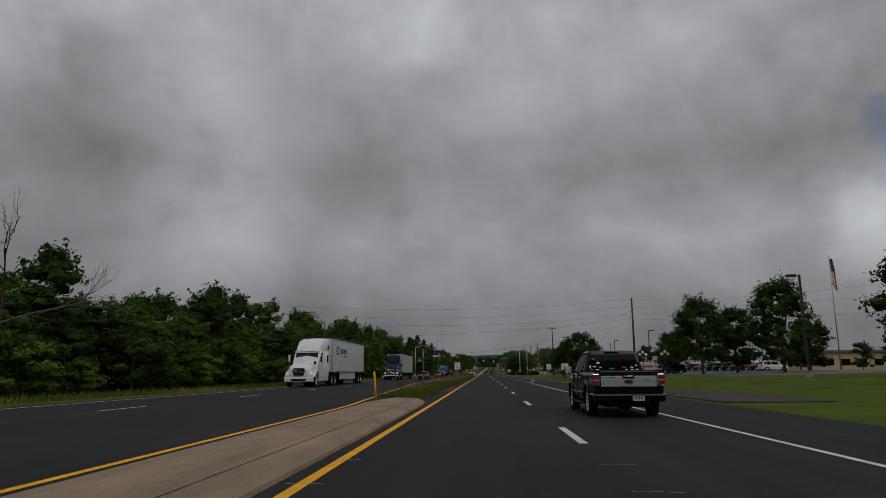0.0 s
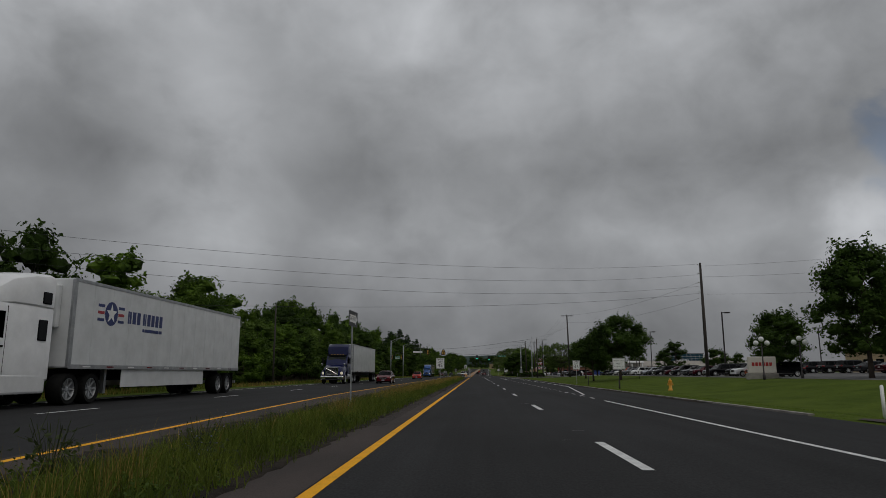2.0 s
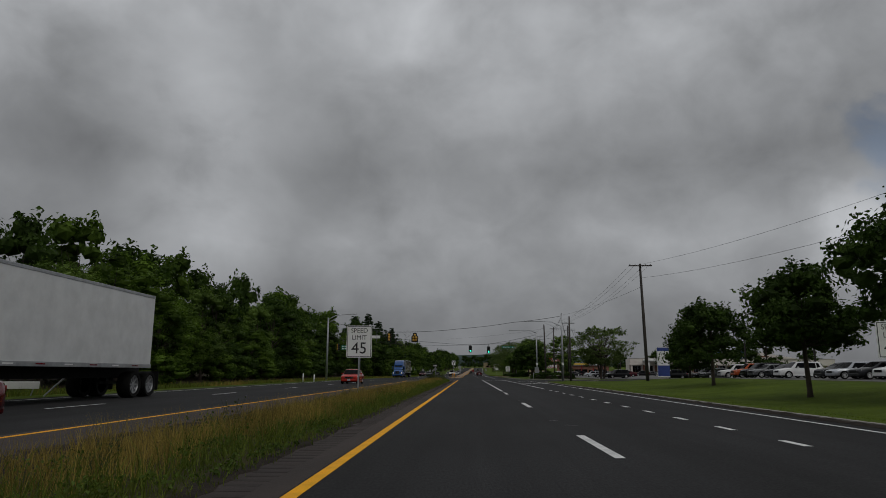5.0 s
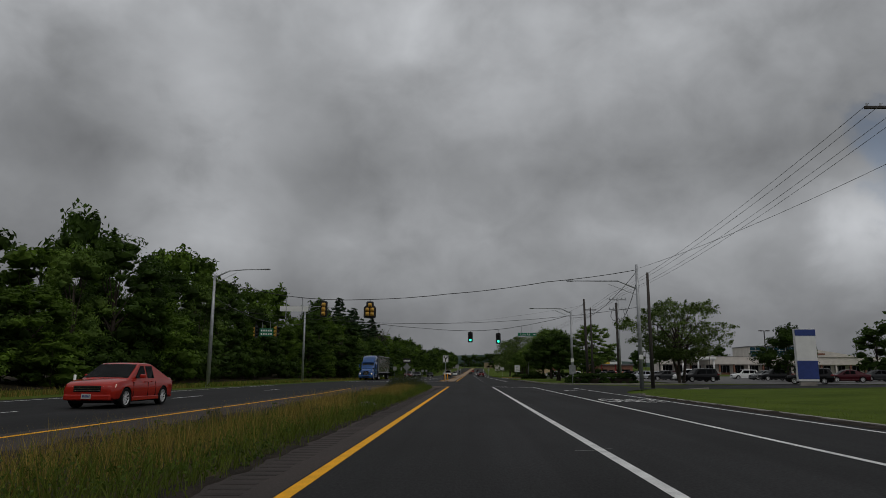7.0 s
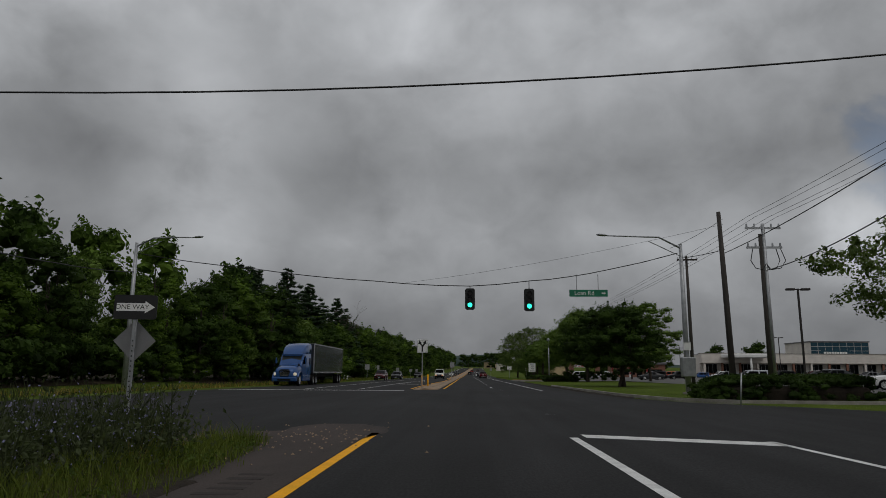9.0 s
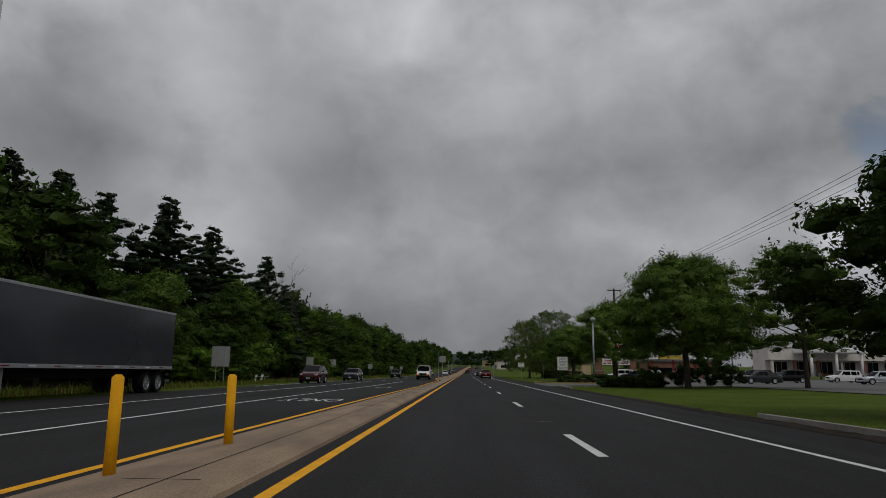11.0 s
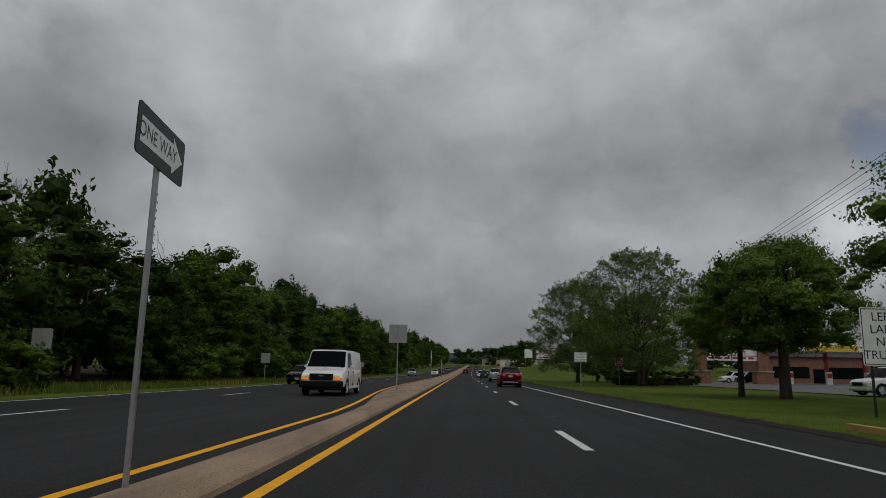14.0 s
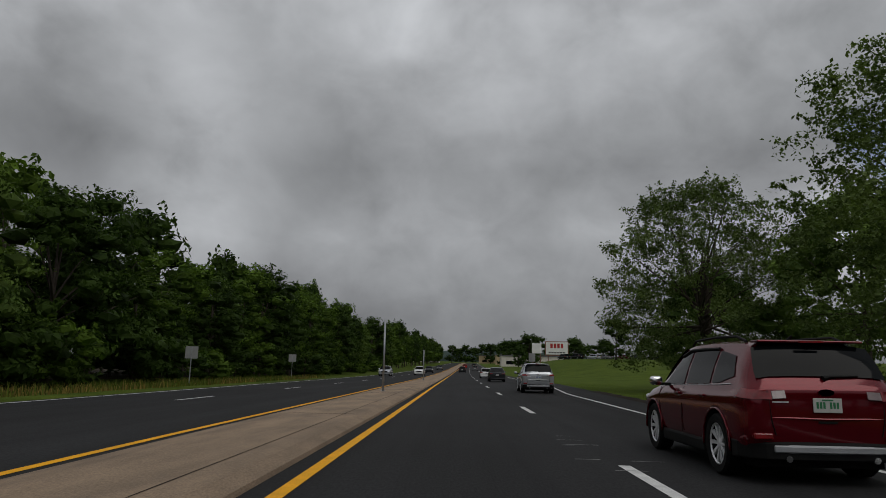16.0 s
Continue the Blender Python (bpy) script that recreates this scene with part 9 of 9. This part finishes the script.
# petrol station behind the pylon
gas = thing("fuel_canopy", "fuel station canopy with a yellow and white fascia", "canopy", "", "", pose(43.0, 398.0, land(45, 400)))
M_GASYELLOW = stuff("canopy_yellow", (0.75, 0.5, 0.06), None, 2.0, 0.5, fine_amt=0.08)
M_GASRED = stuff("canopy_red", (0.45, 0.03, 0.03), None, 2.0, 0.5, fine_amt=0.08)
part("roof", box(bmesh.new(), 0, 13, 0, 9, 4.2, 5.1, 0.03), M_SIGNWHITE, gas)
part("fascia", box(bmesh.new(), 2.2, 8.8, -0.03, 0.0, 4.28, 5.02), M_GASYELLOW, gas)
for x in (1.5, 6.5, 11.5):
    part("column", box(bmesh.new(), x - 0.2, x + 0.2, 3.5, 3.9, -0.3, 4.2), M_GASRED, gas)
    pm = part("fuel_pump", box(bmesh.new(), x - 0.35, x + 0.35, 3.0, 3.45, 0.0, 1.7, 0.03), M_SIGNWHITE, gas)
    part("pump_panel", box(bmesh.new(), x - 0.3, x + 0.3, 2.97, 3.0, 0.9, 1.5), M_GASRED, pm)
kio = thing("shop_kiosk", "small brick shop beside the fuel station", "building", "", "", pose(48.0, 416.0, land(50, 416)))
part("wall", box(bmesh.new(), 0, 16, 0, 10, -0.3, 4.0), M_BRICK, kio)
part("roof", box(bmesh.new(), -0.5, 16.5, -0.5, 10.5, 4.0, 4.6, 0.05), M_ROOF, kio)
part("door", box(bmesh.new(), 7, 8.8, -0.05, 0.02, 0, 2.2), M_GLASS, kio)
part("window", box(bmesh.new(), 1, 6.4, -0.05, 0.02, 0.8, 2.5), M_GLASS, kio)
part("window", box(bmesh.new(), 9.4, 15, -0.05, 0.02, 0.8, 2.5), M_GLASS, kio)
shed = thing("cream_building", "small cream-coloured shed beyond the lawn", "building", "", "", pose(30.0, 436.0, land(32, 436)))
part("wall", box(bmesh.new(), 0, 7, 0, 6, -0.3, 3.6), M_CREAM, shed)
part("roof", box(bmesh.new(), -0.3, 7.3, -0.3, 6.3, 3.6, 3.9), M_ROOF, shed)

# tall shopping-centre sign between brick piers
py = thing("pylon_sign", "tall shopping centre sign between two brown brick piers", "sign", "", "", pose(35.4, 397.5, land(35.4, 397.5), 0, 0, -6))
M_REDLED = stuff("red_digits", (0.3, 0.01, 0.01), None, 2, 0.5, glow=(1.0, 0.04, 0.03), glow_power=1.2)
for x in (-4.2, 3.2):
    pier = part("pier", box(bmesh.new(), x, x + 1.3, -0.6, 0.6, -0.3, 8.3, 0.02), M_BRICK, py)
    part("plinth", box(bmesh.new(), x - 0.35, x + 1.65, -0.95, 0.95, -0.3, 1.5, 0.03), M_BRICK, pier)
    part("plinth_cap", box(bmesh.new(), x - 0.45, x + 1.75, -1.05, 1.05, 1.5, 1.68, 0.03), M_CURB, pier)
part("head", box(bmesh.new(), -4.4, 4.7, -0.7, 0.7, 8.2, 8.7, 0.04), M_CURB, py)
face = part("sign_face", box(bmesh.new(), -2.9, 3.2, -0.35, 0.35, 2.9, 8.2), M_SIGNWHITE, py)
part("price_board", box(bmesh.new(), -2.8, 3.1, -0.38, -0.34, 6.4, 7.4), M_BLACK, face)
text_on("lettering", "362", 0.95, pose(0.3, -0.39, 6.9, 90), M_REDLED, face)
part("divider", box(bmesh.new(), -0.85, -0.75, -0.39, -0.37, 6.4, 7.4), M_SIGNWHITE, face)
part("divider", box(bmesh.new(), 1.35, 1.45, -0.39, -0.37, 6.4, 7.4), M_SIGNWHITE, face)
part("red_panel", box(bmesh.new(), -2.8, 3.1, -0.37, -0.34, 5.6, 6.1), M_GASRED, face)
part("red_panel", box(bmesh.new(), -2.8, 3.1, -0.37, -0.34, 5.0, 5.5), M_GASRED, face)
part("black_panel", box(bmesh.new(), -2.8, 3.1, -0.37, -0.34, 4.3, 4.9), M_BLACK, face)
for k in range(9):
    part("text_bar", box(bmesh.new(), -2.2 + k * 0.52, -1.85 + k * 0.52, -0.385, -0.365, 4.52, 4.68), M_SIGNWHITE, face)
    part("text_bar", box(bmesh.new(), -2.4 + k * 0.56, -2.0 + k * 0.56, -0.385, -0.365, 5.75, 5.95), M_SIGNWHITE, face)
    part("text_bar", box(bmesh.new(), -2.4 + k * 0.56, -2.0 + k * 0.56, -0.385, -0.365, 5.15, 5.35), M_SIGNWHITE, face)
for k in range(4):
    part("logo_bar", box(bmesh.new(), -2.3 + k * 0.48, -1.95 + k * 0.48, -0.37, -0.345, 3.65, 4.0), M_GASRED, face)
    part("logo_bar", box(bmesh.new(), -2.0 + k * 0.9, -1.35 + k * 0.9, -0.37, -0.345, 7.6, 8.05), M_GASRED, face)
text_on("lettering", "SAVE", 0.5, pose(1.35, -0.36, 3.85, 90), M_GASRED, face)
for k in range(6):
    part("text_bar", box(bmesh.new(), -2.6 + k * 0.95, -1.95 + k * 0.95, -0.37, -0.345, 3.1, 3.35), M_GASRED, face)
part("divider", box(bmesh.new(), 0.1, 0.18, -0.38, -0.35, 2.95, 4.25), M_BLACK, face)
part("divider", box(bmesh.new(), -2.85, 3.15, -0.38, -0.35, 3.47, 3.55), M_BLACK, face)


def hoarding(x, y, w, z0, z1, label, red):
    b = thing("roadside_board", label, "sign", "", "", pose(x, y, land(x, y)))
    g0 = land(x, y)
    part("face", box(bmesh.new(), -w / 2, w / 2, -0.25, 0.25, z0 - g0, z1 - g0, 0.04), M_SIGNWHITE, b)
    for sx in (-w * 0.4, w * 0.4):
        part("post", box(bmesh.new(), sx - 0.15, sx + 0.15, -0.15, 0.15, -0.5, z0 - g0), M_BRICK, b)
    if red:
        part("frame", box(bmesh.new(), -w / 2 - 0.3, w / 2 + 0.3, 0.0, 0.4, z0 - g0 - 0.4, z1 - g0 + 0.3), M_BRICK, b)
        for k in range(4):
            part("logo_bar", box(bmesh.new(), -w * 0.3 + k * w * 0.16, -w * 0.19 + k * w * 0.16, -0.29, -0.24, (z0 + z1) / 2 - g0 + 0.1, z1 - g0 - 0.5), M_GASRED, b)
        for k in range(6):
            part("text_bar", box(bmesh.new(), -w * 0.38 + k * w * 0.13, -w * 0.29 + k * w * 0.13, -0.29, -0.24, z0 - g0 + 0.5, z0 - g0 + 0.9), M_BLACK, b)
    return b


hoarding(36.2, 595.0, 7.6, 7.0, 11.3, "big white shop board with red bars above the bank", True)
hoarding(28.6, 590.0, 3.2, 7.2, 10.6, "plain white board above the bank", False)
bs = thing("clinic_sign", "white and blue upright sign at the lawn's edge", "sign", "", "", pose(31.6, 215.4, land(31.6, 215.4)))
part("panel", box(bmesh.new(), -0.9, 0.9, -0.2, 0.2, 0.4, 5.0, 0.03), M_SIGNWHITE, bs)
part("top_band", box(bmesh.new(), -0.9, 0.9, -0.22, -0.19, 4.4, 4.95), M_PLATEBLUE, bs)
part("foot_band", box(bmesh.new(), -0.9, 0.9, -0.22, -0.19, 0.6, 2.2), M_PLATEBLUE, bs)
part("base", box(bmesh.new(), -0.7, 0.7, -0.15, 0.15, -0.3, 0.4), M_CURB, bs)
# lawn sign by the globe lamps
ls = thing("entrance_sign", "low pale entrance sign on the lawn", "sign", "", "", pose(26.5, 103.5, land(26.5, 103.5)))
part("panel", box(bmesh.new(), -1.2, 1.2, -0.15, 0.15, 0.5, 1.9, 0.05), M_STUCCO, ls)
for k in range(6):
    part("text_bar", box(bmesh.new(), -0.9 + k * 0.3, -0.68 + k * 0.3, -0.17, -0.14, 1.1, 1.4), M_GASRED, ls)
part("base", box(bmesh.new(), -1.3, 1.3, -0.3, 0.3, -0.3, 0.5, 0.05), M_CURB, ls)
# shops in the far distance where the road climbs
for k, (x, y, w, h) in enumerate(((34, 690, 30, 5), (40, 780, 40, 6), (-34, 905, 26, 6), (26, 905, 30, 6))):
    far = thing("distant_building", "low pale building far up the road", "building", "distant buildings", "", pose(x + bend(y), y, land(x + bend(y), y)))
    part("wall", box(bmesh.new(), -w / 2, w / 2, 0, 14, -0.5, h), (M_STUCCO, M_CREAM)[k % 2], far)
    part("roof", box(bmesh.new(), -w / 2 - 0.4, w / 2 + 0.4, -0.4, 14.4, h, h + 0.5), M_ROOF, far)
    for j in range(5):
        part("window", box(bmesh.new(), -w / 2 + w * (0.08 + j * 0.18), -w / 2 + w * (0.2 + j * 0.18), -0.06, 0.02, 1.0, 2.6), M_GLASS, far)


# ---------------------------------------------------------------- small things on the road and verges
# thin pale streaks of no known cause; the second list is added at random
M_STREAK = stuff("pale_streak", (0.34, 0.34, 0.33), (0.16, 0.16, 0.16), 9.0, 0.8, fine_amt=0.5)
STREAKS = ((3.49, 8.28, 0.48), (3.47, 6.25, 0.32), (3.83, 6.19, 0.17), (-0.2, 6.68, 0.42), (-0.01, 8.76, 0.27), (3.18, 99.3, 0.37), (3.15, 97.3, 0.27), (0.02, 97.6, 0.26), (3.76, 97.2, 0.1), (6.8, 97.3, 0.11),
          (0.06, 195.0, 0.27), (3.97, 195.0, 0.2), (3.49, 195.1, 0.09), (-0.01, 196.7, 0.19), (3.26, 286.3, 0.32), (3.56, 287.0, 0.35), (3.33, 285.1, 0.29), (3.59, 284.8, 0.38), (4.05, 286.9, 0.18), (3.64, 290.8, 0.3),
          (6.28, 286.3, 0.26), (-5.1, 289.3, 0.34), (4.1, 284.7, 0.12), (3.16, 365.5, 0.33), (3.32, 367.3, 0.52), (3.37, 368.7, 0.26), (3.86, 365.4, 0.43), (3.27, 368.0, 0.43))
rs = np.random.default_rng(17)
more_streaks = [(3.67 + rs.uniform(-0.6, 0.4), y + rs.uniform(-2.5, 2.5), rs.uniform(0.12, 0.4)) for y in np.arange(16, 420, 13.5) for _ in range(2)] + [(rs.uniform(-0.25, 0.0), y + rs.uniform(-5, 5), rs.uniform(0.15, 0.35)) for y in np.arange(20, 205, 22)]
for x, y, l in list(STREAKS) + more_streaks:
    bm = bmesh.new()
    n = 5
    top = [bm.verts.new((l * k / n, rs.uniform(0.006, 0.02), 0)) for k in range(n + 1)]
    low_ = [bm.verts.new((l * k / n, -rs.uniform(0.006, 0.02), 0)) for k in range(n + 1)]
    for k in range(n):
        bm.faces.new((low_[k], low_[k + 1], top[k + 1], top[k]))
    o = setting("streak", bm, M_STREAK, "thin pale streak across the asphalt", "road marking")
    o.matrix_basis = pose(x, y, 0.0075 + rise(y), 0, 0, rs.uniform(-4, 4))


def stone(name, x, y, z, sx, sy, sz, material, label, category, seed, rough=0.18):
    """An uneven lump, resting on its flattened foot."""
    bm = bmesh.new()
    bmesh.ops.create_icosphere(bm, subdivisions=3, radius=1.0)
    for v in bm.verts:
        k = 1 + rough * noise.noise(v.co * 1.7 + Vector((seed, 0, 0))) + rough * 0.5 * noise.noise(v.co * 4.0 + Vector((0, seed, 0)))
        v.co = Vector((v.co.x * sx * k, v.co.y * sy * k, max(v.co.z * k, -0.4) * sz + 0.4 * sz))
    o = tagged(new(name, mesh_of(name, bm, material, True)), label, category)
    o.matrix_basis = pose(x, y, z)
    return o


M_BAG = stuff("white_plastic", (0.6, 0.6, 0.58), (0.42, 0.42, 0.40), 5.0, 0.5, bump=0.02, bump_scale=14)
M_MARBLE = stuff("broken_concrete", (0.42, 0.36, 0.32), (0.22, 0.17, 0.15), 6.0, 0.85, bump=0.02, bump_scale=20, fine_amt=0.5)
stone("concrete_lump", -1.72, 176.4, 0.012, 0.40, 0.16, 0.12, M_MARBLE, "broken pale concrete slab lying in the median grass", "rubble", 3.0, 0.3)
stone("crumpled_bag", -19.8, 308.4, land(-19.8, 308.4) - 0.03, 0.5, 0.36, 0.46, M_BAG, "white crumpled plastic bag on the verge", "litter", 8.0, 0.5)
M_BOARDYELLOW = stuff("faded_yellow_board", (0.55, 0.32, 0.05), (0.4, 0.22, 0.05), 4.0, 0.6)
for k, (x, y, m_) in enumerate(((-18.75, 308.3, M_BOARDYELLOW), (-18.3, 308.4, M_SIGNWHITE), (-17.8, 308.7, M_SIGNWHITE))):
    b = thing("leaning_board", "pale leaning board of a broken barrier on the verge", "barrier board", "broken barrier boards", "", pose(x, y, land(x, y), -8, 10, 0))
    part("board", box(bmesh.new(), -0.1, 0.1, -0.015, 0.015, -0.05, 0.86, 0.006), m_, b)
    part("stripe", box(bmesh.new(), -0.101, 0.101, -0.019, -0.013, 0.5, 0.6), M_SIGNBACK, b)
bar = thing("fallen_rail", "thin dark rail lying behind leaning boards", "rail", "", "", pose(-18.3, 308.9, land(-18.3, 308.9) + 0.3))
part("rail", tube(bmesh.new(), [(-1.6, 0, 0.22), (1.2, 0.1, 0.36)], 0.025, 6), M_GALV, bar)
for x in (-1.4, 0.8):
    part("leg", tube(bmesh.new(), [(x, 0.0, -0.35), (x, 0.03, 0.3)], 0.02, 6), M_GALV, bar)
fall = thing("fallen_sign", "toppled white sign with a bent post on the grass", "road sign", "", "", pose(-18.0, 138.0, land(-18.0, 138.0) + 0.02, 0, 0, 25))
part("post", tube(bmesh.new(), [(1.1, 0, -0.02), (1.5, 0.0, 0.42), (1.9, 0, 0.85)], 0.04, 6), M_GALV, fall)
part("panel", box(bmesh.new(), -0.9, 0.9, -0.02, 0.02, 0.30, 0.62, 0.01), M_SIGNWHITE, fall)
part("brace", tube(bmesh.new(), [(-0.6, 0, 0.0), (-0.6, 0.03, 0.4)], 0.03, 6), M_GALV, fall)
part("brace", tube(bmesh.new(), [(0.6, 0, 0.0), (0.7, 0.03, 0.4)], 0.03, 6), M_GALV, fall)

# dirt and loose grit where the median ends
bm = bmesh.new()
for cx, cy, rx_, ry_, seed in ((-1.9, 210.8, 1.3, 1.5, 1.0), (-0.9, 212.0, 1.1, 2.2, 5.0)):
    rim_ = [bm.verts.new((cx + rx_ * math.cos(a) * (1 + 0.35 * noise.noise(Vector((math.cos(a) * 2, math.sin(a) * 2, seed)))), cy + ry_ * math.sin(a) * (1 + 0.35 * noise.noise(Vector((math.cos(a) * 2, math.sin(a) * 2, seed)))), 0.0045 + 0.0015 * (seed > 2))) for a in np.linspace(0, 2 * math.pi, 40, endpoint=False)]
    bm.faces.new(rim_)
setting("dirt_patch", bm, M_OLD, "brown dirt washed over the road at the median's end", "dirt")
vs, fs = [], []
for _ in range(160):
    x, y, s = rs.normal(-1.3, 0.8), rs.normal(210.8, 1.5), rs.uniform(0.01, 0.03)
    b = len(vs)
    vs += [(x - s, y, 0.005), (x, y - s, 0.005), (x + s, y, 0.005), (x, y + s, 0.005), (x, y, 0.005 + s)]
    fs += [(b, b + 1, b + 4), (b + 1, b + 2, b + 4), (b + 2, b + 3, b + 4), (b + 3, b, b + 4)]
tagged(new("grit", raw("grit", vs, fs, M_CONCRETE)), "loose pale grit at the end of the median", "gravel", "", "stuff")
